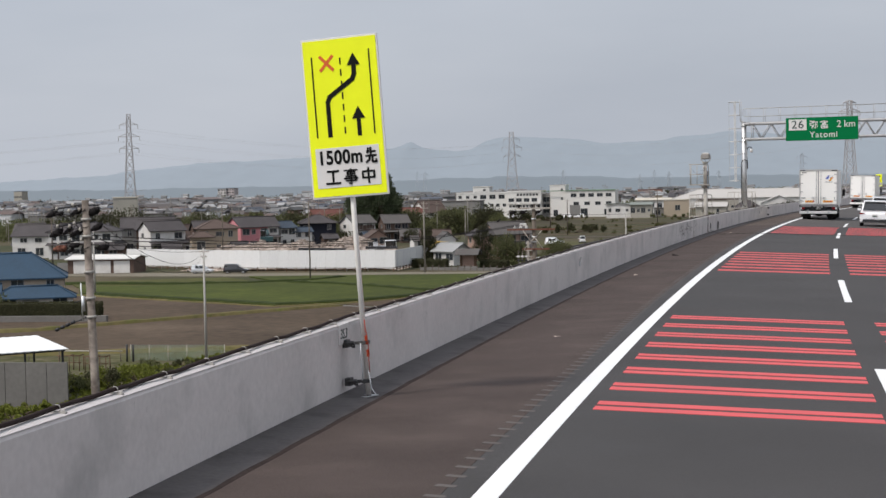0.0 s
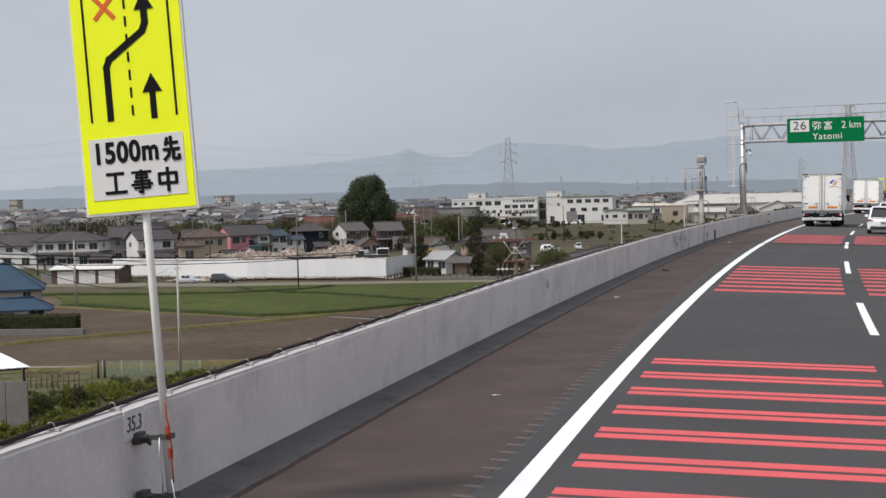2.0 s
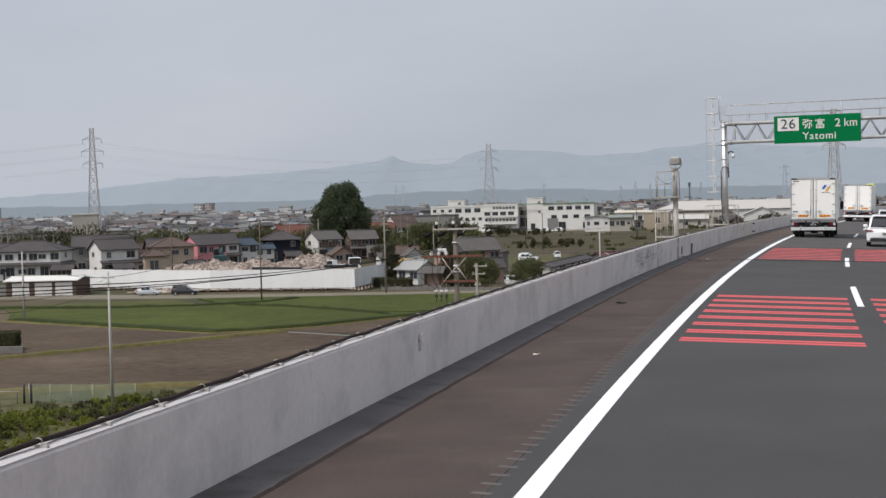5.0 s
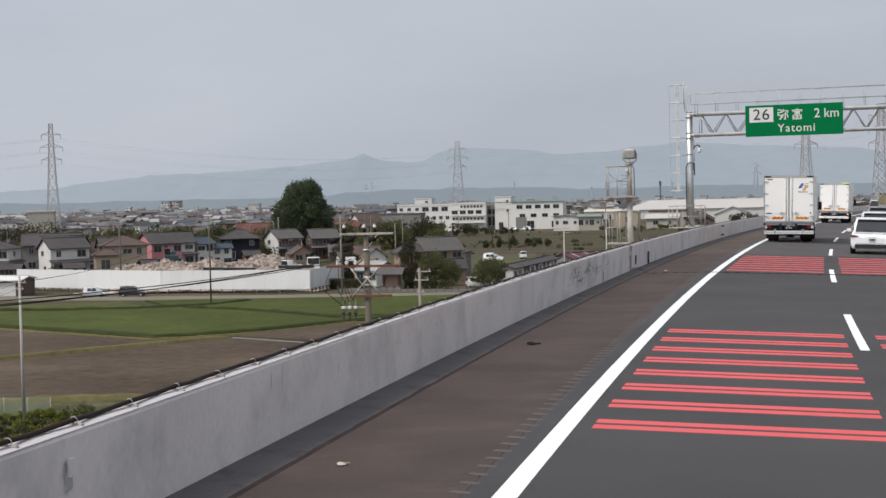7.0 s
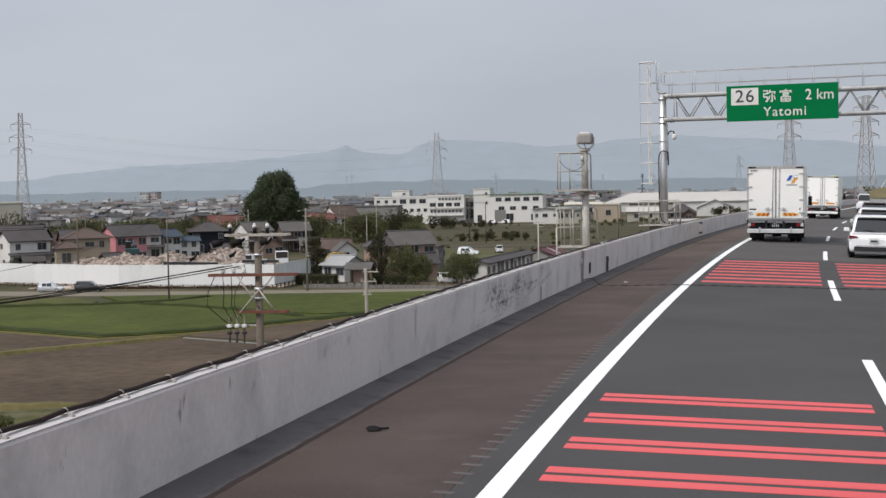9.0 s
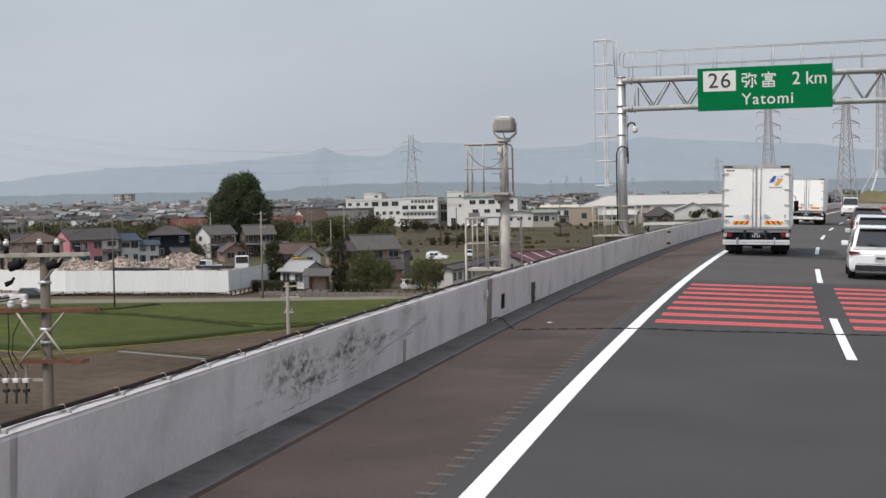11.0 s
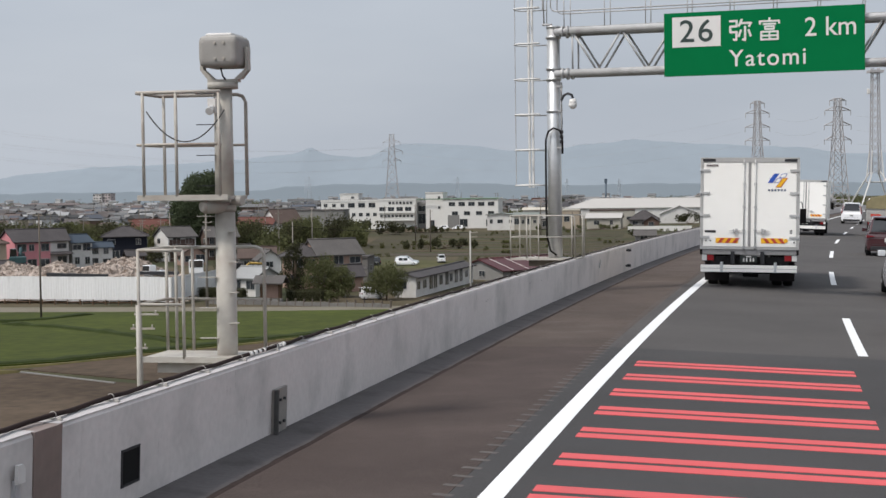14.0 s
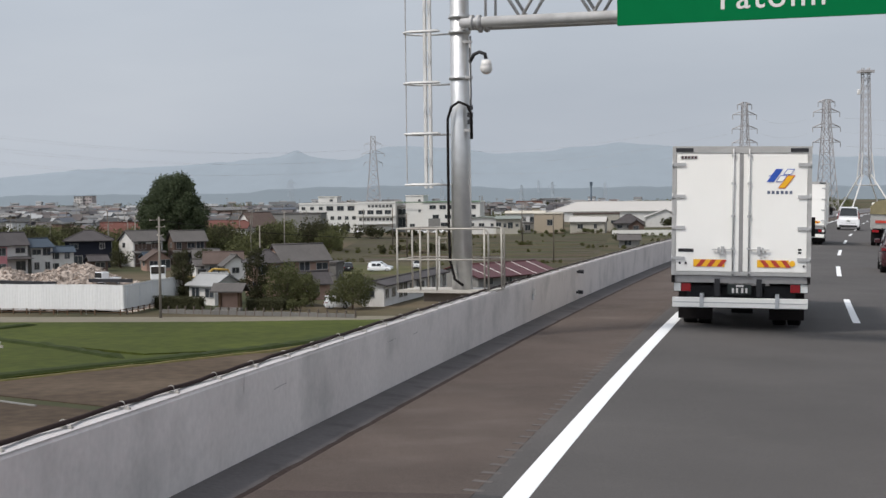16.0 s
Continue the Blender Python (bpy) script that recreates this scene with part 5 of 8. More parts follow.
def cage(parent, x0, xa, x1, y0, y1, z0, h, posts, mat, square=False):
    """A service platform with its guard rails."""
    deck_p = part("platform", boxed(x0, x1, y0, y1, z0 - 0.035, z0), M["greycream"], parent)
    part("edge_angle", boxed(x0 - 0.01, x1 + 0.01, y0 - 0.012, y0 - 0.002, z0 - 0.04, z0 + 0.015), M["greycream"], deck_p)
    for z in (z0 + h, z0 + h * 0.50):
        bm = bmesh.new()
        if z > z0 + h * 0.9 and square:
            add_pipe(bm, [(xa, y0, z), (x0, y0, z), (x0, y1, z), (x1 - 0.09, y1, z), (x1 - 0.03, y1, z - 0.02), (x1, y1, z - 0.08), (x1, y1, z0)], 0.0185, 8)
        elif z > z0 + h * 0.9:
            add_pipe(bm, [(xa, y0, z0), (xa, y0, z - 0.08), (xa - 0.03, y0, z - 0.02), (xa - 0.09, y0, z), (x0, y0, z), (x0, y1, z), (x1 - 0.09, y1, z), (x1 - 0.03, y1, z - 0.02), (x1, y1, z - 0.08), (x1, y1, z0)], 0.0165, 8)
        else:
            add_pipe(bm, [(xa, y0, z), (x0, y0, z), (x0, y1, z), (x1, y1, z)], 0.014, 8)
        part("guard_rail", bm, mat, parent)
    for p in posts:
        part("rail_post", tubed(((p[0], p[1], z0), (p[0], p[1], z0 + h), 0.017)), M["greycream"], parent)


cage(mast, -0.78, 0.08, 0.13, -0.30, 0.30, 1.55, 1.01, ((-0.72, -0.30), (-0.38, -0.30), (-0.74, 0.30), (0.06, -0.30)), M["rusty_rail"], True)
bm = bmesh.new()
add_tube(bm, (-0.13, -0.22, 1.45), (0.02, -0.03, 1.45), 0.072, 0.072, 16), add_tube(bm, (-0.155, -0.25, 1.45), (-0.13, -0.22, 1.45), 0.045, 0.072, 16), add_tube(bm, (0.03, 0, 1.50), (0.20, -0.05, 1.50), 0.05, n=12), add_prism(bm, [(-0.34, 1.50), (0.14, 1.49), (0.14, 1.545), (-0.34, 1.545)], -0.24, -0.21)
for x in (-0.28, -0.16, -0.06):
    add_tube(bm, (x, -0.255, 1.52), (x, -0.24, 1.52), 0.016, n=8)
part("cantilever", bm, M["greycream"], mast)
bm = bmesh.new()
add_pipe(bm, [(-0.68 + 0.80 * q, -0.31, 2.38 - 1.2 * q * (1 - q)) for q in [k / 20 for k in range(21)]], 0.007, 5)
part("chain", bm, M["clamp_steel"], mast, "sagging steel safety chain")
cage(mast, -0.76, -0.30, 0.28, -0.40, 0.34, -0.02, 1.05, ((-0.76, -0.40), (-0.76, 0.34), (-0.66, 0.34), (-0.30, -0.40), (-0.48, 0.34), (-0.18, 0.34)), M["greycream"], True)
part("ladder_post", tubed(((-0.76, -0.42, -1.1), (-0.76, -0.42, 0.5), 0.024), n=10), M["greycream"], mast)
part("base_bracket", boxed(-0.62, 0.20, -0.30, 0.25, -0.17, -0.065), M["greycream"], mast)

# ---- sign gantry ----
gantry = thing("sign_gantry", upright(107.6, -5.26, 0.75, -7), "galvanised tube gantry over the lanes carrying a green exit sign", "gantry")
for x in (0.0, 13.2):
    bm = bmesh.new()
    add_tube(bm, (x, 0, -1.2), (x, 0, 5.64), 0.180, 0.160, 24)
    add_tube(bm, (x, 0, 5.64), (x, 0, 5.69), 0.175, n=20)
    for z in (3.6, 4.38, 4.64, 5.41):
        add_tube(bm, (x, 0, z - 0.03), (x, 0, z + 0.03), 0.19, n=20)
    part("post", bm, M["post_zinc"], gantry)
for y in (-0.28, 0.28):
    for z in (4.51, 5.53):
        bm = bmesh.new()
        add_tube(bm, (0.10, y * 0.6, z), (0.5, y, z), 0.085, n=14)
        add_tube(bm, (0.5, y, z), (13.0, y, z), 0.088, n=16)
        for x in (0.28, 0.40):
            add_tube(bm, (x, y * 0.8, z), (x + 0.05, y * 0.8, z), 0.13, n=14)
        part("chord", bm, M["gantry"], gantry)
    part("brace", tubed(((0.56, y, 4.55), (0.56, y, 5.49), 0.024), n=8), M["gantry"], gantry)
    for i in range(20):
        xa = 0.58 + 0.61 * i
        part("brace", tubed(((xa, y, 4.56 if i % 2 else 5.48), (xa + 0.58, y, 5.48 if i % 2 else 4.56), 0.028), n=8), M["gantry"], gantry)
bm = bmesh.new()
for i in range(17):
    add_tube(bm, (0.62 + 0.76 * i, -0.28, 5.53), (0.62 + 0.76 * i, 0.28, 5.53), 0.025, n=6)
add_box(bm, 0.3, 13.0, -0.22, 0.22, 5.62, 5.64)
part("catwalk", bm, M["gantry"], gantry)
for y in (-0.30, 0.30):
    bm = bmesh.new()
    add_pipe(bm, [(13.1, y, 6.56), (0.14, y, 6.545), (0.06, y, 6.51), (0.02, y, 6.44), (0.02, y, 6.12), (0.06, y, 6.05), (0.14, y, 6.015), (13.1, y, 6.05)], 0.017, 6)
    part("guard_rail", bm, M["gantry"], gantry, "pale guard rail of the catwalk")
    for i in range(13):
        part("rail_post", tubed(((0.36 + 1.01 * i, y, 5.6), (0.36 + 1.01 * i, y, 6.55), 0.013), n=6), M["gantry"], gantry)
part("top_stay", tubed(((-0.20, -0.12, 5.70), (-0.23, -0.12, 7.16), 0.018), ((-0.13, -0.12, 5.70), (-0.12, -0.12, 7.06), 0.012), ((-0.24, -0.12, 5.72), (0.0, -0.12, 5.72), 0.03), n=6), M["gantry"], gantry)
# caged ladder
bm = bmesh.new()
for x in (-0.635, -0.545):
    add_box(bm, x - 0.024, x + 0.024, -0.03, 0.03, 1.72, 7.02)
for i in range(18):
    add_tube(bm, (-0.62, 0, 1.85 + 0.28 * i), (-0.55, 0, 1.85 + 0.28 * i), 0.010, n=6)
ladder = part("ladder", bm, M["pale_zinc"], gantry, "white caged access ladder")
for i in range(7):
    z = 1.78 + 0.87 * i
    bm = bmesh.new()
    add_pipe(bm, [(-0.26, -0.30, z), (-0.82, -0.33, z), (-0.95, -0.2, z), (-0.99, 0, z), (-0.95, 0.2, z), (-0.82, 0.33, z), (-0.26, 0.30, z)], 0.018, 6)
    add_box(bm, -0.80, -0.30, -0.31, -0.27, z - 0.02, z + 0.03)
    part("cage_hoop", bm, M["pale_zinc"], ladder)
part("cage_strap", tubed(((-0.99, 0, 1.78), (-0.99, 0, 7.0), 0.011), ((-0.27, 0, 6.1), (-0.27, 0, 7.0), 0.016), n=5), M["gantry"], ladder)
# platform at the post's foot
cage(gantry, -1.02, 0.62, 0.62, -0.45, 0.45, -0.02, 1.05, ((-1.02, -0.45), (-0.78, 0.45), (-0.60, -0.45), (-0.30, -0.45), (0.55, -0.45), (0.62, 0.3), (-0.95, 0.1)), M["greycream"])
part("base_bracket", boxed(-0.6, 0.45, -0.30, 0.30, -0.22, -0.065), M["pole_dark"], gantry)
# dome camera
bm = bmesh.new()
add_tube(bm, (0.22, -0.1, 2.55), (0.22, -0.1, 4.30), 0.022, n=8)
for z in (2.7, 3.6, 4.2):
    add_box(bm, 0.10, 0.25, -0.13, -0.07, z - 0.02, z + 0.02)
dome_arm = part("camera_arm", bm, M["gantry"], gantry)
bm = bmesh.new()
add_pipe(bm, [(0.22, -0.12, 3.86), (0.30, -0.14, 3.98), (0.40, -0.15, 4.02), (0.50, -0.15, 3.98), (0.52, -0.15, 3.90)], 0.032, 8)
part("swan_neck", bm, M["dark_steel"], dome_arm)
bm = bmesh.new()
bmesh.ops.create_uvsphere(bm, u_segments=16, v_segments=10, radius=0.105, matrix=Matrix.Translation((0.52, -0.15, 3.74)))
add_tube(bm, (0.52, -0.15, 3.74), (0.52, -0.15, 3.88), 0.105, 0.075, 16)
part("dome_camera", bm, M["sign_white"], dome_arm, "white dome camera")
bm = bmesh.new()
add_pipe(bm, [(0.22, -0.14, 4.1), (0.26, -0.18, 3.3), (0.22, -0.16, 3.0), (0.24, -0.18, 2.75)], 0.010, 5)
for i in range(3):
    add_box(bm, 0.19, 0.27, -0.20, -0.13, 2.80 + 0.12 * i, 2.88 + 0.12 * i)
part("junction_boxes", bm, M["dark_steel"], dome_arm)
bm = bmesh.new()
add_pipe(bm, [(0.26, -0.18, 2.55), (0.26, -0.20, 2.95), (0.20, -0.22, 3.12), (0.05, -0.24, 3.18), (-0.08, -0.24, 3.10), (-0.155, -0.22, 2.9), (-0.165, -0.20, 2.4), (-0.165, -0.2, 1.2), (-0.15, -0.2, 0.5), (-0.06, -0.22, 0.16), (0.1, -0.25, 0.06)], 0.024, 8)
part("flex_conduit", bm, M["black_rubber"], gantry, "looped black cable conduit")
# green panel
gs = part("sign_panel", boxed(2.86, 7.49, -0.47, -0.43, 4.32, 5.815, soft=0.008), M["sign_green"], gantry, "green exit sign with white lettering")
bm = bmesh.new()
for i in range(6):
    add_box(bm, 3.15 + 0.8 * i, 3.21 + 0.8 * i, -0.43, -0.30, 4.36, 5.78)
part("panel_bracket", bm, M["gantry"], gs)
part("number_panel", boxed(3.06, 4.205, -0.476, -0.469, 5.0, 5.71), M["sign_white"], gs)
words("lettering", "26", 0.74, M["digit_grey"], gs, pose(3.63, -0.479, 5.345), 0.004, 1.12, 1.05)
words("lettering", "2 km", 0.62, M["sign_white"], gs, pose(6.73, -0.474, 5.33), 0.002, 1.0, 0.95)
words("lettering", "Yatomi", 0.55, M["sign_white"], gs, pose(5.30, -0.474, 4.675), 0.003, 1.14)
bm = bmesh.new()
strokes(bm, KANJI["ya"], 4.39, 5.09, 0.53, 0.51, 0.050, -0.470)
strokes(bm, KANJI["tomi"], 5.09, 5.09, 0.50, 0.51, 0.044, -0.470)
part("lettering", bm, M["sign_white"], gs)

# ---- vehicles ----


def wheel(parent, x, y, r, w, rim="alu"):
    bm = bmesh.new()
    n = 24
    prof = [(-w / 2, r * 0.62), (-w / 2, r * 0.93), (-w / 2 + 0.03, r), (w / 2 - 0.03, r), (w / 2, r * 0.93), (w / 2, r * 0.62)]
    rings = [[bm.verts.new((px, pr * math.cos(2 * math.pi * i / n), pr * math.sin(2 * math.pi * i / n))) for i in range(n)] for px, pr in prof]
    for a, b in zip(rings, rings[1:] + rings[:1]):
        for i in range(n):
            bm.faces.new((a[i], a[(i + 1) % n], b[(i + 1) % n], b[i]))
    wh = part("wheel", bm, M["tyre"], parent, "black rubber tyre", pose(x, y, r))
    bm = bmesh.new()
    add_tube(bm, (-w * 0.36, 0, 0), (w * 0.36, 0, 0), r * 0.62, n=20)
    add_tube(bm, (-w * 0.5, 0, 0), (w * 0.5, 0, 0), r * 0.18, n=12)
    part("rim", bm, M[rim], wh)


def box_truck(m, label, dressed=True, long=6.3):
    """A box lorry seen from behind; its base is on the road under the tail, y runs ahead."""
    t = thing("box_truck", m, label, "truck", "box trucks")
    body = part("cargo_box", boxed(-1.25, 1.25, 0.03, long, 1.04, 3.36, soft=0.02), M["truck_white"], t, "white insulated cargo box")
    bm = bmesh.new()
    for a in ((-1.265, 1.265, 3.26, 3.385), (-1.265, 1.265, 1.00, 1.07), (-1.265, -1.19, 1.07, 3.26), (1.19, 1.265, 1.07, 3.26)):
        add_box(bm, a[0], a[1], -0.015, 0.10, a[2], a[3])
    part("rear_frame", bm, M["frame_grey"], body, "aluminium frame round the rear doors")
    part("top_marker", boxed(-1.20, -0.88, -0.022, -0.012, 3.28, 3.35), M["dark_steel"], body)
    part("top_marker", boxed(0.88, 1.20, -0.022, -0.012, 3.28, 3.35), M["dark_steel"], body)
    for sx in (-1, 1):
        a, b = sorted((sx * 0.035, sx * 1.185))
        door = part("rear_door", boxed(a, b, -0.005, 0.03, 1.075, 3.255, soft=0.006), M["truck_white"], body)
        bm = bmesh.new()
        add_tube(bm, (sx * 0.145, -0.03, 0.98), (sx * 0.145, -0.03, 3.33), 0.015, n=8)
        for z in (1.06, 1.5, 2.1, 2.7, 3.22):
            add_box(bm, sx * 0.145 - 0.035, sx * 0.145 + 0.035, -0.045, -0.006, z - 0.02, z + 0.02)
        part("lock_rod", bm, M["alu"], door)
        bm = bmesh.new()
        a, b = sorted((sx * 0.16, sx * 0.52))
        add_box(bm, a, b, -0.05, -0.03, 1.475, 1.49)
        add_box(bm, sx * 0.33 - 0.03, sx * 0.33 + 0.03, -0.055, -0.006, 1.40, 1.54)
        add_box(bm, sx * 0.40 - 0.02, sx * 0.40 + 0.02, -0.06, -0.03, 1.42, 1.52)
        part("door_latch", bm, M["alu"], door)
        for z in (1.31, 1.88, 2.46, 3.05):
            bm = bmesh.new()
            a, b = sorted((sx * 1.02, sx * 1.265))
            add_box(bm, a, b, -0.03, -0.006, z - 0.03, z + 0.03)
            add_tube(bm, (sx * 1.25, -0.025, z - 0.05), (sx * 1.25, -0.025, z + 0.05), 0.016, n=8)
            part("hinge", bm, M["alu"], door)
        # chevron board
        c = -0.575 if sx < 0 else 0.585
        brd = part("chevron_board", boxed(c - 0.285, c + 0.285, -0.014, -0.006, 1.16, 1.295), M["marker_yellow"], door)
        bm = bmesh.new()
        for i in range(3):
            x = c - 0.24 + 0.19 * i
            lean = 0.1 * (-sx)
            add_prism(bm, [(x + max(0, -lean), 1.162), (x + 0.09 + max(0, -lean), 1.162), (x + 0.09 + max(0, lean), 1.293), (x + max(0, lean), 1.293)], -0.018, -0.0145)
        part("chevron", bm, M["marker_red"], brd)
    part("door_gasket", boxed(-0.034, 0.034, -0.010, 0.02, 1.075, 3.255), M["alu_dark"], body, "grey rubber gasket between the doors")
    for x, z in ((-1.11, 1.22), (1.14, 1.19), (-1.0, 1.22)):
        part("marker_lamp", tubed(((x, -0.02, z), (x, -0.005, z), 0.022), n=10), M["dark_steel"], body)
    part("fuel_mark", tubed(((0.93, -0.016, 1.235), (0.93, -0.006, 1.235), 0.055), n=16), M["marker_yellow"], body)
    if dressed:
        bm = bmesh.new()
        add_box(bm, -1.12, -0.80, -0.012, -0.006, 3.14, 3.215)
        mk = part("maker_mark", bm, M["sign_white"], body)
        bm = bmesh.new()
        for i in range(5):
            add_box(bm, -1.10 + 0.06 * i, -1.055 + 0.06 * i, -0.015, -0.0125, 3.155, 3.20)
        part("mark_block", bm, M["car_maroon"], mk)
        part("maker_mark", boxed(-1.14, -0.86, -0.012, -0.006, 1.43, 1.49), M["dark_steel"], body)
        bm = bmesh.new()
        def slant(b, x, z, w, h, top, d=0.012):
            add_prism(b, [(x, z), (x + w, z), (x + w + top, z + h), (x + top, z + h)], -d, -0.006)

        slant(bm, 0.454, 2.73, 0.13, 0.24, 0.165), slant(bm, 0.49, 2.835, 0.10, 0.018, 0.01, 0.011)
        part("emblem", bm, M["logo_blue"], body, "blue bar of a slanted emblem")
        for x, z, w, h, top in ((0.747, 2.863, 0.141, 0.107, 0.072), (0.618, 2.73, 0.129, 0.125, 0.075)):
            bm = bmesh.new()
            slant(bm, x, z, w, h, top)
            cell = part("emblem", bm, M["logo_blue"], body, "outlined cell of a slanted emblem")
            bm = bmesh.new()
            slant(bm, x + 0.02, z + 0.012, w - 0.026, h - 0.024, top - 0.014, 0.014)
            part("cell_fill", bm, M["truck_white"], cell)
        bm = bmesh.new()
        slant(bm, 0.655, 2.614, 0.135, 0.241, 0.18)
        rim = part("emblem", bm, M["marker_red"], body, "red-edged bar of a slanted emblem")
        bm = bmesh.new()
        slant(bm, 0.673, 2.624, 0.108, 0.221, 0.166, 0.014)
        part("bar_fill", bm, M["marker_yellow"], rim, "yellow fill")
        bm = bmesh.new()
        for i in range(6):
            add_box(bm, 0.468 + 0.080 * i, 0.518 + 0.080 * i, -0.010, -0.006, 2.512, 2.568)
        part("name_block", bm, M["mark_grey"], body, "plain grey-blue bars below the emblem")
        for i in range(2):
            part("sticker", boxed(1.03, 1.09, -0.012, -0.006, 1.42 + 0.055 * i, 1.455 + 0.055 * i), M["sign_black"], body)
    sill = part("rear_sill", boxed(-1.22, 1.22, 0.02, 0.20, 0.86, 0.995, soft=0.01), M["alu_dark"], t, "grey steel sill under the doors")
    part("corner_rubber", boxed(-1.26, -1.20, -0.02, 0.12, 0.86, 0.99), M["black_rubber"], sill)
    part("corner_rubber", boxed(1.20, 1.26, -0.02, 0.12, 0.86, 0.99), M["black_rubber"], sill)
    bm = bmesh.new()
    for x in (-0.42, 0.34):
        add_box(bm, x - 0.05, x + 0.05, -0.01, long - 0.3, 0.62, 0.94)
    add_box(bm, -1.0, 1.0, 0.35, 0.42, 0.55, 0.80)
    for y in (1.2, 2.6, 4.2):
        add_box(bm, -0.95, 0.95, y, y + 0.08, 0.85, 1.03)
    part("chassis", bm, M["dark_steel"], t)
    part("axle", tubed(((-0.85, 1.35, 0.41), (0.85, 1.35, 0.41), 0.11), ((-0.2, 1.35, 0.41), (0.2, 1.35, 0.41), 0.2), n=12), M["dark_steel"], t)
    # Added dark blocks that stand in for the black shade beneath the body.
    part("underbody_shade_block", boxed(-1.1, -0.5, 2.3, 4.4, 0.30, 0.84, soft=0.03), M["dark_steel"], t, "added dark block giving the shade under the body")
    part("tank_shade_block", boxed(0.5, 1.1, 2.3, 4.0, 0.32, 0.82, soft=0.06), M["dark_steel"], t, "added tank-sized dark block giving the shade under the body")
    part("mudguard", boxed(-1.16, -0.52, 0.5, 0.53, 0.16, 0.86), M["black_rubber"], t)
    part("mudguard", boxed(0.52, 1.16, 0.5, 0.53, 0.16, 0.86), M["black_rubber"], t)
    for sx in (-1, 1):
        lamp = part("tail_lamp", boxed(*sorted((sx * 0.90, sx * 1.22)), 0.06, 0.14, 0.69, 0.86, soft=0.01), M["dark_steel"], t)
        part("red_lens", boxed(*sorted((sx * 0.905, sx * 1.08)), 0.045, 0.062, 0.70, 0.85, soft=0.006), M["lamp_red"], lamp)
        part("clear_lens", boxed(*sorted((sx * 1.09, sx * 1.215)), 0.045, 0.062, 0.70, 0.85, soft=0.006), M["lamp_clear"], lamp)
    plate = part("number_plate", boxed(-0.23, 0.20, 0.015, 0.03, 0.655, 0.84), M["plate_dark"], t, "dark plate with pale bars")
    bm = bmesh.new()
    for x in (-0.15, -0.075, 0.02, 0.095):
        add_box(bm, x, x + 0.036, 0.009, 0.0145, 0.68, 0.77)
    add_box(bm, -0.08, 0.06, 0.009, 0.0145, 0.795, 0.825)
    part("plate_text", bm, M["sign_white"], plate)
    bump = part("rear_bumper", boxed(-1.24, 1.22, -0.02, 0.10, 0.405, 0.585, soft=0.012), M["truck_white"], t, "white steel underrun bumper")
    part("bumper_groove", boxed(-1.23, 1.21, -0.026, -0.021, 0.49, 0.505), M["alu"], bump)
    for x in (-0.70, 0.67):
        part("bumper_mount", boxed(x - 0.035, x + 0.035, -0.04, 0.3, 0.40, 0.66, soft=0.006), M["galv"], bump)
    for sx in (-1, 1):
        for x in (0.98, 0.70):
            wheel(t, sx * x, 1.35, 0.41, 0.25)
        wheel(t, sx * 0.98, long + 0.35, 0.41, 0.25)
    bm = bmesh.new()
    add_box(bm, -1.1, 1.1, long + 0.12, long + 1.85, 0.62, 2.45)
    soften(bm, 0.09, 2)
    cab = part("cab", bm, M["truck_white"], t)
    for sx in (-1, 1):
        bm = bmesh.new()
        add_pipe(bm, [(sx * 1.08, long + 1.6, 2.2), (sx * 1.30, long + 1.7, 2.2), (sx * 1.34, long + 1.7, 2.0)], 0.016, 6)
        add_box(bm, *sorted((sx * 1.25, sx * 1.44)), long + 1.66, long + 1.74, 1.55, 2.0)
        part("mirror", bm, M["black_rubber"], cab)
    return t


box_truck(at_road(110.6, -0.63) @ pose(0, 0, 0, 0, -1.3), "white box truck with aluminium-framed rear doors and a white bumper")
box_truck(at_road(168.0, -0.63), "white box truck with a dark chassis further ahead", False)


def loft(bm, sections):
    """Sections across the car, front to back: (y, half width below, half width above, z below, z belt, z top)."""
    rings = []
    for y, wb, wm, wt, z0, z1, z2 in sections:
        rings.append([bm.verts.new(p) for p in ((-wb, y, z0), (-wm, y, (z0 + z1) / 2), (-wm, y, z1), (-wt, y, z2), (wt, y, z2), (wm, y, z1), (wm, y, (z0 + z1) / 2), (wb, y, z0))])
    for a, b in zip(rings, rings[1:]):
        for i in range(8):
            f = bm.faces.new((a[i], a[(i + 1) % 8], b[(i + 1) % 8], b[i]))
            f.smooth = False
    bm.faces.new(rings[0]), bm.faces.new(rings[-1][::-1])


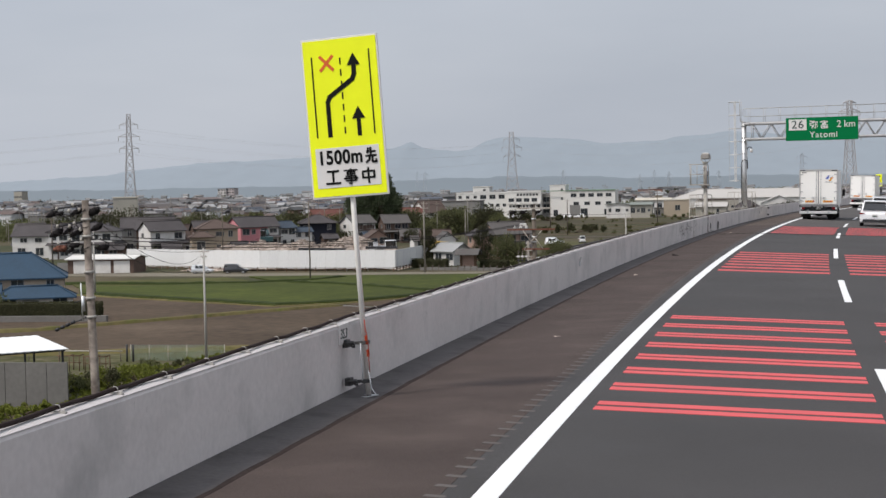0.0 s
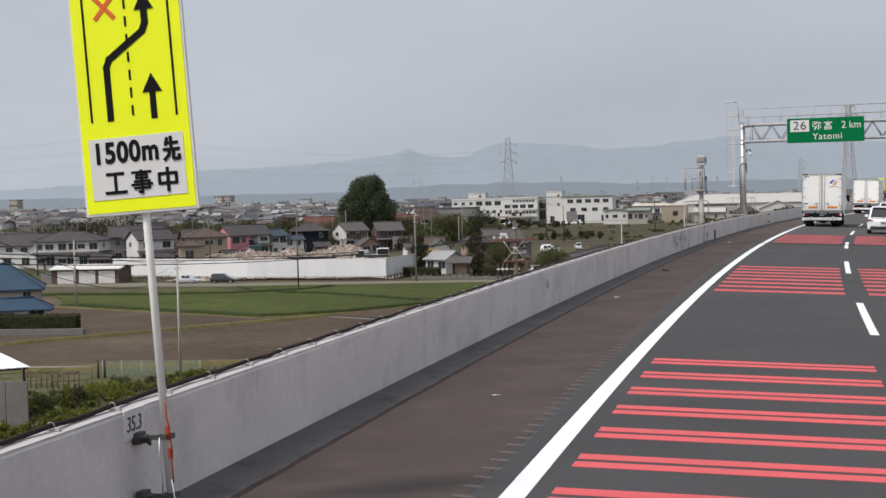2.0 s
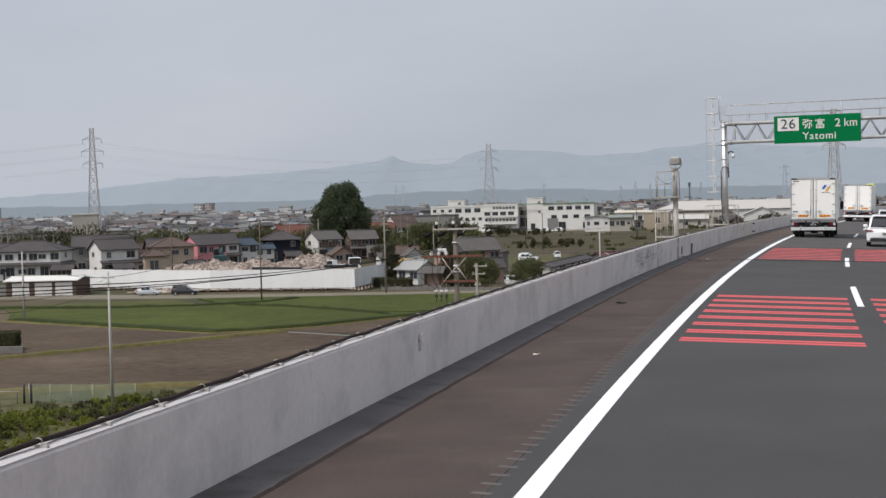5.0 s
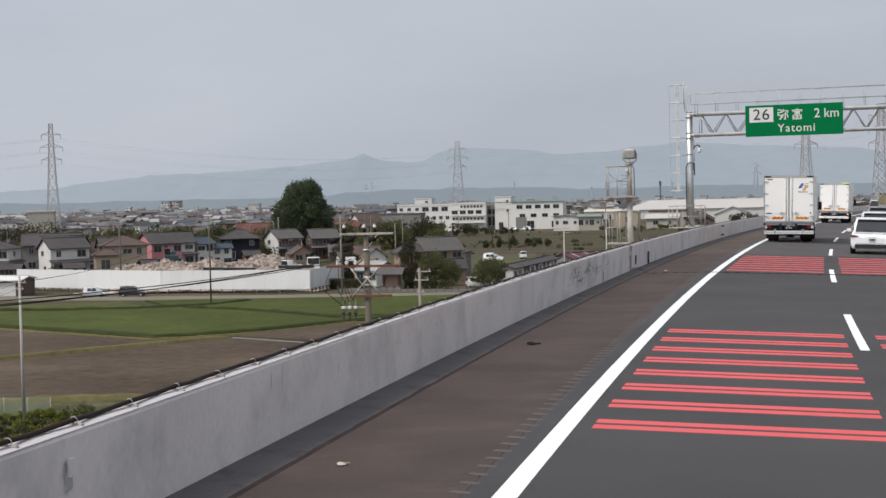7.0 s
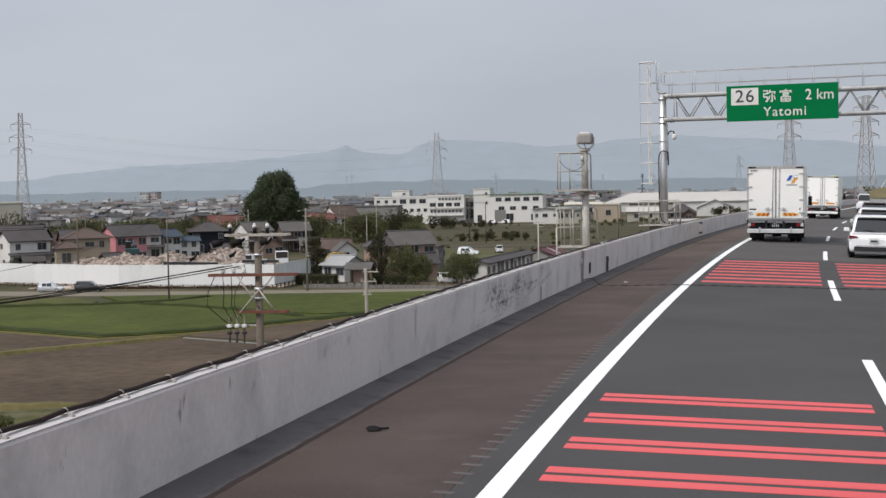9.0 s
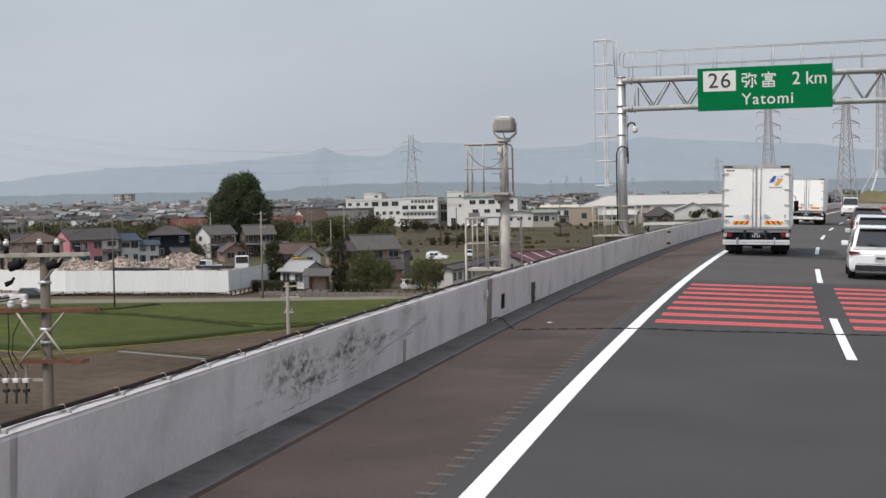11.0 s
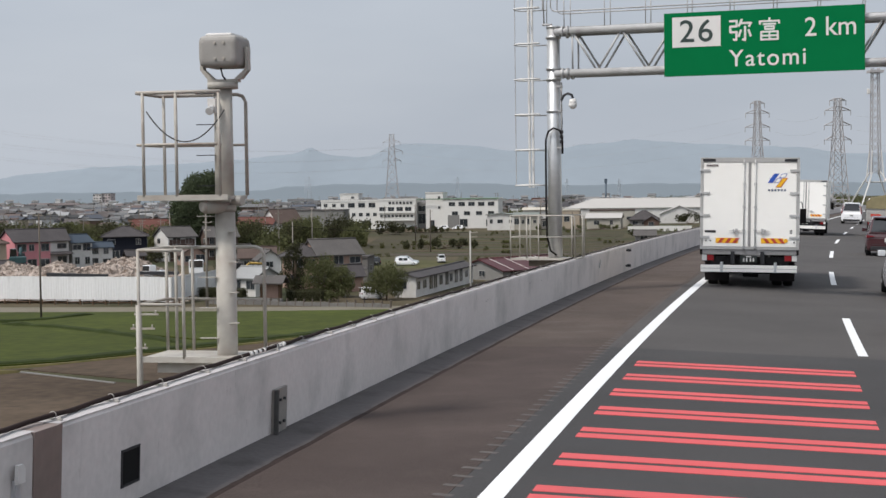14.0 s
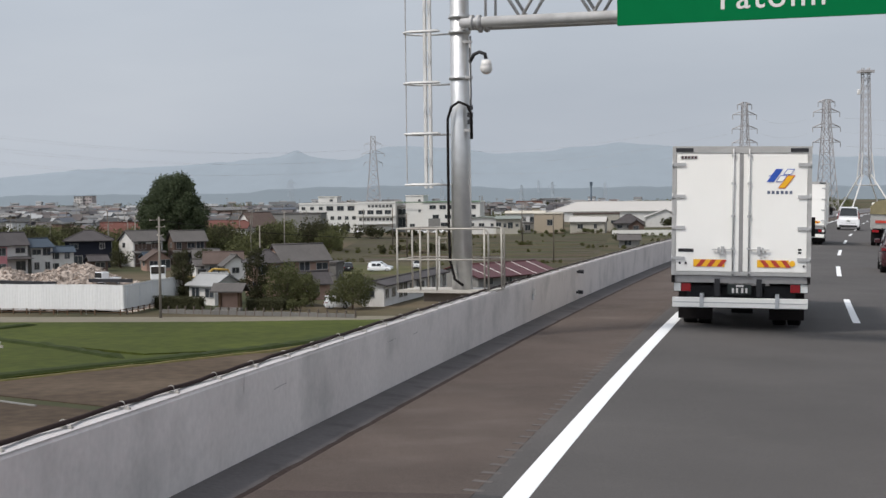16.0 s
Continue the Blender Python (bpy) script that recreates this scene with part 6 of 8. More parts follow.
def car(m, paint, label, kind="hatch", group="cars on the lanes", high_lamps=True):
    """A car with its tail at y=0, nose ahead."""
    L, W, H = {"hatch": (3.9, 1.70, 1.52), "suv": (4.4, 1.80, 1.66), "van": (4.8, 1.80, 1.90), "sedan": (4.4, 1.72, 1.45), "kei": (3.4, 1.48, 1.70)}[kind]
    t = thing("car", m, label, "car", group)
    w = W / 2
    belt = H * 0.58
    tail = 0.25 if kind in ("van", "kei") else 0.55
    bm = bmesh.new()
    loft(bm, [(0.0, w * 0.86, w * 0.94, w * 0.90, 0.30, belt * 0.62, belt * 0.80), (0.10, w * 0.93, w, w * 0.95, 0.22, belt * 0.7, belt), (0.8, w * 0.95, w, w * 0.96, 0.20, belt * 0.7, belt), (L * 0.62, w * 0.95, w, w * 0.96, 0.20, belt * 0.7, belt * 0.98), (L - 0.25, w * 0.92, w * 0.97, w * 0.85, 0.22, belt * 0.55, belt * 0.78), (L, w * 0.75, w * 0.82, w * 0.7, 0.32, belt * 0.5, belt * 0.62)])
    bmesh.ops.bevel(bm, geom=bm.edges[:], offset=0.03, segments=2, affect="EDGES", clamp_overlap=True)
    body = part("body", bm, paint, t)
    bm = bmesh.new()
    loft(bm, [(0.06, w * 0.86, w * 0.90, w * 0.86, belt * 0.97, belt * 1.0, belt * 1.03), (tail * 0.55, w * 0.94, w * 0.84, w * 0.74, belt * 0.97, belt + (H - belt) * 0.6, H * 0.95), (tail + 0.35, w * 0.95, w * 0.83, w * 0.74, belt * 0.97, belt + (H - belt) * 0.6, H), (L * 0.52, w * 0.95, w * 0.83, w * 0.72, belt * 0.97, belt + (H - belt) * 0.6, H * 0.985), (L * 0.74, w * 0.93, w * 0.88, w * 0.84, belt * 0.95, belt * 1.0, belt * 1.02)])
    bmesh.ops.bevel(bm, geom=bm.edges[:], offset=0.02, segments=2, affect="EDGES", clamp_overlap=True)
    cabin = part("cabin", bm, paint, t)
    # windows lie just proud of the cabin
    bm = bmesh.new()
    z0, z1 = belt * 1.06, H * 0.93
    yb = lambda z: 0.06 + (tail * 0.55 - 0.06) * (z - belt * 1.03) / (H * 0.95 - belt * 1.03) - 0.022
    ring = [(-w * 0.80, yb(z0), z0), (w * 0.80, yb(z0), z0), (w * 0.68, yb(z1), z1), (-w * 0.68, yb(z1), z1)]
    a = [bm.verts.new(p) for p in ring]
    b = [bm.verts.new((p[0], p[1] + 0.03, p[2])) for p in ring]
    bm.faces.new(a), bm.faces.new(b[::-1])
    for i in range(4):
        bm.faces.new((a[i], b[i], b[(i + 1) % 4], a[(i + 1) % 4]))
    part("rear_window", bm, M["car_glass"], cabin)
    for sx in (-1, 1):
        for ya, yb2 in ((tail + 0.25, L * 0.36), (L * 0.385, L * 0.56)):
            bm = bmesh.new()
            ring = [(sx * w * 0.945, ya, belt * 1.02), (sx * w * 0.945, yb2 + 0.08, belt * 1.02), (sx * w * 0.80, yb2, H * 0.91), (sx * w * 0.80, ya + 0.05, H * 0.91)]
            a = [bm.verts.new(p) for p in ring]
            b = [bm.verts.new((p[0] - sx * 0.05, p[1], p[2])) for p in ring]
            bm.faces.new(a), bm.faces.new(b[::-1])
            for i in range(4):
                bm.faces.new((a[i], b[i], b[(i + 1) % 4], a[(i + 1) % 4]))
            part("side_window", bm, M["car_glass"], cabin)
        bm = bmesh.new()
        if high_lamps and kind in ("suv", "van"):      # tall lamps up the tailgate's edges
            za, zb = belt * 0.82, H * 0.86
            lean = lambda z: max(0.0, (z - belt) * tail * 0.45 / (H * 0.95 - belt))
            v = [bm.verts.new((sx * a, lean(z) + y, z)) for z, a0, a1 in ((za, 0.88, 0.985), (belt * 1.08, 0.86, 0.96), (zb, 0.76, 0.80)) for a, y in ((a0 * w, -0.012), (a1 * w, 0.02), (a1 * w, 0.14), (a0 * w, 0.14))]
            for k in (0, 4):
                for i in range(4):
                    bm.faces.new((v[k + i], v[k + (i + 1) % 4], v[k + 4 + (i + 1) % 4], v[k + 4 + i]))
            bm.faces.new(v[:4]), bm.faces.new(v[8:])
        else:                                           # slim lamps wrapped round the corner
            zl = belt * 0.84
            add_prism(bm, [(sx * w * 0.64, zl), (sx * w * 1.0, zl - 0.05), (sx * w * 0.995, zl + 0.06), (sx * w * 0.68, zl + 0.035)], -0.02, 0.30)
        part("tail_lamp", bm, M["car_lamp"], body)
        bm = bmesh.new()
        add_box(bm, *sorted((sx * w * 0.96, sx * (w + 0.16))), L * 0.60, L * 0.60 + 0.12, belt * 1.0, belt * 1.16)
        soften(bm, 0.03)
        part("door_mirror", bm, paint, body)
        for y in (0.75, L - 0.8):
            wheel(t, sx * (w - 0.11), y, 0.31, 0.20)
    part("spoiler", boxed(-w * 0.68, w * 0.68, tail * 0.55 - 0.16, tail * 0.55 + 0.1, H * 0.945, H * 0.975, soft=0.012), paint, cabin)
    part("tailgate_seam", boxed(-w * 0.74, w * 0.74, -0.006, 0.06, belt * 0.50, belt * 0.50 + 0.012), M["dark_steel"], body)
    part("rear_wiper", tubed(((0.0, 0.02, z0 + 0.03), (-w * 0.42, 0.03, z0 + 0.08), 0.010), n=5), M["black_rubber"], cabin)
    part("bumper_shade", boxed(-w * 0.8, w * 0.8, -0.012, 0.1, 0.26, 0.42, soft=0.02), M["dark_steel"], body)
    plate = part("number_plate", boxed(-0.165, 0.165, -0.03, -0.005, belt * 0.62, belt * 0.62 + 0.165), M["sign_white"], body)
    part("plate_text", boxed(-0.12, 0.12, -0.034, -0.0305, belt * 0.62 + 0.03, belt * 0.62 + 0.10), M["plate_green"], plate)
    return t


car(at_road(214.0, 1.05), M["car_white"], "white minivan with a dark rear window", "van")
car(at_road(136.5, 3.85), M["car_maroon"], "dark maroon sport utility car", "suv", high_lamps=False)
car(at_road(107.5, 3.62), M["car_white"], "white estate car with tall red tail lamps", "suv")
car(at_road(96.0, 3.22), M["car_white"], "white hatchback with slim red tail lamps", "hatch")

dump = thing("dump_truck", at_road(170.0, 4.1), "flatbed truck with a khaki tarpaulin over its load", "truck")
bed = part("truck_bed", boxed(-1.15, 1.15, 0.0, 5.2, 0.95, 2.0, soft=0.02), M["tarp_body"], dump)
for i in range(5):
    part("bed_rib", boxed(-1.1 + 0.53 * i, -1.04 + 0.53 * i, -0.03, -0.002, 0.98, 1.98), M["tarp_body"], bed)
part("chevron_board", boxed(-0.9, -0.3, -0.045, -0.032, 1.25, 1.40), M["marker_red"], bed)
part("chevron_board", boxed(0.3, 0.9, -0.045, -0.032, 1.25, 1.40), M["marker_red"], bed)
bm = bmesh.new()
rows = []
for i in range(13):
    y = -0.06 + 5.3 * i / 12
    rows.append([bm.verts.new((x, y, z + 0.06 * noise.noise(Vector((x * 2, y * 2, z))))) for x, z in ((-1.19, 1.75), (-1.17, 2.1), (-0.9, 2.38), (0, 2.58), (0.9, 2.38), (1.17, 2.1), (1.19, 1.75))])
for a, b in zip(rows, rows[1:]):
    for i in range(6):
        bm.faces.new((a[i], a[i + 1], b[i + 1], b[i]))
bm.faces.new(rows[0]), bm.faces.new(rows[-1][::-1])
part("tarpaulin", bm, M["tarp"], dump)
part("chassis", boxed(-0.45, 0.45, 0.1, 6.5, 0.55, 0.95), M["dark_steel"], dump)
for sx in (-1, 1):
    part("tail_lamp", boxed(*sorted((sx * 0.7, sx * 1.05)), -0.02, 0.06, 0.75, 0.88), M["lamp_red"], dump)
    for x in (0.95, 0.66):
        wheel(dump, sx * x, 1.2, 0.45, 0.25)
    wheel(dump, sx * 0.95, 5.9, 0.45, 0.25)
part("mud_flap", boxed(-1.1, 1.1, 0.35, 0.38, 0.25, 0.9), M["black_rubber"], dump)
bm = boxed(-1.1, 1.1, 5.3, 7.0, 0.7, 2.35, soft=0.08)
part("cab", bm, M["truck_white"], dump)

# ---- building site behind the paddies ----
SITE = [(-119, 288), (-88, 274.5), (-62.0, 270.5), (-60.5, 291)]
hoard = thing("site_hoarding", Matrix.Identity(4), "tall white sheet hoarding round a demolition site", "hoarding")
bm = bmesh.new()
PANEL_W = 2.0
xs = [0.1 * i for i in range(21)]
prof = [(x - 1.0, 0.022 if (i // 2) % 2 else 0.0) for i, x in enumerate(xs)]
lo = [bm.verts.new((x, y, 0.0)) for x, y in prof]
hi = [bm.verts.new((x, y, 3.25)) for x, y in prof]
lo2 = [bm.verts.new((x, y + 0.03, 0.0)) for x, y in prof]
hi2 = [bm.verts.new((x, y + 0.03, 3.25)) for x, y in prof]
for i in range(20):
    bm.faces.new((lo[i], lo[i + 1], hi[i + 1], hi[i])), bm.faces.new((hi2[i], hi2[i + 1], lo2[i + 1], lo2[i])), bm.faces.new((hi[i], hi[i + 1], hi2[i + 1], hi2[i]))
panel_mesh = mesh_of("panel", bm, M["hoarding"])
rnd = random.Random(5)
for (xa, ya), (xb, yb) in zip(SITE, SITE[1:]):
    a, b = Vector((xa, ya, GROUND)), Vector((xb, yb, GROUND))
    n = int((b - a).length / 1.985) + 1
    d = (b - a).normalized()
    for i in range(n):
        p = a + (b - a) * (i + 0.5) / n
        ob = new("panel", panel_mesh)
        ob.parent = hoard
        ob.matrix_basis = Matrix.Translation(p + Vector((0, 0, 0.45 + rnd.uniform(-0.03, 0.03)))) @ pose(0, 0, 0, 0, rnd.uniform(-0.3, 0.3), math.degrees(math.atan2(d.y, d.x)))
for (xa, ya), (xb, yb) in zip(SITE, SITE[1:]):
    a, b = Vector((xa, ya, GROUND)), Vector((xb, yb, GROUND))
    d = (b - a).normalized()
    bm = bmesh.new()
    for i in range(int((b - a).length / 4)):
        p = a + d * (i * 4 + 1)
        add_tube(bm, p + Vector((0, 0.15, -0.2)), p + Vector((0, 0.15, 3.3)), 0.05, n=6)
    add_tube(bm, a + Vector((0, 0.1, 3.45)), b + Vector((0, 0.1, 3.45)), 0.04, n=6)
    part("support", bm, M["galv"], hoard)
bm = bmesh.new()
for (xa, ya), (xb, yb) in zip(SITE, SITE[1:]):
    a, b = Vector((xa, ya - 1.4, GROUND)), Vector((xb, yb - 1.4, GROUND))
    d = (b - a).normalized()
    for i in range(int((b - a).length / 1.9)):
        p = a + d * i * 1.9
        add_box(bm, p.x - 0.07, p.x + 0.07, p.y - 0.07, p.y + 0.07, GROUND - 0.2, GROUND + 0.75)
    for z in (0.35, 0.65):
        add_tube(bm, a + Vector((0, 0, z)), b + Vector((0, 0, z)), 0.045, n=6)
tagged(part("roadside_rail", bm, M["wood_brown"]), "low brown post-and-rail fence below the hoarding", "fence")
for i, (xa, ya, l) in enumerate(((-84.0, 272.6, 0.9), (-76.0, 272.0, 9.0), (-66.0, 276.0, 6.0))):
    if l > 1:
        tagged(part("steel_beam", boxed(-l / 2, l / 2, -0.25, 0.25, 0, 0.45, m=pose(xa, ya + 1.2, GROUND + 3.62, 0, 2 - i, -8)), M["dark_steel"]), "dark steel beam lying along the hoarding top", "beam", "site beams")

# rubble heap
bm = bmesh.new()
N1, N2 = 54, 26


def heap(x, y):
    h = 0.0
    for cx, cy, w, d, k in ((-83, 284, 7.5, 7, 4.9), (-73, 285, 7.5, 7, 5.6), (-78, 288, 9, 7, 4.4), (-92, 289, 9, 7, 4.6), (-99, 290, 7, 6, 4.0), (-67, 287, 5, 6, 3.2), (-66.5, 285, 5, 8, 2.9)):
        h = max(h, k * math.exp(-((x - cx) / w) ** 2 - ((y - cy) / d) ** 2))
    return (h + 0.5 * noise.fractal(Vector((x * 0.5, y * 0.5, 0)), 0.8, 2, 4)) * min(1.0, max(0.0, (-61.6 - x) / 2.0))


grid = [[bm.verts.new((-104 + 44 * i / N1, 274 + 26 * j / N2, GROUND - 0.1 + heap(-104 + 44 * i / N1, 274 + 26 * j / N2))) for j in range(N2 + 1)] for i in range(N1 + 1)]
for i in range(N1):
    for j in range(N2):
        bm.faces.new((grid[i][j], grid[i + 1][j], grid[i + 1][j + 1], grid[i][j + 1]))
tagged(part("rubble_mound", bm, M["rubble"]), "large heap of pale demolition rubble", "rubble")
bm = bmesh.new()
rnd = random.Random(9)
for _ in range(9500):
    x, y = rnd.uniform(-102, -61), rnd.uniform(274, 292)
    h = heap(x, y)
    if h < 0.8:
        continue
    k = rnd.uniform(0.06, 0.19) * (1.9 if rnd.random() < 0.08 else 1)
    m = pose(x, y, GROUND + h - 0.05, rnd.uniform(0, 180), rnd.uniform(0, 180), rnd.uniform(0, 180))
    add_box(bm, -k, k, -k * rnd.uniform(0.3, 0.9), k * rnd.uniform(0.3, 0.9), -k * 0.4, k * rnd.uniform(0.2, 0.6), m)
tagged(part("rubble_chunks", bm, M["rubble"]), "broken concrete and timber pieces on the heap", "rubble", kind="stuff")


def excavator(m, paint, label):
    e = thing("excavator", m, label, "excavator")
    for sx in (-1, 1):
        bm = boxed(*sorted((sx * 0.75, sx * 1.25)), -1.6, 1.6, 0, 0.75, soft=0.2)
        part("track", bm, M["dark_steel"], e)
    bm = boxed(-1.2, 1.2, -1.7, 1.1, 0.85, 1.75, soft=0.1)
    part("house_body", bm, paint, e)
    part("cab", boxed(-1.15, -0.2, 0.1, 1.4, 1.6, 2.9, soft=0.08), M["car_glass"], e)
    bm = bmesh.new()
    add_tube(bm, (0.3, 0.9, 1.5), (0.3, 2.4, 2.9), 0.24, 0.2, 8), add_tube(bm, (0.3, 2.4, 2.9), (0.3, 4.8, 2.7), 0.2, 0.18, 8)
    part("boom", bm, paint, e)
    bm = bmesh.new()
    add_tube(bm, (0.3, 4.7, 2.8), (0.3, 5.1, 1.9), 0.17, 0.13, 8)
    part("arm", bm, paint, e)
    bm = bmesh.new()
    add_prism(bm, [(4.6, 1.2), (5.4, 1.0), (5.6, 1.7), (5.0, 2.1), (4.7, 1.9)], -0.2, 0.8, axis="x")
    part("bucket", bm, M["dark_steel"], e)


excavator(pose(-92.0, 291.5, GROUND + heap(-92.0, 291.5) - 0.4, 0, 0, 20), material("teal_machine", (0.018, 0.05, 0.052), 0.5, vary=0.2, grain=4), "dark teal excavator on the rubble")
excavator(pose(-67.4, 322, GROUND + 0.0, 0, 0, -72), material("yellow_machine", (0.30, 0.19, 0.035), 0.5, vary=0.15, grain=4), "yellow excavator parked behind the site")


sheet = thing("tarpaulin_heap", pose(-101.4, 286, GROUND + heap(-101.4, 286) - 0.1), "crumpled green sheeting thrown over rubble", "tarpaulin")
bm = bmesh.new()
grid = [[bm.verts.new((-2.3 + 4.6 * i / 16, -1.2 + 2.4 * j / 10, max(0.0, (1.0 - ((i - 8) / 8) ** 2) * (1.0 - ((j - 5) / 5) ** 2)) * 1.5 * (0.75 + 0.6 * noise.noise(Vector((i * 0.5, j * 0.6, 4)))))) for j in range(11)] for i in range(17)]
for i in range(16):
    for j in range(10):
        bm.faces.new((grid[i][j], grid[i + 1][j], grid[i + 1][j + 1], grid[i][j + 1]))
part("sheet", bm, material("green_sheeting", (0.06, 0.16, 0.12), 0.6, vary=0.25, grain=2, blotch=0.8), sheet)


def kei_truck(m, label):
    t = thing("small_truck", m, label, "truck", "site trucks")
    part("cab", boxed(-0.74, 0.74, 2.1, 3.3, 0.35, 1.75, soft=0.1), M["car_white"], t)
    part("windscreen", boxed(-0.66, 0.66, 3.302, 3.325, 0.98, 1.66), M["car_glass"], t)
    bm = boxed(-0.70, 0.70, 0.0, 2.05, 0.6, 0.95, soft=0.02)
    part("bed", bm, M["car_white"], t)
    for sx in (-1, 1):
        for y in (0.5, 2.8):
            wheel(t, sx * 0.62, y, 0.27, 0.15)


kei_truck(pose(-67.2, 283.5, GROUND + heap(-67.2, 283.5) + 0.05, 0, 0, 150), "small white truck beside the rubble")
kei_truck(pose(-78.7, 338, GROUND, 0, 0, 196) @ Matrix.Scale(1.7, 4), "white lorry parked behind the demolition site")

# parked cars
car(pose(-98.6, 268.0, GROUND + 0.06, 0, 0, -86), M["car_silver"], "silver estate car parked by the hoarding", "hatch", "parked cars", False)
car(pose(-92.4, 267.6, GROUND + 0.06, 0, 0, -86), M["car_black"], "black off-road car parked by the hoarding", "suv", "parked cars", False)
car(pose(-48.6, 371, GROUND, 0, 0, -80), M["car_silver"], "pale grey car parked on the open lot", "suv", "parked cars", False)
car(pose(-48.2, 366.5, GROUND, 0, 0, -84), M["car_white"], "white car parked on the open lot", "suv", "parked cars", False)
car(pose(-51.6, 366, GROUND, 0, 0, 20), M["car_black"], "black car parked near the field", "suv", "parked cars", False)
car(pose(-40.2, 374.5, GROUND, 0, 0, 12), M["car_white"], "small white car parked on grass", "kei", "parked cars", False)
car(pose(-38.4, 279, GROUND, 0, 0, -70), M["car_white"], "white car half hidden behind a bush", "kei", "parked cars", False)
car(pose(-34.6, 284.5, GROUND, 0, 0, -60), M["car_silver"], "silver car parked in the yard", "hatch", "parked cars", False)

# gate and garden wall
gate = thing("garden_gate", pose(-50.2, 277, GROUND, 0, 0, -6), "small roofed timber gate with steps", "gate")
for sx in (-1, 1):
    part("gate_post", boxed(sx * 1.3 - 0.15, sx * 1.3 + 0.15, -0.4, 0.4, 0, 2.6), M["wood_brown"], gate)
part("door", boxed(-1.1, 1.1, -0.05, 0.05, 0.3, 2.3), WALLS["tan"], gate)
bm = bmesh.new()
add_prism(bm, [(-1.4, 2.5), (0, 3.5), (1.4, 2.5), (1.4, 2.35), (0, 3.3), (-1.4, 2.35)], -2.2, 2.2, axis="x")
part("roof", bm, ROOFS["grey"], gate)
for i in range(3):
    part("step", boxed(-1.8, 1.8, -1.6 + 0.45 * i, -1.15 + 0.45 * i, -0.1, 0.13 + 0.13 * i), WALLS["block"], gate)
wall = thing("garden_wall", pose(-58, 272.6, GROUND, 0, 0, -17), "low stone garden wall with upright posts", "wall")
for i in range(22):
    part("wall_block", boxed(1.25 * i, 1.25 * i + 1.21, -0.12, 0.12, -0.2, 0.50 + 0.04 * (i % 3)), WALLS["block"], wall)
for i in range(23):
    part("wall_post", boxed(1.25 * i - 0.08, 1.25 * i + 0.04, -0.15, 0.15, -0.2, 0.95), M["pole_dark"], wall)

# trees and hedges round the houses
tree(-49.0, 286, 7.6, 4.0, 1.0, 4200, 11, "dense dark conifer beside the timber gate", "leaf_dark", 0.26)
tree(-60.0, 289, 7.4, 3.4, 1.0, 4000, 12, "dense dark conifer behind the hoarding corner", "leaf_dark", 0.26)
tree(-44.6, 284, 5.2, 5.6, 1.2, 5000, 13, "round olive green garden tree", "leaf", 0.26)
tree(-41.8, 283, 4.2, 4.0, 1.2, 3400, 14, "round green garden tree", "leaf", 0.26)
tree(-34.6, 278, 4.6, 5.2, 1.2, 4600, 15, "bushy green tree hiding parked cars", "leaf", 0.26)
bush(-41.0, 276, 4.0, 1.6, 700, 18, "low green shrub behind the garden wall", "leaf", 0.3)
bush(-127, 322, 5, 2.6, 800, 19, "dark garden shrub between houses", "leaf_dark", 0.35)
bush(-100.5, 383, 4, 3.6, 800, 20, "dark shrub beside a navy house", "leaf_dark", 0.4)
bush(-84, 384, 3.0, 3.8, 700, 22, "dark upright shrub among the houses", "leaf_dark", 0.4)
bush(-127.5, 266, 7, 2.6, 900, 24, "green shrubs in front of the garage", "leaf_light", 0.35)


def clipped_hedge(x, y, w, d, h, turn, label, seed, leaves=2600):
    """A hedge trimmed to a block: a dense core with leaves all over its faces."""
    t = thing("hedge", pose(x, y, GROUND, 0, 0, turn), label, "hedge")
    part("core", boxed(-w / 2 + 0.12, w / 2 - 0.12, -d / 2 + 0.12, d / 2 - 0.12, -0.1, h - 0.14, soft=0.12), M["leaf_dark"], t)
    rnd = random.Random(seed)
    verts, faces = [], []
    for _ in range(leaves):
        p = Vector((rnd.uniform(-w / 2, w / 2), rnd.uniform(-d / 2, d / 2), rnd.uniform(0, h)))
        side = rnd.random()
        if side < 0.35:
            p.z = h + rnd.gauss(0, 0.04)
        elif side < 0.9:
            p.y = -d / 2 + rnd.gauss(0, 0.04)
        else:
            p.x = w / 2 + rnd.gauss(0, 0.04)
        q = Euler((rnd.uniform(0, 6.3), rnd.uniform(0, 6.3), rnd.uniform(0, 6.3))).to_matrix()
        k, b = rnd.uniform(0.12, 0.26), len(verts)
        verts += [p + q @ Vector(v) * k for v in ((-0.5, 0, 0), (0, -0.3, 0.05), (0.5, 0, 0), (0, 0.3, 0.08))]
        faces.append((b, b + 1, b + 2, b + 3))
    me = bpy.data.meshes.new("foliage")
    me.from_pydata([tuple(v) for v in verts], [], faces)
    me.materials.append(M["leaf_dark"])
    new("foliage", me).parent = t


clipped_hedge(-89.5, 178.4, 24, 1.5, 2.1, 3, "long dark clipped hedge before a blue-roofed house", 25, 5200)
tagged(part("hedge_wall", boxed(-14, 13, -0.25, 0.25, -0.2, 0.75, m=pose(-88.2, 175.0, GROUND, 0, 0, 2)), WALLS["block"]), "low stone wall under a hedge", "wall")
bush(-92.5, 180.6, 3.4, 3.4, 700, 26, "rounded green garden shrub by a house", "leaf", 0.3)
clipped_hedge(-57.6, 279.4, 7.2, 1.4, 1.6, -17, "clipped dark hedge by the lane", 16, 1500)
clipped_hedge(-45.6, 277.6, 5.4, 1.4, 1.4, -10, "clipped dark hedge beside the gate", 17, 1200)
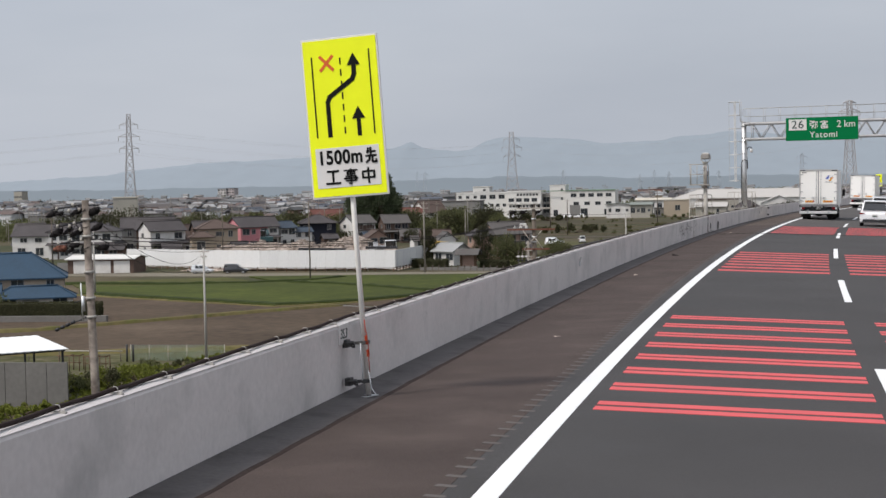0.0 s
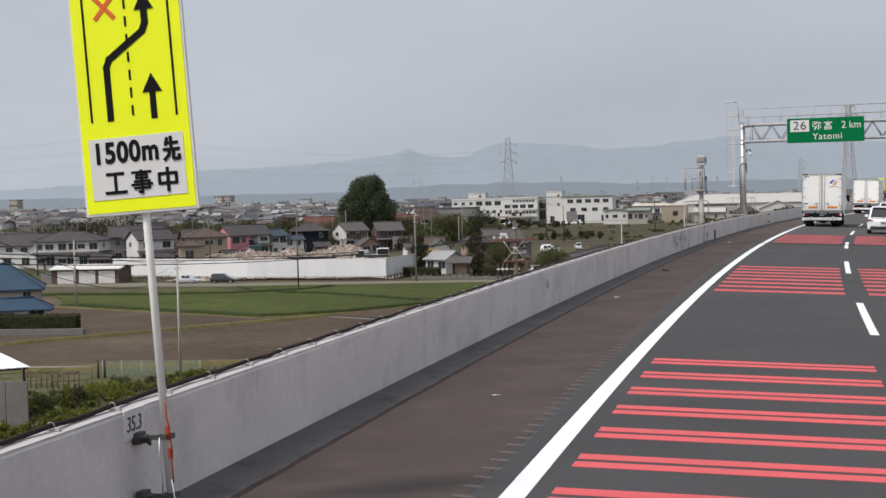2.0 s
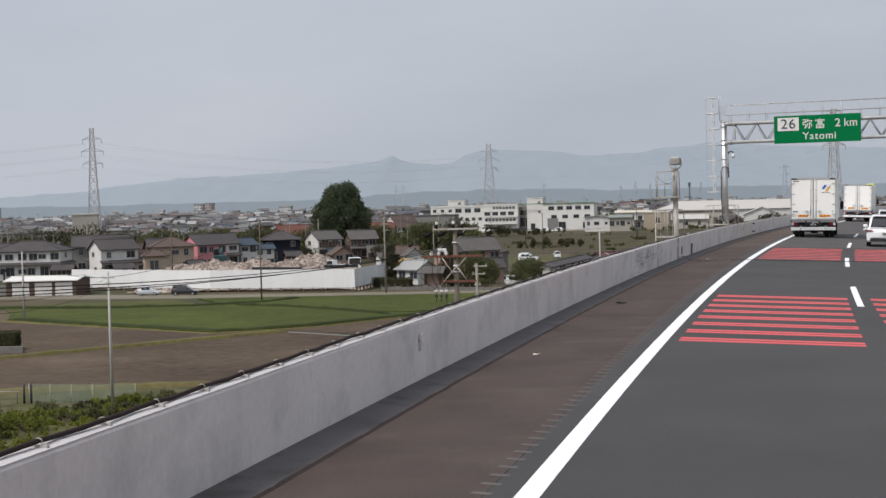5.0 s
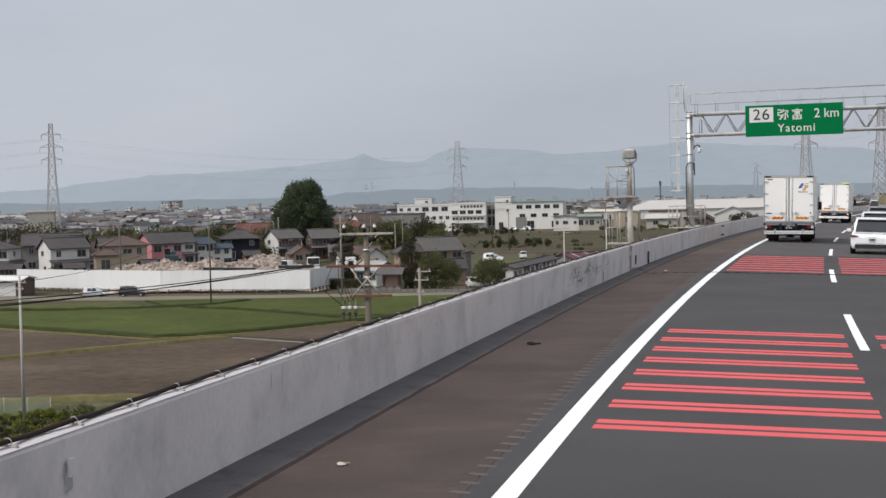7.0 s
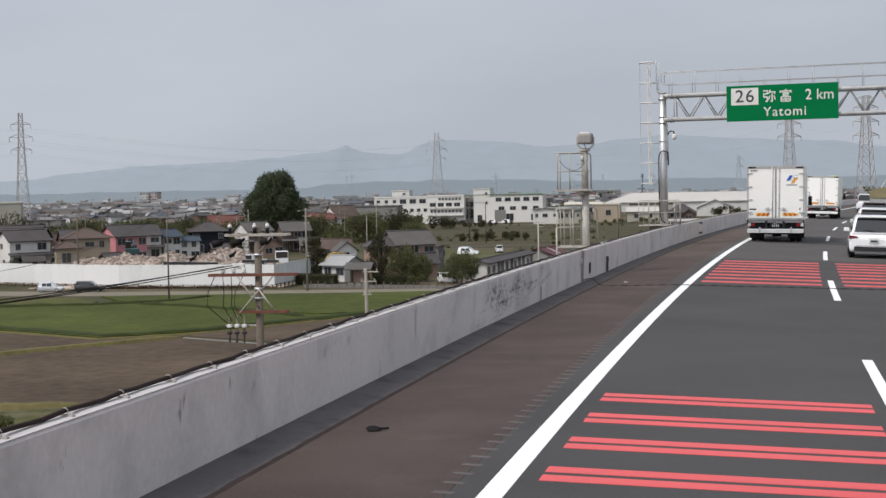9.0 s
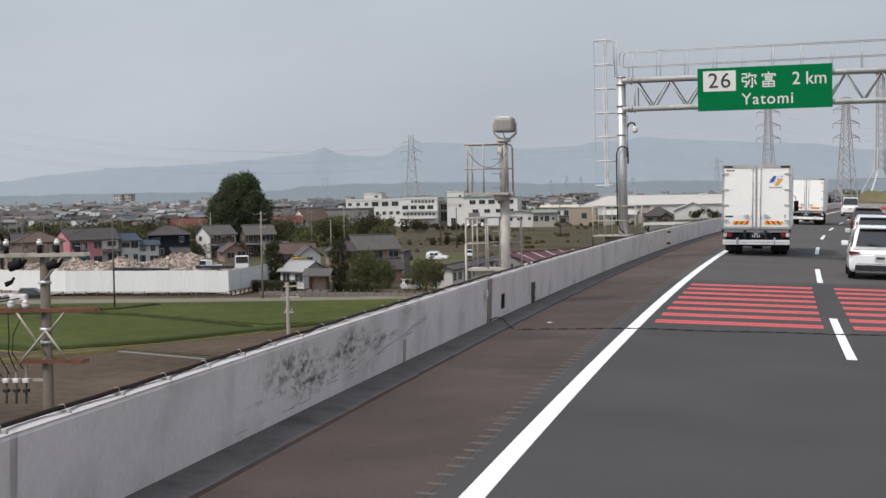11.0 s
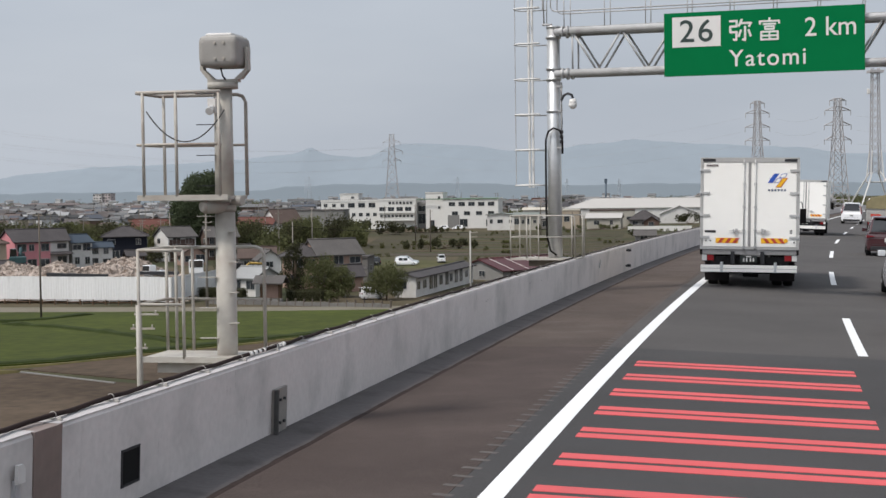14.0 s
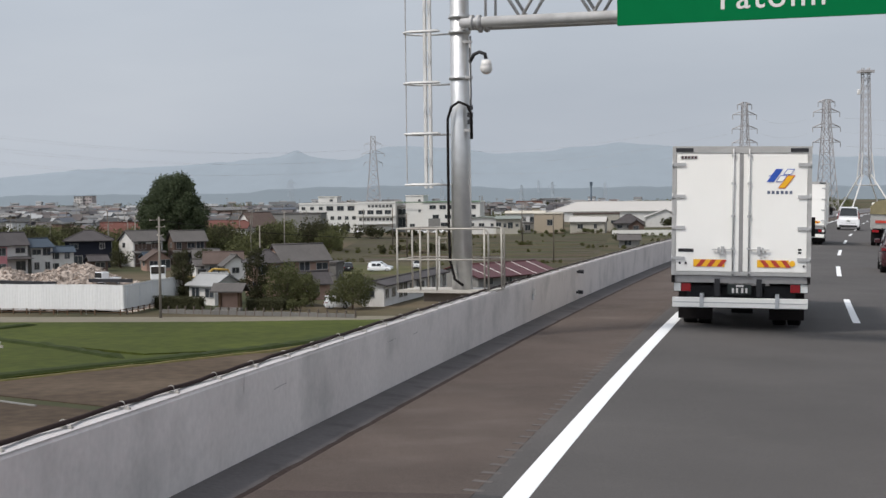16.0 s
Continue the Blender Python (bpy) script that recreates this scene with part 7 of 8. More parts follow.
garage_front = thing("garage_shutters", pose(-118.9, 274, GROUND, 0, 0, 4), "grey roller shutters of a long low garage", "shutter")
for x0, x1 in ((0.4, 3.0), (3.9, 7.3), (-6.5, -2.5)):
    part("shutter", boxed(x0, x1, -3.56, -3.5, 0.0, 2.1), WALLS["grey"], garage_front)
rnd = random.Random(31)
for i in range(15):
    x = -112 + 2.7 * i + rnd.uniform(-1.5, 1.5)
    tree(x, 452 + rnd.uniform(-12, 22), rnd.uniform(5.2, 7.2) * (1.0 if x < -79 else 0.68), rnd.uniform(6.5, 9.5), 1.2, 1500, 40 + i, "broad green tree in a belt behind the houses", "leaf" if i % 3 else "leaf_dark", 0.55, group="tree belt")
for i in range(9):
    tree(-160 + 6 * i + rnd.uniform(-2, 2), 432 + rnd.uniform(-8, 12), rnd.uniform(5, 7.5), rnd.uniform(6, 9), 1.2, 1200, 60 + i, "green tree behind the house rows", "leaf_dark" if i % 2 else "leaf", 0.55, group="tree belt")

for i in range(46):
    x = -172 + 2.05 * i + rnd.uniform(-1.5, 1.5)
    y = 424 + rnd.uniform(0, 60) + max(0, (x + 110)) * 0.5
    if abs(x + 104.5) < 8 and y < 445:
        continue
    tree(x, y, rnd.uniform(4.2, 6.8), rnd.uniform(6, 9), 0.8, 1500, 400 + i, "broad dark green tree in a belt behind the houses", ("leaf_dark", "leaf", "leaf")[i % 3], 0.52, 1.15, group="tree belt")

# ---- strip below the viaduct ----
bm = bmesh.new()
for i in range(12):
    add_box(bm, 1.6 * i, 1.6 * i + 1.56, -0.08, 0.08, -0.2, 3.4)
tagged(part("yard_wall", bm, WALLS["block"], m=pose(-68.2, 106.4, GROUND, 0, 0, 2)), "grey panel yard wall below a shed", "wall")
rnd = random.Random(77)
for i in range(26):
    x, y = -60 + 0.62 * i + rnd.uniform(-1.5, 1.5), 101 + 1.28 * i + rnd.uniform(-3, 3)
    bush(x, y, rnd.uniform(1.6, 3.4), rnd.uniform(0.6, 1.7), 700, 100 + i, "scrubby green bush on the waste strip", ("leaf_light", "leaf", "leaf_light", "leaf_dark")[i % 4], 0.2, group="roadside scrub")
for i in range(12):
    x, y = -55 + 0.9 * i + rnd.uniform(-2, 2), 96 + 1.5 * i
    bush(x, y, 4.5, 0.8, 520, 140 + i, "low yellow-green weeds on the waste strip", "leaf_light", 0.22, group="roadside scrub")
for i in range(30):
    x, y = -74 + 1.0 * i + rnd.uniform(-3, 3), 106 + 0.95 * i + rnd.uniform(-4, 7)
    bush(x, y, rnd.uniform(1.4, 4.0), rnd.uniform(0.4, 1.1), 420, 520 + i, "patch of rough weeds on the waste strip", ("leaf_light", "leaf_dark", "leaf")[i % 3], 0.2, group="roadside scrub")
field("waste_strip", [(-110, 90), (-40, 90), (-34, 140), (-46, 147), (-66, 140.5), (-110, 136)], M["weeds"], "rough grassy waste strip", 0.04)
rnd = random.Random(78)
lumps = []
for _ in range(900):
    y = rnd.uniform(99, 137)
    x = -66 + (y - 99) * 0.30 + rnd.random() ** 0.8 * 16
    if y > 127 and x < -52:
        continue
    r = rnd.uniform(0.10, 0.34) * (1.4 if noise.noise(Vector((x * 0.18, y * 0.18, 2))) > 0.05 else 0.7)
    lumps.append(((x, y, GROUND + r * 0.3), r))
me = leaf_cloud(lumps, 46000, 0.19, 79)
me.materials.append(M["leaf_light"])
tagged(new("weed_cover", me), "rank yellow-green weeds over the waste strip", "weeds", kind="stuff")
fence = thing("mesh_fence", pose(-56.4, 136.7, GROUND), "low pale green mesh fence along the field", "fence")
for i in range(6):
    part("fence_post", tubed(((1.8 * i, 0, -0.2), (1.8 * i, 0, 1.5), 0.028), n=6), M["pole_pale"], fence)
bm = bmesh.new()
for i in range(121):
    add_box(bm, 0.075 * i - 0.006, 0.075 * i + 0.006, -0.004, 0.004, 0.05, 1.45)
for i in range(15):
    add_box(bm, 0.0, 9.0, -0.005, 0.005, 0.05 + 0.1 * i - 0.006, 0.05 + 0.1 * i + 0.006)
part("mesh", bm, material("pale_green_wire", (0.20, 0.27, 0.21), 0.6, vary=0.1), fence)
pipe_rail = thing("pipe_rail", pose(-66, 135.8, GROUND), "pale pipe rail beside a field gate", "rail")
part("rail", tubed(((0, 0, 1.0), (9.2, 0, 1.0), 0.05), n=6), M["pole_pale"], pipe_rail)
for i in range(4):
    part("rail_post", tubed(((3 * i, 0, -0.2), (3 * i, 0, 1.0), 0.05), n=6), M["pole_dark"], pipe_rail)
for x in (9.6, 10.2):
    part("stake", tubed(((x, 0, -0.2), (x, 0, 1.6), 0.10), n=6), M["dark_steel"], pipe_rail)
for k in range(2):
    rack = thing("steel_rack", pose(-59.6 + 2.7 * k, 128.4 - 0.6 * k, GROUND, 0, 0, 6), "rusty pipe rack on the waste strip", "rack", "pipe racks")
    for i in range(3):
        part("rack_frame", tubed(((i * 0.9, 0, 0), (i * 0.9, 0, 1.4), 0.04), ((i * 0.9, 0, 1.4), (i * 0.9, 1.2, 1.4), 0.04), ((i * 0.9, 1.2, 0), (i * 0.9, 1.2, 1.4), 0.05), n=6), M["wood_brown"], rack)
    part("rack_bar", tubed(((-0.2, 0, 0.8), (2.0, 0, 0.8), 0.04), ((-0.2, 0, 1.4), (2.0, 0, 1.4), 0.05), n=6), M["wood_brown"], rack)

# ---- poles ----


def line_pole(x, y, top, r, label, arms=(), lean=0.0, group="utility poles", base=GROUND, mat="pole_concrete"):
    """A tapered pole; arms: (drop below the top, reach left, reach right)."""
    p = thing("utility_pole", pose(x, y, base, 0, lean), label, "utility pole", group)
    h = top - base
    bm = bmesh.new()
    add_tube(bm, (0, 0, -0.5), (0, 0, h), r, r * 0.62, 12)
    part("shaft", bm, M[mat], p)
    for drop, a, b in arms:
        z = h - drop
        arm = part("crossarm", boxed(-a, b, -0.04, 0.04, z - 0.035, z + 0.035), M["rusty_rail"], p)
        n = max(2, int((a + b) / 0.6))
        for i in range(n):
            q = -a + 0.1 + (a + b - 0.2) * i / (n - 1)
            part("insulator", tubed(((q, 0, z + 0.035), (q, 0, z + 0.16), 0.032)), M["greycream"], arm)
    return p


line_pole(-48.0, 133.5, -3.2, 0.13, "slim pale pole with one short crossarm", ((0.45, 0.5, 0.5), (0.9, 0.3, 0.3)), mat="pole_pale")
line_pole(-18.25, 127.6, -2.8, 0.14, "slim pale pole with short crossarms", ((0.2, 0.2, 0.75), (0.75, 0.35, 0.6), (1.5, 0.2, 0.3)))
line_pole(-95, 217.5, -4.2, 0.15, "plain slim pale pole in a field", mat="pole_pale")
line_pole(-71.2, 248.5, -1.0, 0.13, "tall thin dark pole between paddies", ((0.3, 0.5, 0.5),), mat="pole_dark")
line_pole(-55.6, 265, -1.5, 0.18, "concrete pole with crossarms beside the lane", ((0.4, 1.2, 0.7), (1.2, 0.4, 0.8), (2.2, 0.3, 0.6)))
line_pole(-96.5, 279, -1.6, 0.14, "tall concrete pole behind the hoarding", ((0.4, 0.9, 0.9), (1.3, 0.5, 0.5)), mat="pole_dark")
line_pole(-20.6, 256.5, -3.8, 0.14, "slim pale pole beside the fields", ((0.2, 0.1, 0.9), (0.75, 0.1, 0.8)), mat="pole_pale")
line_pole(-16.3, 405, -4.5, 0.15, "thin dark pole in open fields", mat="pole_dark")
line_pole(-49.5, 424, -4.0, 0.15, "thin dark pole near a white car", ((0.4, 0.6, 0.6),), mat="pole_dark")
line_pole(-63, 345, -4.6, 0.15, "thin concrete pole among roofs")
line_pole(-100.5, 392, -3.6, 0.15, "thin concrete pole beside a navy house")
line_pole(-76, 420, -3.2, 0.15, "thin concrete pole in front of trees", ((0.3, 0.5, 0.5),))
for i, (x, y) in enumerate(((-140, 300), (-172, 420), (-60, 470), (-30, 500), (-130, 460))):
    line_pole(x, y, -3.4, 0.16, "distant thin utility pole among rooftops", ((0.4, 0.7, 0.7),), mat="pole_dark")

# near pole with switch gear
up = line_pole(-11.1, 79.2, 1.03, 0.15, "weathered concrete utility pole with rusty arms and hanging leads", (), group="near poles", mat="pole_dark")
H = -GROUND
for z, a, b, mat, name in ((0.83, -0.86, 0.88, "rusty_rail", "pale upper crossarm"), (-0.23, -1.34, 1.05, "rust_arm", "rusty red crossarm"), (-1.21, -0.57, 0.78, "rust_arm", "rust-stained lower crossarm")):
    for y in (-0.13, 0.10):
        part("crossarm", boxed(a, b, y - 0.03, y + 0.03, H + z - 0.035, H + z + 0.035), M[mat], up, name)
for a, b in (((-0.53, -0.14, -0.27), (0.0, -0.12, -1.06)), ((0.42, -0.14, -0.27), (0.12, -0.12, -0.62)), ((0.04, -0.15, -0.62), (-0.5, -0.15, -1.24)), ((0.04, -0.15, -0.62), (0.46, -0.15, -1.19)), ((0.40, -0.13, 0.80), (0.06, -0.12, 0.35))):
    part("strut", tubed(((a[0], a[1], H + a[2]), (b[0], b[1], H + b[2]), 0.022), n=6), M["rusty_rail"], up)
for z in (0.30, -0.60, -0.85):
    part("band", tubed(((0, 0, H + z - 0.03), (0, 0, H + z + 0.03), 0.125), n=12), M["galv"], up)
for x in (-0.72, -0.05, 0.30):
    pin = part("insulator", tubed(((x, -0.1, H + 0.86), (x, -0.1, H + 1.02), 0.05), n=10), M["black_rubber"], up)
    part("cap", tubed(((x, -0.1, H + 1.02), (x, -0.1, H + 1.10), 0.055), ((x, -0.1, H + 1.10), (x, -0.1, H + 1.14), 0.03), n=10), M["sign_white"], pin, "white porcelain cap")
for x in (-0.95, -0.65, -0.36):
    bm = bmesh.new()
    add_tube(bm, (x, -0.12, H - 0.19), (x, -0.12, H - 0.10), 0.045, 0.075, 10), add_tube(bm, (x, -0.12, H - 0.10), (x, -0.12, H - 0.03), 0.075, 0.03, 10)
    part("insulator", bm, M["sign_white"], up, "white porcelain insulator")
part("junction_box", boxed(-0.72, -0.38, -0.05, 0.08, H - 0.06, H + 0.08, soft=0.03), M["sign_white"], up)
for x, z, k in ((-1.02, 0.62, 1), (-0.48, 0.64, 1), (0.27, 0.64, 0.9), (-0.66, 0.30, 0.5), (-1.75, 0.22, 0.5)):
    bm = bmesh.new()
    add_tube(bm, (x - 0.18 * k, -0.1, H + z - 0.03), (x + 0.06 * k, -0.1, H + z + 0.02), 0.10 * k, 0.085 * k, 10), add_tube(bm, (x + 0.06 * k, -0.1, H + z + 0.02), (x + 0.16 * k, -0.1, H + z + 0.10), 0.05 * k, 0.03, 8)
    part("line_cutout", bm, M["black_rubber"], up)
for i, (x, out, drop) in enumerate(((-1.15, -1.36, -1.5), (-0.95, -0.92, -1.45), (-0.72, -0.70, -1.40), (-0.38, -0.62, -1.35))):
    bm = bmesh.new()
    add_pipe(bm, [(x, -0.12, H - 0.22), (out, -0.14, H - 0.7), (out - 0.02, -0.15, H - 1.05), (-0.85 + 0.14 * i, -0.15, H + drop)], 0.011, 5)
    part("lead", bm, M["black_rubber"], up)
for x in (-0.80, -0.60, -0.40):
    fuse = part("fuse_tube", tubed(((x, -0.12, H - 2.02), (x + 0.02, -0.12, H - 1.28), 0.026), n=8), M["pole_stained"], up)
    part("fuse_clip", boxed(x - 0.05, x + 0.07, -0.18, -0.06, H - 1.62, H - 1.53, soft=0.02), M["sign_white"], fuse)
    part("fuse_base", boxed(x - 0.05, x + 0.06, -0.18, -0.06, H - 1.80, H - 1.73, soft=0.01), M["dark_steel"], fuse)
part("fuse_bracket", boxed(-0.92, -0.05, -0.06, 0.0, H - 1.60, H - 1.55), M["rusty_rail"], up)

big = line_pole(-17.32, 40.2, 2.05, 0.155, "thick stained concrete pole crowded with dark cable closures", (), -1.5, "near poles", mat="pole_stained")
H = 2.05 - GROUND
rnd = random.Random(47)
for r, z in enumerate((-0.16, -0.62, -1.08)):
    arm = part("crossarm", tubed(((-0.98 + 0.06 * r, 0, H + z - 0.06), (0.05, 0, H + z + 0.06), 0.024), ((0.0, 0, H + z + 0.02), (0.26, 0, H + z + 0.03), 0.02), n=6), M["dark_steel"], big)
    for i, x in enumerate((-0.92, -0.62, -0.40, -0.24, 0.24)):
        bm = bmesh.new()
        k = rnd.uniform(0.75, 1.15) if i in (0, 4) else rnd.uniform(0.5, 0.85)
        q, zz = x + 0.06 * r + rnd.uniform(-0.05, 0.05), H + z - rnd.uniform(0.10, 0.26)
        y = rnd.uniform(-0.16, 0.16)
        d = Vector((-0.17 * k, 0, -0.05 * k * rnd.uniform(0.2, 2.2)))
        c = Vector((q, y, zz))
        add_tube(bm, c + d * 1.25, c + d * 0.5, 0.028 * k, 0.085 * k, 10), add_tube(bm, c + d * 0.5, c - d * 0.4, 0.085 * k, 0.095 * k, 10), add_tube(bm, c - d * 0.4, c - d * 0.9 + Vector((0, 0, 0.03)), 0.095 * k, 0.03, 10)
        add_pipe(bm, [c - d * 0.8, c - d * 0.9 + Vector((0, 0, 0.10)), Vector((q + 0.02, 0, H + z))], 0.013, 6)
        part("cable_closure", bm, M["black_rubber"] if (r, i) != (2, 0) else M["rust_arm"], arm)
    for x in (-0.80, -0.46, -0.30, -0.14):
        zz = H + z + rnd.uniform(-0.20, 0.02)
        part("insulator", tubed(((x, -0.08, zz), (x + rnd.uniform(-0.05, 0.05), -0.08, zz + 0.09), 0.036), n=8), M["greycream"], arm, "pale porcelain insulator")
    lead = bmesh.new()
    for i in range(4):
        xa, xb = rnd.uniform(-0.95, -0.5), rnd.uniform(-0.35, 0.1)
        za, zb = H + z + rnd.uniform(-0.25, 0.0), H + z + rnd.uniform(-0.3, 0.0)
        add_pipe(lead, [(xa, -0.1, za), ((xa + xb) / 2, -0.1, min(za, zb) - rnd.uniform(0.03, 0.14)), (xb, -0.1, zb)], 0.009, 5)
    part("lead", lead, M["black_rubber"], arm)
for z in (-0.5, -0.95, -1.9, -2.6, -3.1):
    part("band", tubed(((0, 0, H + z - 0.04), (0, 0, H + z + 0.025), 0.135), n=12), M["pole_pale"], big)
part("conduit", tubed(((-0.2, -0.12, H - 3.2), (-0.2, -0.12, H - 2.2), 0.018), ((-0.17, -0.10, H - 2.95), (-0.17, -0.10, H - 2.55), 0.05), n=8), M["galv"], big)
for k, (x, z) in enumerate(((-1.0, -3.42), (-0.85, -3.36), (-0.7, -3.3), (-0.55, -3.24))):
    part("spool", tubed(((x, -0.08, H + z - 0.02), (x + 0.1, -0.08, H + z + 0.02), 0.045), n=8), M["dark_steel"], big)
part("step_arm", tubed(((-1.05, -0.05, H - 3.45), (-0.12, -0.05, H - 3.12), 0.016), ((-0.45, -0.05, H - 2.72), (-0.12, -0.05, H - 2.62), 0.016), n=6), M["dark_steel"], big)

# wires between the poles
bm = bmesh.new()


def wire(a, b, sag, r=0.012, n=14):
    a, b = Vector(a), Vector(b)
    add_pipe(bm, [a + (b - a) * i / n - Vector((0, 0, 4 * sag * (i / n) * (1 - i / n))) for i in range(n + 1)], r, 4)


for dx, dz in ((-0.95, 0.0), (-0.7, 0.02), (-0.5, 0.0)):
    wire((-11.1 + dx, 79.2, 0.0 + dz), (-17.75 + dx, 40.2, 1.2 + dz * 9 - 0.3 * abs(dx)), 0.5, 0.012)
wire((-17.6, 40.2, 1.6), (-48.0, 133.5, -3.6), 1.2, 0.011), wire((-17.6, 40.2, 1.2), (-48.0, 133.5, -4.0), 1.3, 0.011)
wire((-48, 133.5, -3.6), (-95, 217.5, -4.4), 1.0, 0.02), wire((-48, 133.5, -3.6), (-71.2, 248.5, -1.3), 1.5, 0.02)
wire((-71.2, 248.5, -1.3), (-55.6, 265, -1.9), 0.4, 0.025), wire((-71.2, 248.5, -1.3), (-96.5, 279, -2.0), 0.5, 0.025)
wire((-55.6, 265, -1.9), (-20.6, 256.5, -4.0), 0.7, 0.025)
tagged(part("overhead_wires", bm, M["black_rubber"]), "thin sagging black wires between poles", "wires", kind="stuff")

# ---- pylons ----


def beam(bm, a, b, w):
    add_tube(bm, a, b, w, n=4, caps=False)


def pylon(x, y, top, half_base, arms, label, thick=0.14, base=GROUND, turn=15, mat="pylon"):
    p = thing("power_pylon", pose(x, y, base, 0, 0, turn), label, "pylon", "power pylons")
    h = top - base
    half = lambda q: half_base * (0.75 * (1 - q) ** 1.4 + 0.25)
    bm = bmesh.new()
    n = 11
    lv = [1 - (1 - i / n) ** 1.15 for i in range(n + 1)]
    for q0, q1 in zip(lv, lv[1:]):
        a, b = half(q0), half(q1)
        ca = [Vector((sx * a, sy * a, q0 * h)) for sx, sy in ((-1, -1), (1, -1), (1, 1), (-1, 1))]
        cb = [Vector((sx * b, sy * b, q1 * h)) for sx, sy in ((-1, -1), (1, -1), (1, 1), (-1, 1))]
        for i in range(4):
            j = (i + 1) % 4
            beam(bm, ca[i], cb[i], thick), beam(bm, ca[i], cb[j], thick * 0.6), beam(bm, ca[j], cb[i], thick * 0.6), beam(bm, cb[i], cb[j], thick * 0.6)
    part("lattice", bm, M[mat], p)
    for z, reach in arms:
        zz = z - base
        w = half(zz / h)
        for sx in (-1, 1):
            bm = bmesh.new()
            tip = Vector((sx * reach, 0, zz))
            for sy in (-1, 1):
                beam(bm, (sx * w, sy * w, zz), tip, thick * 0.7), beam(bm, (sx * w, sy * w, zz + reach * 0.28), tip, thick * 0.7)
            beam(bm, tip, tip - Vector((0, 0, 1.6)), thick * 0.8)
            part("arm", bm, M[mat], p)
    return p


pylon(-233, 569, 29.0, 2.7, ((25.0, 3.4), (20.5, 4.0), (16.0, 3.6)), "tall grey lattice power pylon", 0.12)
pylon(-119, 786, 24.6, 4.0, ((21, 4.0), (16.8, 5.0), (12.5, 4.2)), "distant grey lattice power pylon", 0.10)
pylon(34.4, 600, 27.6, 3.0, ((26.8, 2.4), (23.6, 4.0), (19.0, 4.2), (14.6, 4.2)), "reddish grey lattice power pylon beyond the road", 0.14)
pylon(60.2, 600, 28.0, 3.6, ((27.2, 2.8), (24.0, 4.4), (19.2, 4.6), (14.4, 4.6)), "large grey lattice power pylon beyond the road", 0.15)
pylon(26.0, 900, 12.0, 2.4, ((10, 3.0), (6, 3.0)), "far pale lattice power pylon", 0.08, mat="pylon_far")
for x, y, t in ((-250, 1200, 8), (-320, 1500, 9), (-68, 1300, 4), (-92, 1500, 6), (-160, 1350, 7), (-88, 1250, 2), (-30, 1400, 4)):
    pylon(x, y, t, 2.2, ((t - 3, 3), (t - 6, 3)), "very distant pale power pylon", 0.07, mat="pylon_far")
mast2 = thing("radio_mast", pose(56.2, 480, GROUND, 0, 0, 10), "slender lattice radio mast on splayed white legs", "mast")
bm = bmesh.new()
top, low = 29.5 - GROUND, 16.5
n = 14
for i in range(n):
    z0, z1 = low + (top - low) * i / n, low + (top - low) * (i + 1) / n
    a, b = 1.15 - 0.35 * i / n, 1.15 - 0.35 * (i + 1) / n
    for k in range(4):
        (xa, ya), (xb, yb) = ((-1, -1), (1, -1), (1, 1), (-1, 1))[k], ((1, -1), (1, 1), (-1, 1), (-1, -1))[k]
        beam(bm, (xa * a, ya * a, z0), (xa * b, ya * b, z1), 0.12), beam(bm, (xa * a, ya * a, z0), (xb * b, yb * b, z1), 0.06), beam(bm, (xb * a, yb * a, z0), (xa * b, ya * b, z1), 0.06)
part("lattice", bm, M["pylon"], mast2)
bm = bmesh.new()
for sx, sy in ((-1, -1), (1, -1), (1, 1), (-1, 1)):
    beam(bm, (sx * 1.0, sy * 1.0, low + 0.6), (sx * 9.2, sy * 9.2, 0), 0.20), beam(bm, (sx * 1.15, sy * 1.15, low + 6), (sx * 1.8, sy * 1.8, low - 2), 0.14)
    beam(bm, (sx * 1.8, sy * 1.8, low - 2), (sx * 1.8, -sy * 1.8, low - 2), 0.14), beam(bm, (sx * 1.8, sy * 1.8, low - 2), (-sx * 1.8, sy * 1.8, low - 2), 0.14)
part("leg_frame", bm, M["sign_white"], mast2)
part("platform", boxed(-1.7, 1.7, -1.7, 1.7, top - 1.2, top - 0.6), M["pylon"], mast2)
part("antenna", boxed(-2.0, -1.4, -0.5, 0.5, top - 6.5, top - 5.2, soft=0.15), M["sign_white"], mast2)
bm = bmesh.new()
for z, e in ((25, 3.6), (20.5, 4.4), (16, 3.8)):
    for sx in (-1, 1):
        wire((-233 + sx * e, 569, z - 1.6), (-520 + sx * e, 470, z - 1.6), 7, 0.02), wire((-233 + sx * e, 569, z - 1.6), (-119 + sx * e, 786, z - 6), 5, 0.018)
for z in (23.6, 19, 14.6):
    wire((34.4 + 5.6, 600, z - 1.6), (60.2 - 6, 600, z - 1.6), 1.5, 0.018), wire((60.2 + 6, 600, z - 1.6), (220, 560, z + 3), 5, 0.018), wire((34.4 - 5.6, 600, z - 1.6), (-119 + 4, 786, z - 3), 6, 0.018)
tagged(part("power_lines", bm, M["pylon"]), "faint high-voltage lines strung between pylons", "wires", kind="stuff")

# ---- larger buildings ----


def hall(x, y, w, d, eave, ridge_h, walls, roof, label, style="gable_x", turn=0.0, bays=0, name="warehouse"):
    return house(x, y, w, d, eave, ridge_h, turn, walls, roof, style, label, 1, max(1, bays), 0.6, name=name, side_windows=False)


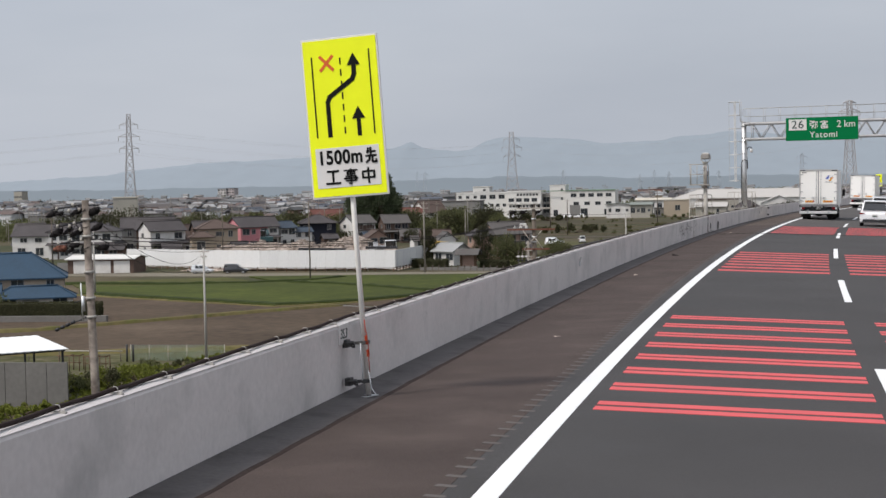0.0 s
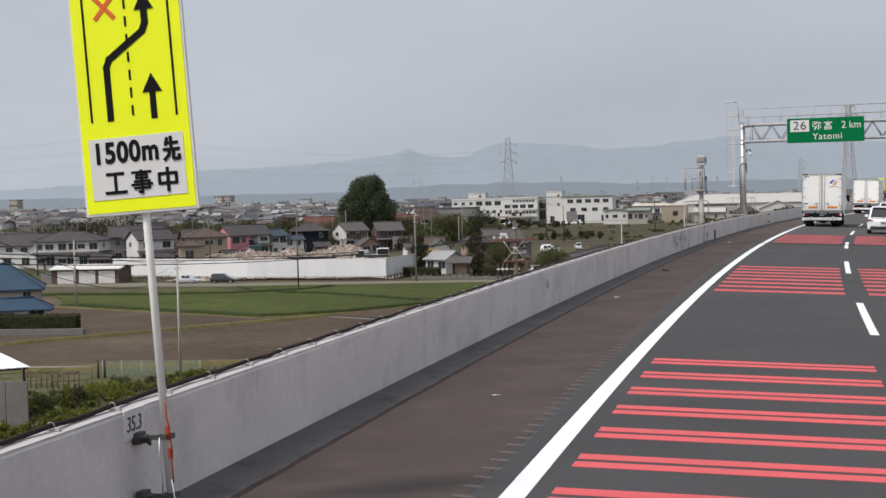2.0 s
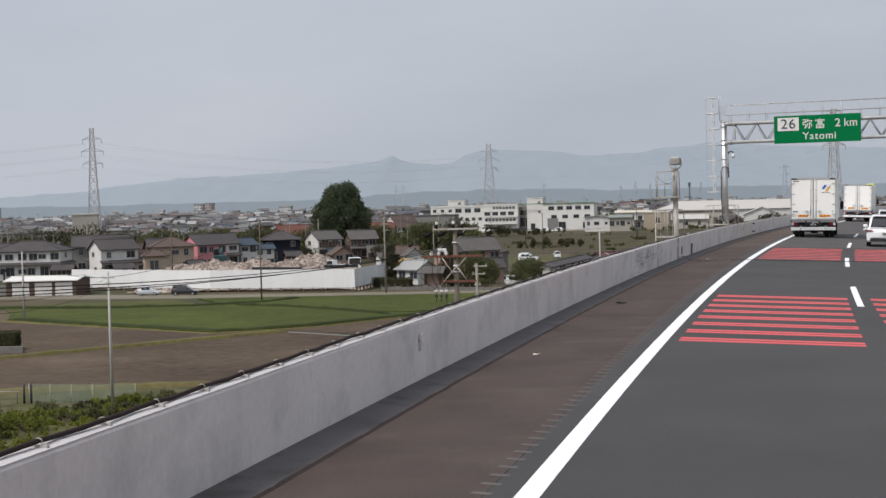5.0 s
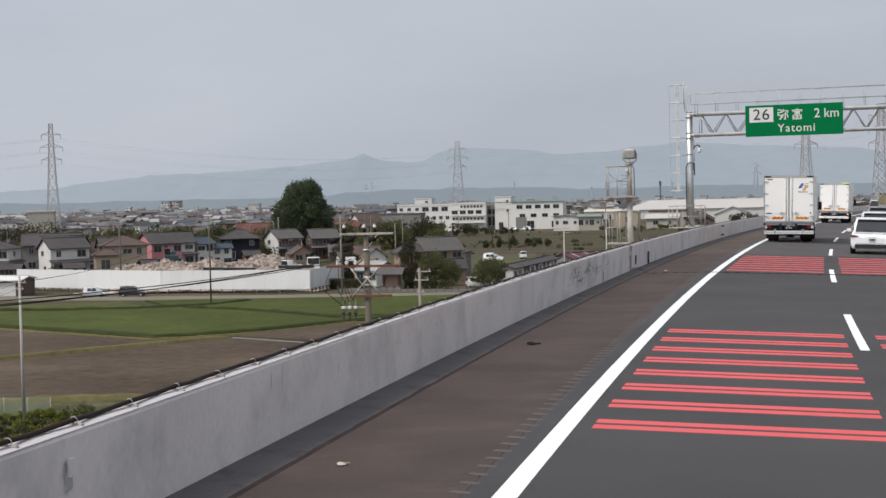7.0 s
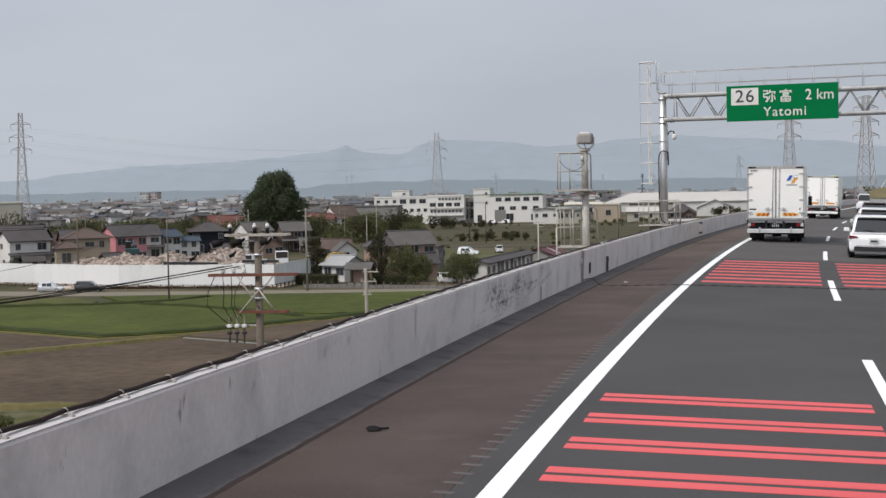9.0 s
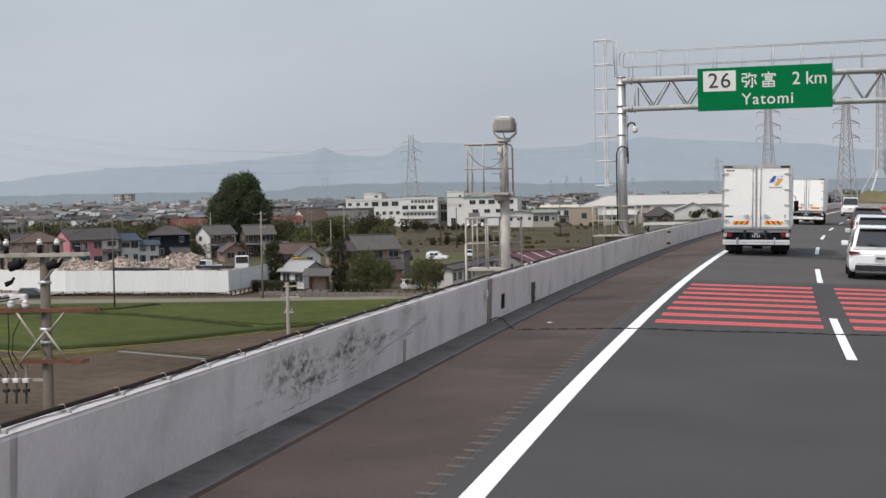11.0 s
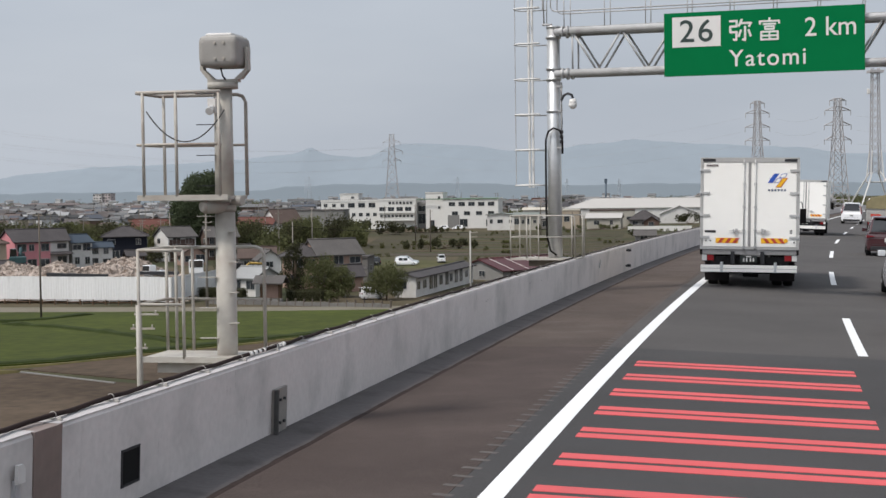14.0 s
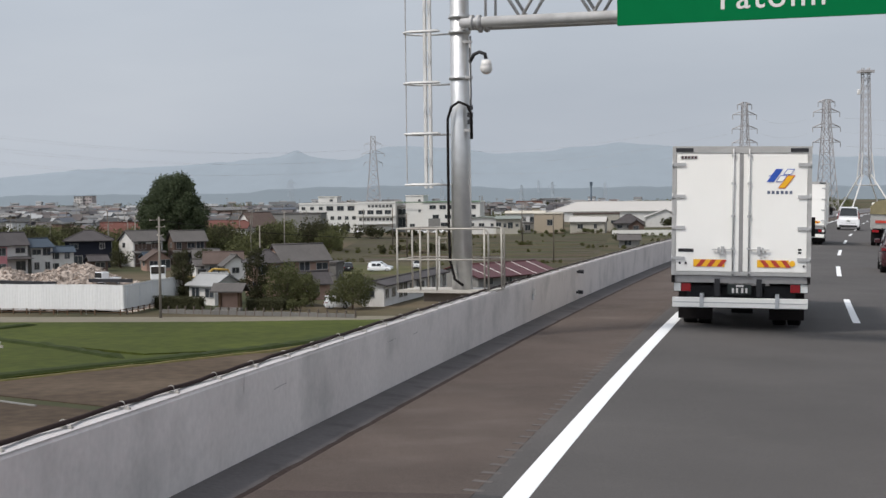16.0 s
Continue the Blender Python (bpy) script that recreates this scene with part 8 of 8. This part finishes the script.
WALLS["bright"] = material("bright_white_render", (0.60, 0.585, 0.55), 0.8, vary=0.05, grain=1, blotch=0.1)
school = thing("school_building", pose(-82, 612, GROUND, 0, 0, 0), "long white three-storey school building with ribbon windows", "building")


def block(x0, x1, y0, y1, h, wins, parapet=0.6, roof="grey", mats="bright"):
    """One wing; wins: (x, z, width, height) of each opening in its front."""
    b = part("block", boxed(x0, x1, y0, y1, -0.5, h), WALLS[mats], school)
    part("roof_edge", boxed(x0 - 0.15, x1 + 0.15, y0 - 0.15, y1 + 0.15, h + 0.002, h + parapet), WALLS[mats], b)
    part("roof", boxed(x0 + 0.2, x1 - 0.2, y0 + 0.2, y1 - 0.2, h + parapet + 0.002, h + parapet + 0.05), ROOFS[roof], b)
    for x, z, w, hh in wins:
        window(b, pose(x, y0, z), w, hh)
    return b


row = lambda a, b, n, z, w, h: [(a + (b - a) * i / (n - 1), z, w, h) for i in range(n)]
block(-33, -12, 0, 12, 9.6, row(-22.3, -15.0, 3, 8.3, 2.3, 1.5) + row(-31.5, -25.5, 3, 8.3, 1.2, 1.0) + row(-21.5, -14.0, 4, 5.0, 1.2, 1.1) + [(-17, 1.6, 3.0, 2.4)])
block(-26.5, -20, 1, 9, 12.1, [(-22.0, 11.0, 1.0, 0.7)], 0.3)
block(-12, 1.0, -4, 12, 9.9, row(-8.0, -0.6, 7, 9.0, 0.75, 0.85) + row(-10.6, -1.6, 4, 6.9, 2.1, 1.3) + row(-11.0, -0.4, 9, 4.5, 0.8, 0.8))
block(1.0, 4.2, 0, 12, 8.4, [(2.6, 6.9, 2.6, 1.9), (2.6, 3.4, 2.6, 3.4)], mats="grey")
block(4.2, 10.2, -2, 10, 12.2, [(8.9, 10.6, 0.7, 0.9), (8.9, 7.2, 0.7, 0.9), (6.4, 1.6, 1.6, 2.4)], 0.3)
block(10.2, 29.5, -3, 12, 9.8, row(13.5, 27.0, 5, 8.4, 2.1, 1.3) + row(14.5, 27.0, 4, 5.2, 2.0, 1.2) + [(26.5, 1.8, 2.4, 2.2), (17.5, 1.9, 2.6, 2.6)], 0.5, "green")
part("canopy", boxed(-11.6, 0.6, -6.0, -4.1, 2.9, 3.3), WALLS["bright"], school)
part("balcony", boxed(-11.8, 0.8, -5.0, -4.1, 5.5, 6.1), WALLS["bright"], school)
part("shutter", boxed(12.0, 16.0, -3.1, -3.01, 0.2, 4.6), WALLS["grey"], school, "grey roller shutter")
part("green_trim", boxed(1.0, 29.7, -3.3, -3.16, 10.0, 10.32), ROOFS["green"], school, "green roof edge")
for k, (x, y) in enumerate(((-8, -12), (-3, -12), (3, -14), (14, -16), (19, -16))):
    car(pose(-82 + x, 612 + y, GROUND, 0, 0, 90), M["car_white"] if k != 2 else M["car_black"], "car parked before the school", "hatch", "parked cars", False)
hall(-104, 562, 15.5, 9, 7.4, 8.2, "grey", "grey", "grey three-storey block beside the school", "flat", bays=4, name="office_block")
house(-108, 524, 9, 8, 5.0, 8.6, 50, "white", "brown", "gable_x", "white gabled house with a brown roof", cols=2)
hall(-117, 520, 16, 8, 4.6, 6.4, "white", "red", "long low house with a faded red roof", bays=3, name="house")
hall(-41, 660, 14, 10, 5.4, 6.0, "white", "beige", "pale low warehouse beyond the fields", bays=5)
hall(-49.2, 588, 8.8, 9, 5.2, 5.6, "white", "green_grey", "pale two-storey workshop with a low grey-green roof", "gable_y", bays=3, name="office_block")
hall(-40.8, 586, 7.6, 8, 5.0, 5.7, "stone", "green_grey", "grey two-storey office with a low grey-green roof", "gable_x", bays=4, name="office_block")
hall(-35.2, 598, 3.6, 6, 3.0, 3.2, "grey", "grey", "low grey store between factory blocks", "flat", bays=1, name="shed")
hall(-28.4, 594, 9.2, 10, 6.1, 6.3, "tan_light", "beige", "beige factory block with a dark doorway", "flat", bays=1)
hall(-13.5, 606, 15, 9, 5.7, 6.0, "stone", "brown", "factory shed under a thin dark sheet roof", "flat", bays=4)
hall(-15.5, 588, 11, 8, 3.9, 5.2, "stone", "off_white", "pale low factory shed in front", "gable_x", -4, 2)
hall(3, 752, 80, 22, 4.4, 8.1, "white", "off_white", "huge warehouse under a long pale hipped roof", "hip")
hall(-2.9, 602, 9.4, 8, 2.9, 5.6, "grey", "dark", "dark-tiled house beside the factory", "hip", bays=3, name="house")
hall(-0.4, 596, 5.0, 5, 2.3, 4.0, "brown", "dark", "low dark-tiled wing beside the factory", "gable_y", bays=1, name="house")
hall(9.5, 655, 14, 12, 3.6, 6.4, "white", "off_white", "white shed with a pale roof", "gable_y", bays=1)
tagged(part("yard_wall", boxed(-8.5, 11, -0.15, 0.15, -0.2, 1.6, m=pose(1, 560, GROUND)), WALLS["bright"]), "low white wall beyond the fields", "wall")
hall(-1.5, 470, 5, 4, 2.2, 3.2, "grey", "grey", "small grey shed near the viaduct", "gable_x", bays=1, name="shed")
tower = thing("far_tower", pose(-28.3, 1000, GROUND), "far dark steel tower above the town", "tower")
part("shaft", tubed(((0, 0, -0.3), (0, 0, 14.6), 0.5), n=12), M["far_dark"], tower)
part("head", boxed(-0.8, 0.8, -0.8, 0.8, 14.6, 17.0, soft=0.1), M["far_dark"], tower)
house(-481.6, 1400, 7.6, 12, 9.9, 10.2, 0, "hazed_flat", "grey", "flat", "far pale apartment block", 4, 3, name="apartment_block")
house(-474.0, 1402, 7.4, 12, 10.2, 10.5, 0, "hazed_rose_flat", "grey", "flat", "far rosy grey apartment block with rows of windows", 4, 3, name="apartment_block")
hall(-225, 522, 50, 6, 5.4, 5.6, "grey", "grey", "long grey raised structure among trees", "flat", 8, 8, name="viaduct_block")
hall(-64, 1000, 15, 10, 5.9, 6.2, "tan", "red", "far brick-red block above the town", "flat", 0, 6, name="office_block")
hall(-679, 1390, 8, 12, 11.2, 11.5, "stone", "grey", "far grey apartment tower", "flat", 0, 5, name="apartment_block")
bush(-78, 545, 12, 4.4, 900, 201, "rounded hedge clump in front of the school", "leaf_dark", 0.7, d=6)
bush(-70, 560, 30, 2.2, 1200, 202, "long dark hedge below the school", "leaf_dark", 0.7, "hedge", 3)
bush(-95, 580, 9, 4.6, 700, 203, "dark hedge beside the school", "leaf_dark", 0.7)
bush(-22, 575, 40, 1.8, 1300, 204, "long hedge along the factory yard", "leaf", 0.6, "hedge", 2)
bush(-50, 440, 24, 2.6, 1400, 205, "rough scrub along a ditch in the fields", "leaf_dark", 0.6, "hedge", 4)
bush(-49, 1000, 16, 6.5, 900, 210, "far dark grove beside a brick-red block", "leaf_dark", 1.0, "grove", 6)
for i, (x, y, w, h) in enumerate(((-205, 470, 16, 9.5), (-190, 462, 14, 9.5), (-176, 468, 12, 5.6), (-220, 480, 16, 6.8), (-164, 440, 10, 5.0))):
    bush(x, y, w, h, 1200, 220 + i, "dense dark trees massed behind the houses", "leaf_dark", 0.7, "grove", 6)
bush(-3.5, 500, 5, 2.8, 500, 206, "dark bush beside a small shed", "leaf_dark", 0.5)
bush(13, 640, 14, 4.4, 700, 207, "dark green mound before a white shed", "leaf_dark", 0.8)
field("field_right_a", [(-66, 405), (-8, 398), (-8, 560), (-84, 572)], M["meadow"], "wide olive meadow before the factories", 0.03)
rnd = random.Random(217)
y = 408.0
for i in range(15):
    d = rnd.uniform(3.5, 9.0)
    xa = -60 - (y - 405) * 0.13 + rnd.uniform(0, 12)
    field("field_strip_%d" % (i + 1), [(xa, y + 2), (-9 - rnd.uniform(0, 14), y - 2), (-9, y + d - 3), (xa + rnd.uniform(-3, 6), y + d)], M[("soil_strip", "grass_strip", "soil", "fallow")[i % 4]], ("narrow bare brown plot", "narrow green grass plot", "narrow tilled plot of dark soil", "narrow fallow plot")[i % 4], 0.05 + 0.01 * (i % 3))
    y += d + rnd.uniform(0.6, 3.0)
field("field_right_c", [(-36, 352), (-12, 350), (-11, 394), (-40, 400)], M["meadow"], "olive overgrown field", 0.05)
field("parking_lot", [(-62, 360), (-34, 356), (-33, 380), (-60, 392)], M["scrub"], "brown earth parking lot", 0.03)

# ---- far town ----


def far_town(name, count, mat_walls, mat_roofs, seed, y0, y1):
    rnd = random.Random(seed)
    wv, rv = bmesh.new(), bmesh.new()
    for _ in range(count):
        y = y0 + (y1 - y0) * rnd.random() ** 1.5
        x = rnd.uniform(-0.52, 0.10) * y
        if (-128 < x < -40 and y < 670) or (-60 < x < 30 and y < 800) or (x > -80 and y < 560):
            continue
        w, d, h = rnd.uniform(2.8, 6.0), rnd.uniform(3.0, 5.6), rnd.choice((2.5, 2.8, 3.6, 4.4, 5.0))
        if rnd.random() < 0.025:
            w, d, h = rnd.uniform(10, 16), rnd.uniform(9, 12), rnd.uniform(4, 6.5)
        m = pose(x, y, GROUND, 0, 0, rnd.uniform(-20, 60))
        add_box(wv, -w / 2, w / 2, -d / 2, d / 2, -0.3, h, m)
        k = rnd.uniform(0.6, 1.3) if w < 14 else 1.2
        o = 0.35
        ring = [m @ Vector(p) for p in ((-w / 2 - o, -d / 2 - o, h - 0.1), (w / 2 + o, -d / 2 - o, h - 0.1), (w / 2 + o, d / 2 + o, h - 0.1), (-w / 2 - o, d / 2 + o, h - 0.1), (-w / 2 - o, 0, h + k), (w / 2 + o, 0, h + k))]
        v = [rv.verts.new(p) for p in ring]
        for f in ((0, 1, 5, 4), (2, 3, 4, 5), (1, 2, 5), (3, 0, 4), (3, 2, 1, 0)):
            rv.faces.new([v[i] for i in f])
    tagged(part(name + "_walls", wv, mat_walls), "pale walls of a dense distant town", "town", kind="stuff")
    tagged(part(name + "_roofs", rv, mat_roofs), "dark roofs of a dense distant town", "town", kind="stuff")


# Haze over the town is mixed into these paler wall and roof colours.
far_town("town", 2100, mixed("town_wall_mix", (0.5, (0.30, 0.26, 0.2), 0.2, (0.12, 0.085, 0.065), 0.55, (0.42, 0.39, 0.33), 0.1)), mixed("hazed_town_roof_mix", (0.065, (0.095, 0.083, 0.079), (0.06, 0.057, 0.06), (0.11, 0.085, 0.078), (0.078, 0.085, 0.10), 0.13, (0.19, 0.184, 0.178), (0.085, 0.076, 0.074), 0.26)), 301, 590, 1000)
far_town("outer_town", 900, mixed("hazed_outer_wall_mix", (0.55, 0.3, (0.35, 0.31, 0.27), 0.2, 0.6, 0.12)), mixed("hazed_outer_roof_mix", (0.09, (0.12, 0.11, 0.108), 0.08, (0.13, 0.11, 0.105), 0.26, 0.105)), 302, 860, 1060)
far_town("hazy_edge", 130, mixed("edge_wall_mix", (0.45, 0.3, 0.5, (0.35, 0.33, 0.31))), mixed("hazed_edge_roof_mix", (0.14, 0.2, 0.12, (0.17, 0.16, 0.155))), 307, 1080, 1400)
rnd = random.Random(303)
lumps = []
for _ in range(2600):
    y = 430 + 850 * rnd.random() ** 1.6
    x = rnd.uniform(-0.52, 0.12) * y
    if (abs(x + 82) < 36 and 540 < y < 660) or (-46 < x < 30 and y < 800) or (x > -85 and y < 620):
        continue
    r = rnd.uniform(1.3, 3.0)
    for k in range(rnd.randint(1, 4)):
        lumps.append(((x + rnd.uniform(-5, 5), y + rnd.uniform(-3, 3), GROUND + r * 0.75), r))
me = leaf_cloud(lumps, 200000, 0.8, 304)
me.materials.append(M["leaf"])
tagged(new("town_trees", me), "scattered dark trees through the distant town", "trees", kind="stuff")

rnd = random.Random(309)
bm = bmesh.new()
for _ in range(260):
    y = 420 + 620 * rnd.random() ** 1.3
    x = rnd.uniform(-0.50, -0.06) * y
    if x > -85 and y < 640:
        continue
    top = rnd.uniform(6.5, 10.0)
    add_tube(bm, (x, y, GROUND - 0.2), (x, y, GROUND + top), 0.13, 0.09, 5)
    if rnd.random() < 0.6:
        add_box(bm, x - 0.9, x + 0.9, y - 0.06, y + 0.06, GROUND + top - 0.6, GROUND + top - 0.5)
tagged(part("town_poles", bm, M["pole_concrete"]), "thin utility poles scattered through the distant town", "poles", kind="stuff")
rnd = random.Random(311)
lumps = []
for _ in range(90):
    y = rnd.uniform(340, 575)
    x = -82 + (y - 340) * 0.08 + rnd.random() * (62 + (y - 340) * 0.08)
    if -62 < x < -34 and 345 < y < 396 or x < -60 and y < 400 or x > -36 and y < 356:
        continue
    r = rnd.uniform(0.25, 0.75)
    for k in range(rnd.randint(1, 5)):
        lumps.append(((x + rnd.uniform(-4, 4), y + rnd.uniform(-1, 1), GROUND + r * 0.5), r))
me = leaf_cloud(lumps, 9000, 0.34, 312)
me.materials.append(M["scrub_leaf"])
tagged(new("field_scrub", me), "low olive weeds and brambles over rough fields", "scrub", kind="stuff")

# open shed on the waste strip
shed = thing("open_shed", pose(-58.2, 110.6, GROUND, 0, 0, 40), "open pole shed under a bright white sheet roof", "shed")
bm = bmesh.new()
n = 40
rows = []
for i in range(n + 1):
    x = -6.0 + 12.0 * i / n
    k = 0.03 if i % 2 else 0.0
    rows.append([bm.verts.new((x, y, z + k)) for y, z in ((-4.5, 3.95), (4.5, 4.25))] + [bm.verts.new((x, y, z + k - 0.06)) for y, z in ((4.5, 4.25), (-4.5, 3.95))])
for a, b in zip(rows, rows[1:]):
    for k in range(4):
        bm.faces.new((a[k], a[(k + 1) % 4], b[(k + 1) % 4], b[k]))
bm.faces.new(rows[0]), bm.faces.new(rows[-1][::-1])
part("roof", bm, material("bright_sheet", (0.72, 0.72, 0.71), 0.5, vary=0.04, grain=2, blotch=0.3), shed)
for x in (-5.6, -2.8, 0, 2.8, 5.6):
    for y, z in ((-4.2, 3.9), (4.2, 4.16)):
        part("post", boxed(x - 0.07, x + 0.07, y - 0.07, y + 0.07, -0.2, z), M["dark_steel"], shed)
for y, z in ((-4.2, 3.88), (4.2, 4.14)):
    part("beam", boxed(-5.8, 5.8, y - 0.05, y + 0.05, z - 0.12, z), M["dark_steel"], shed)
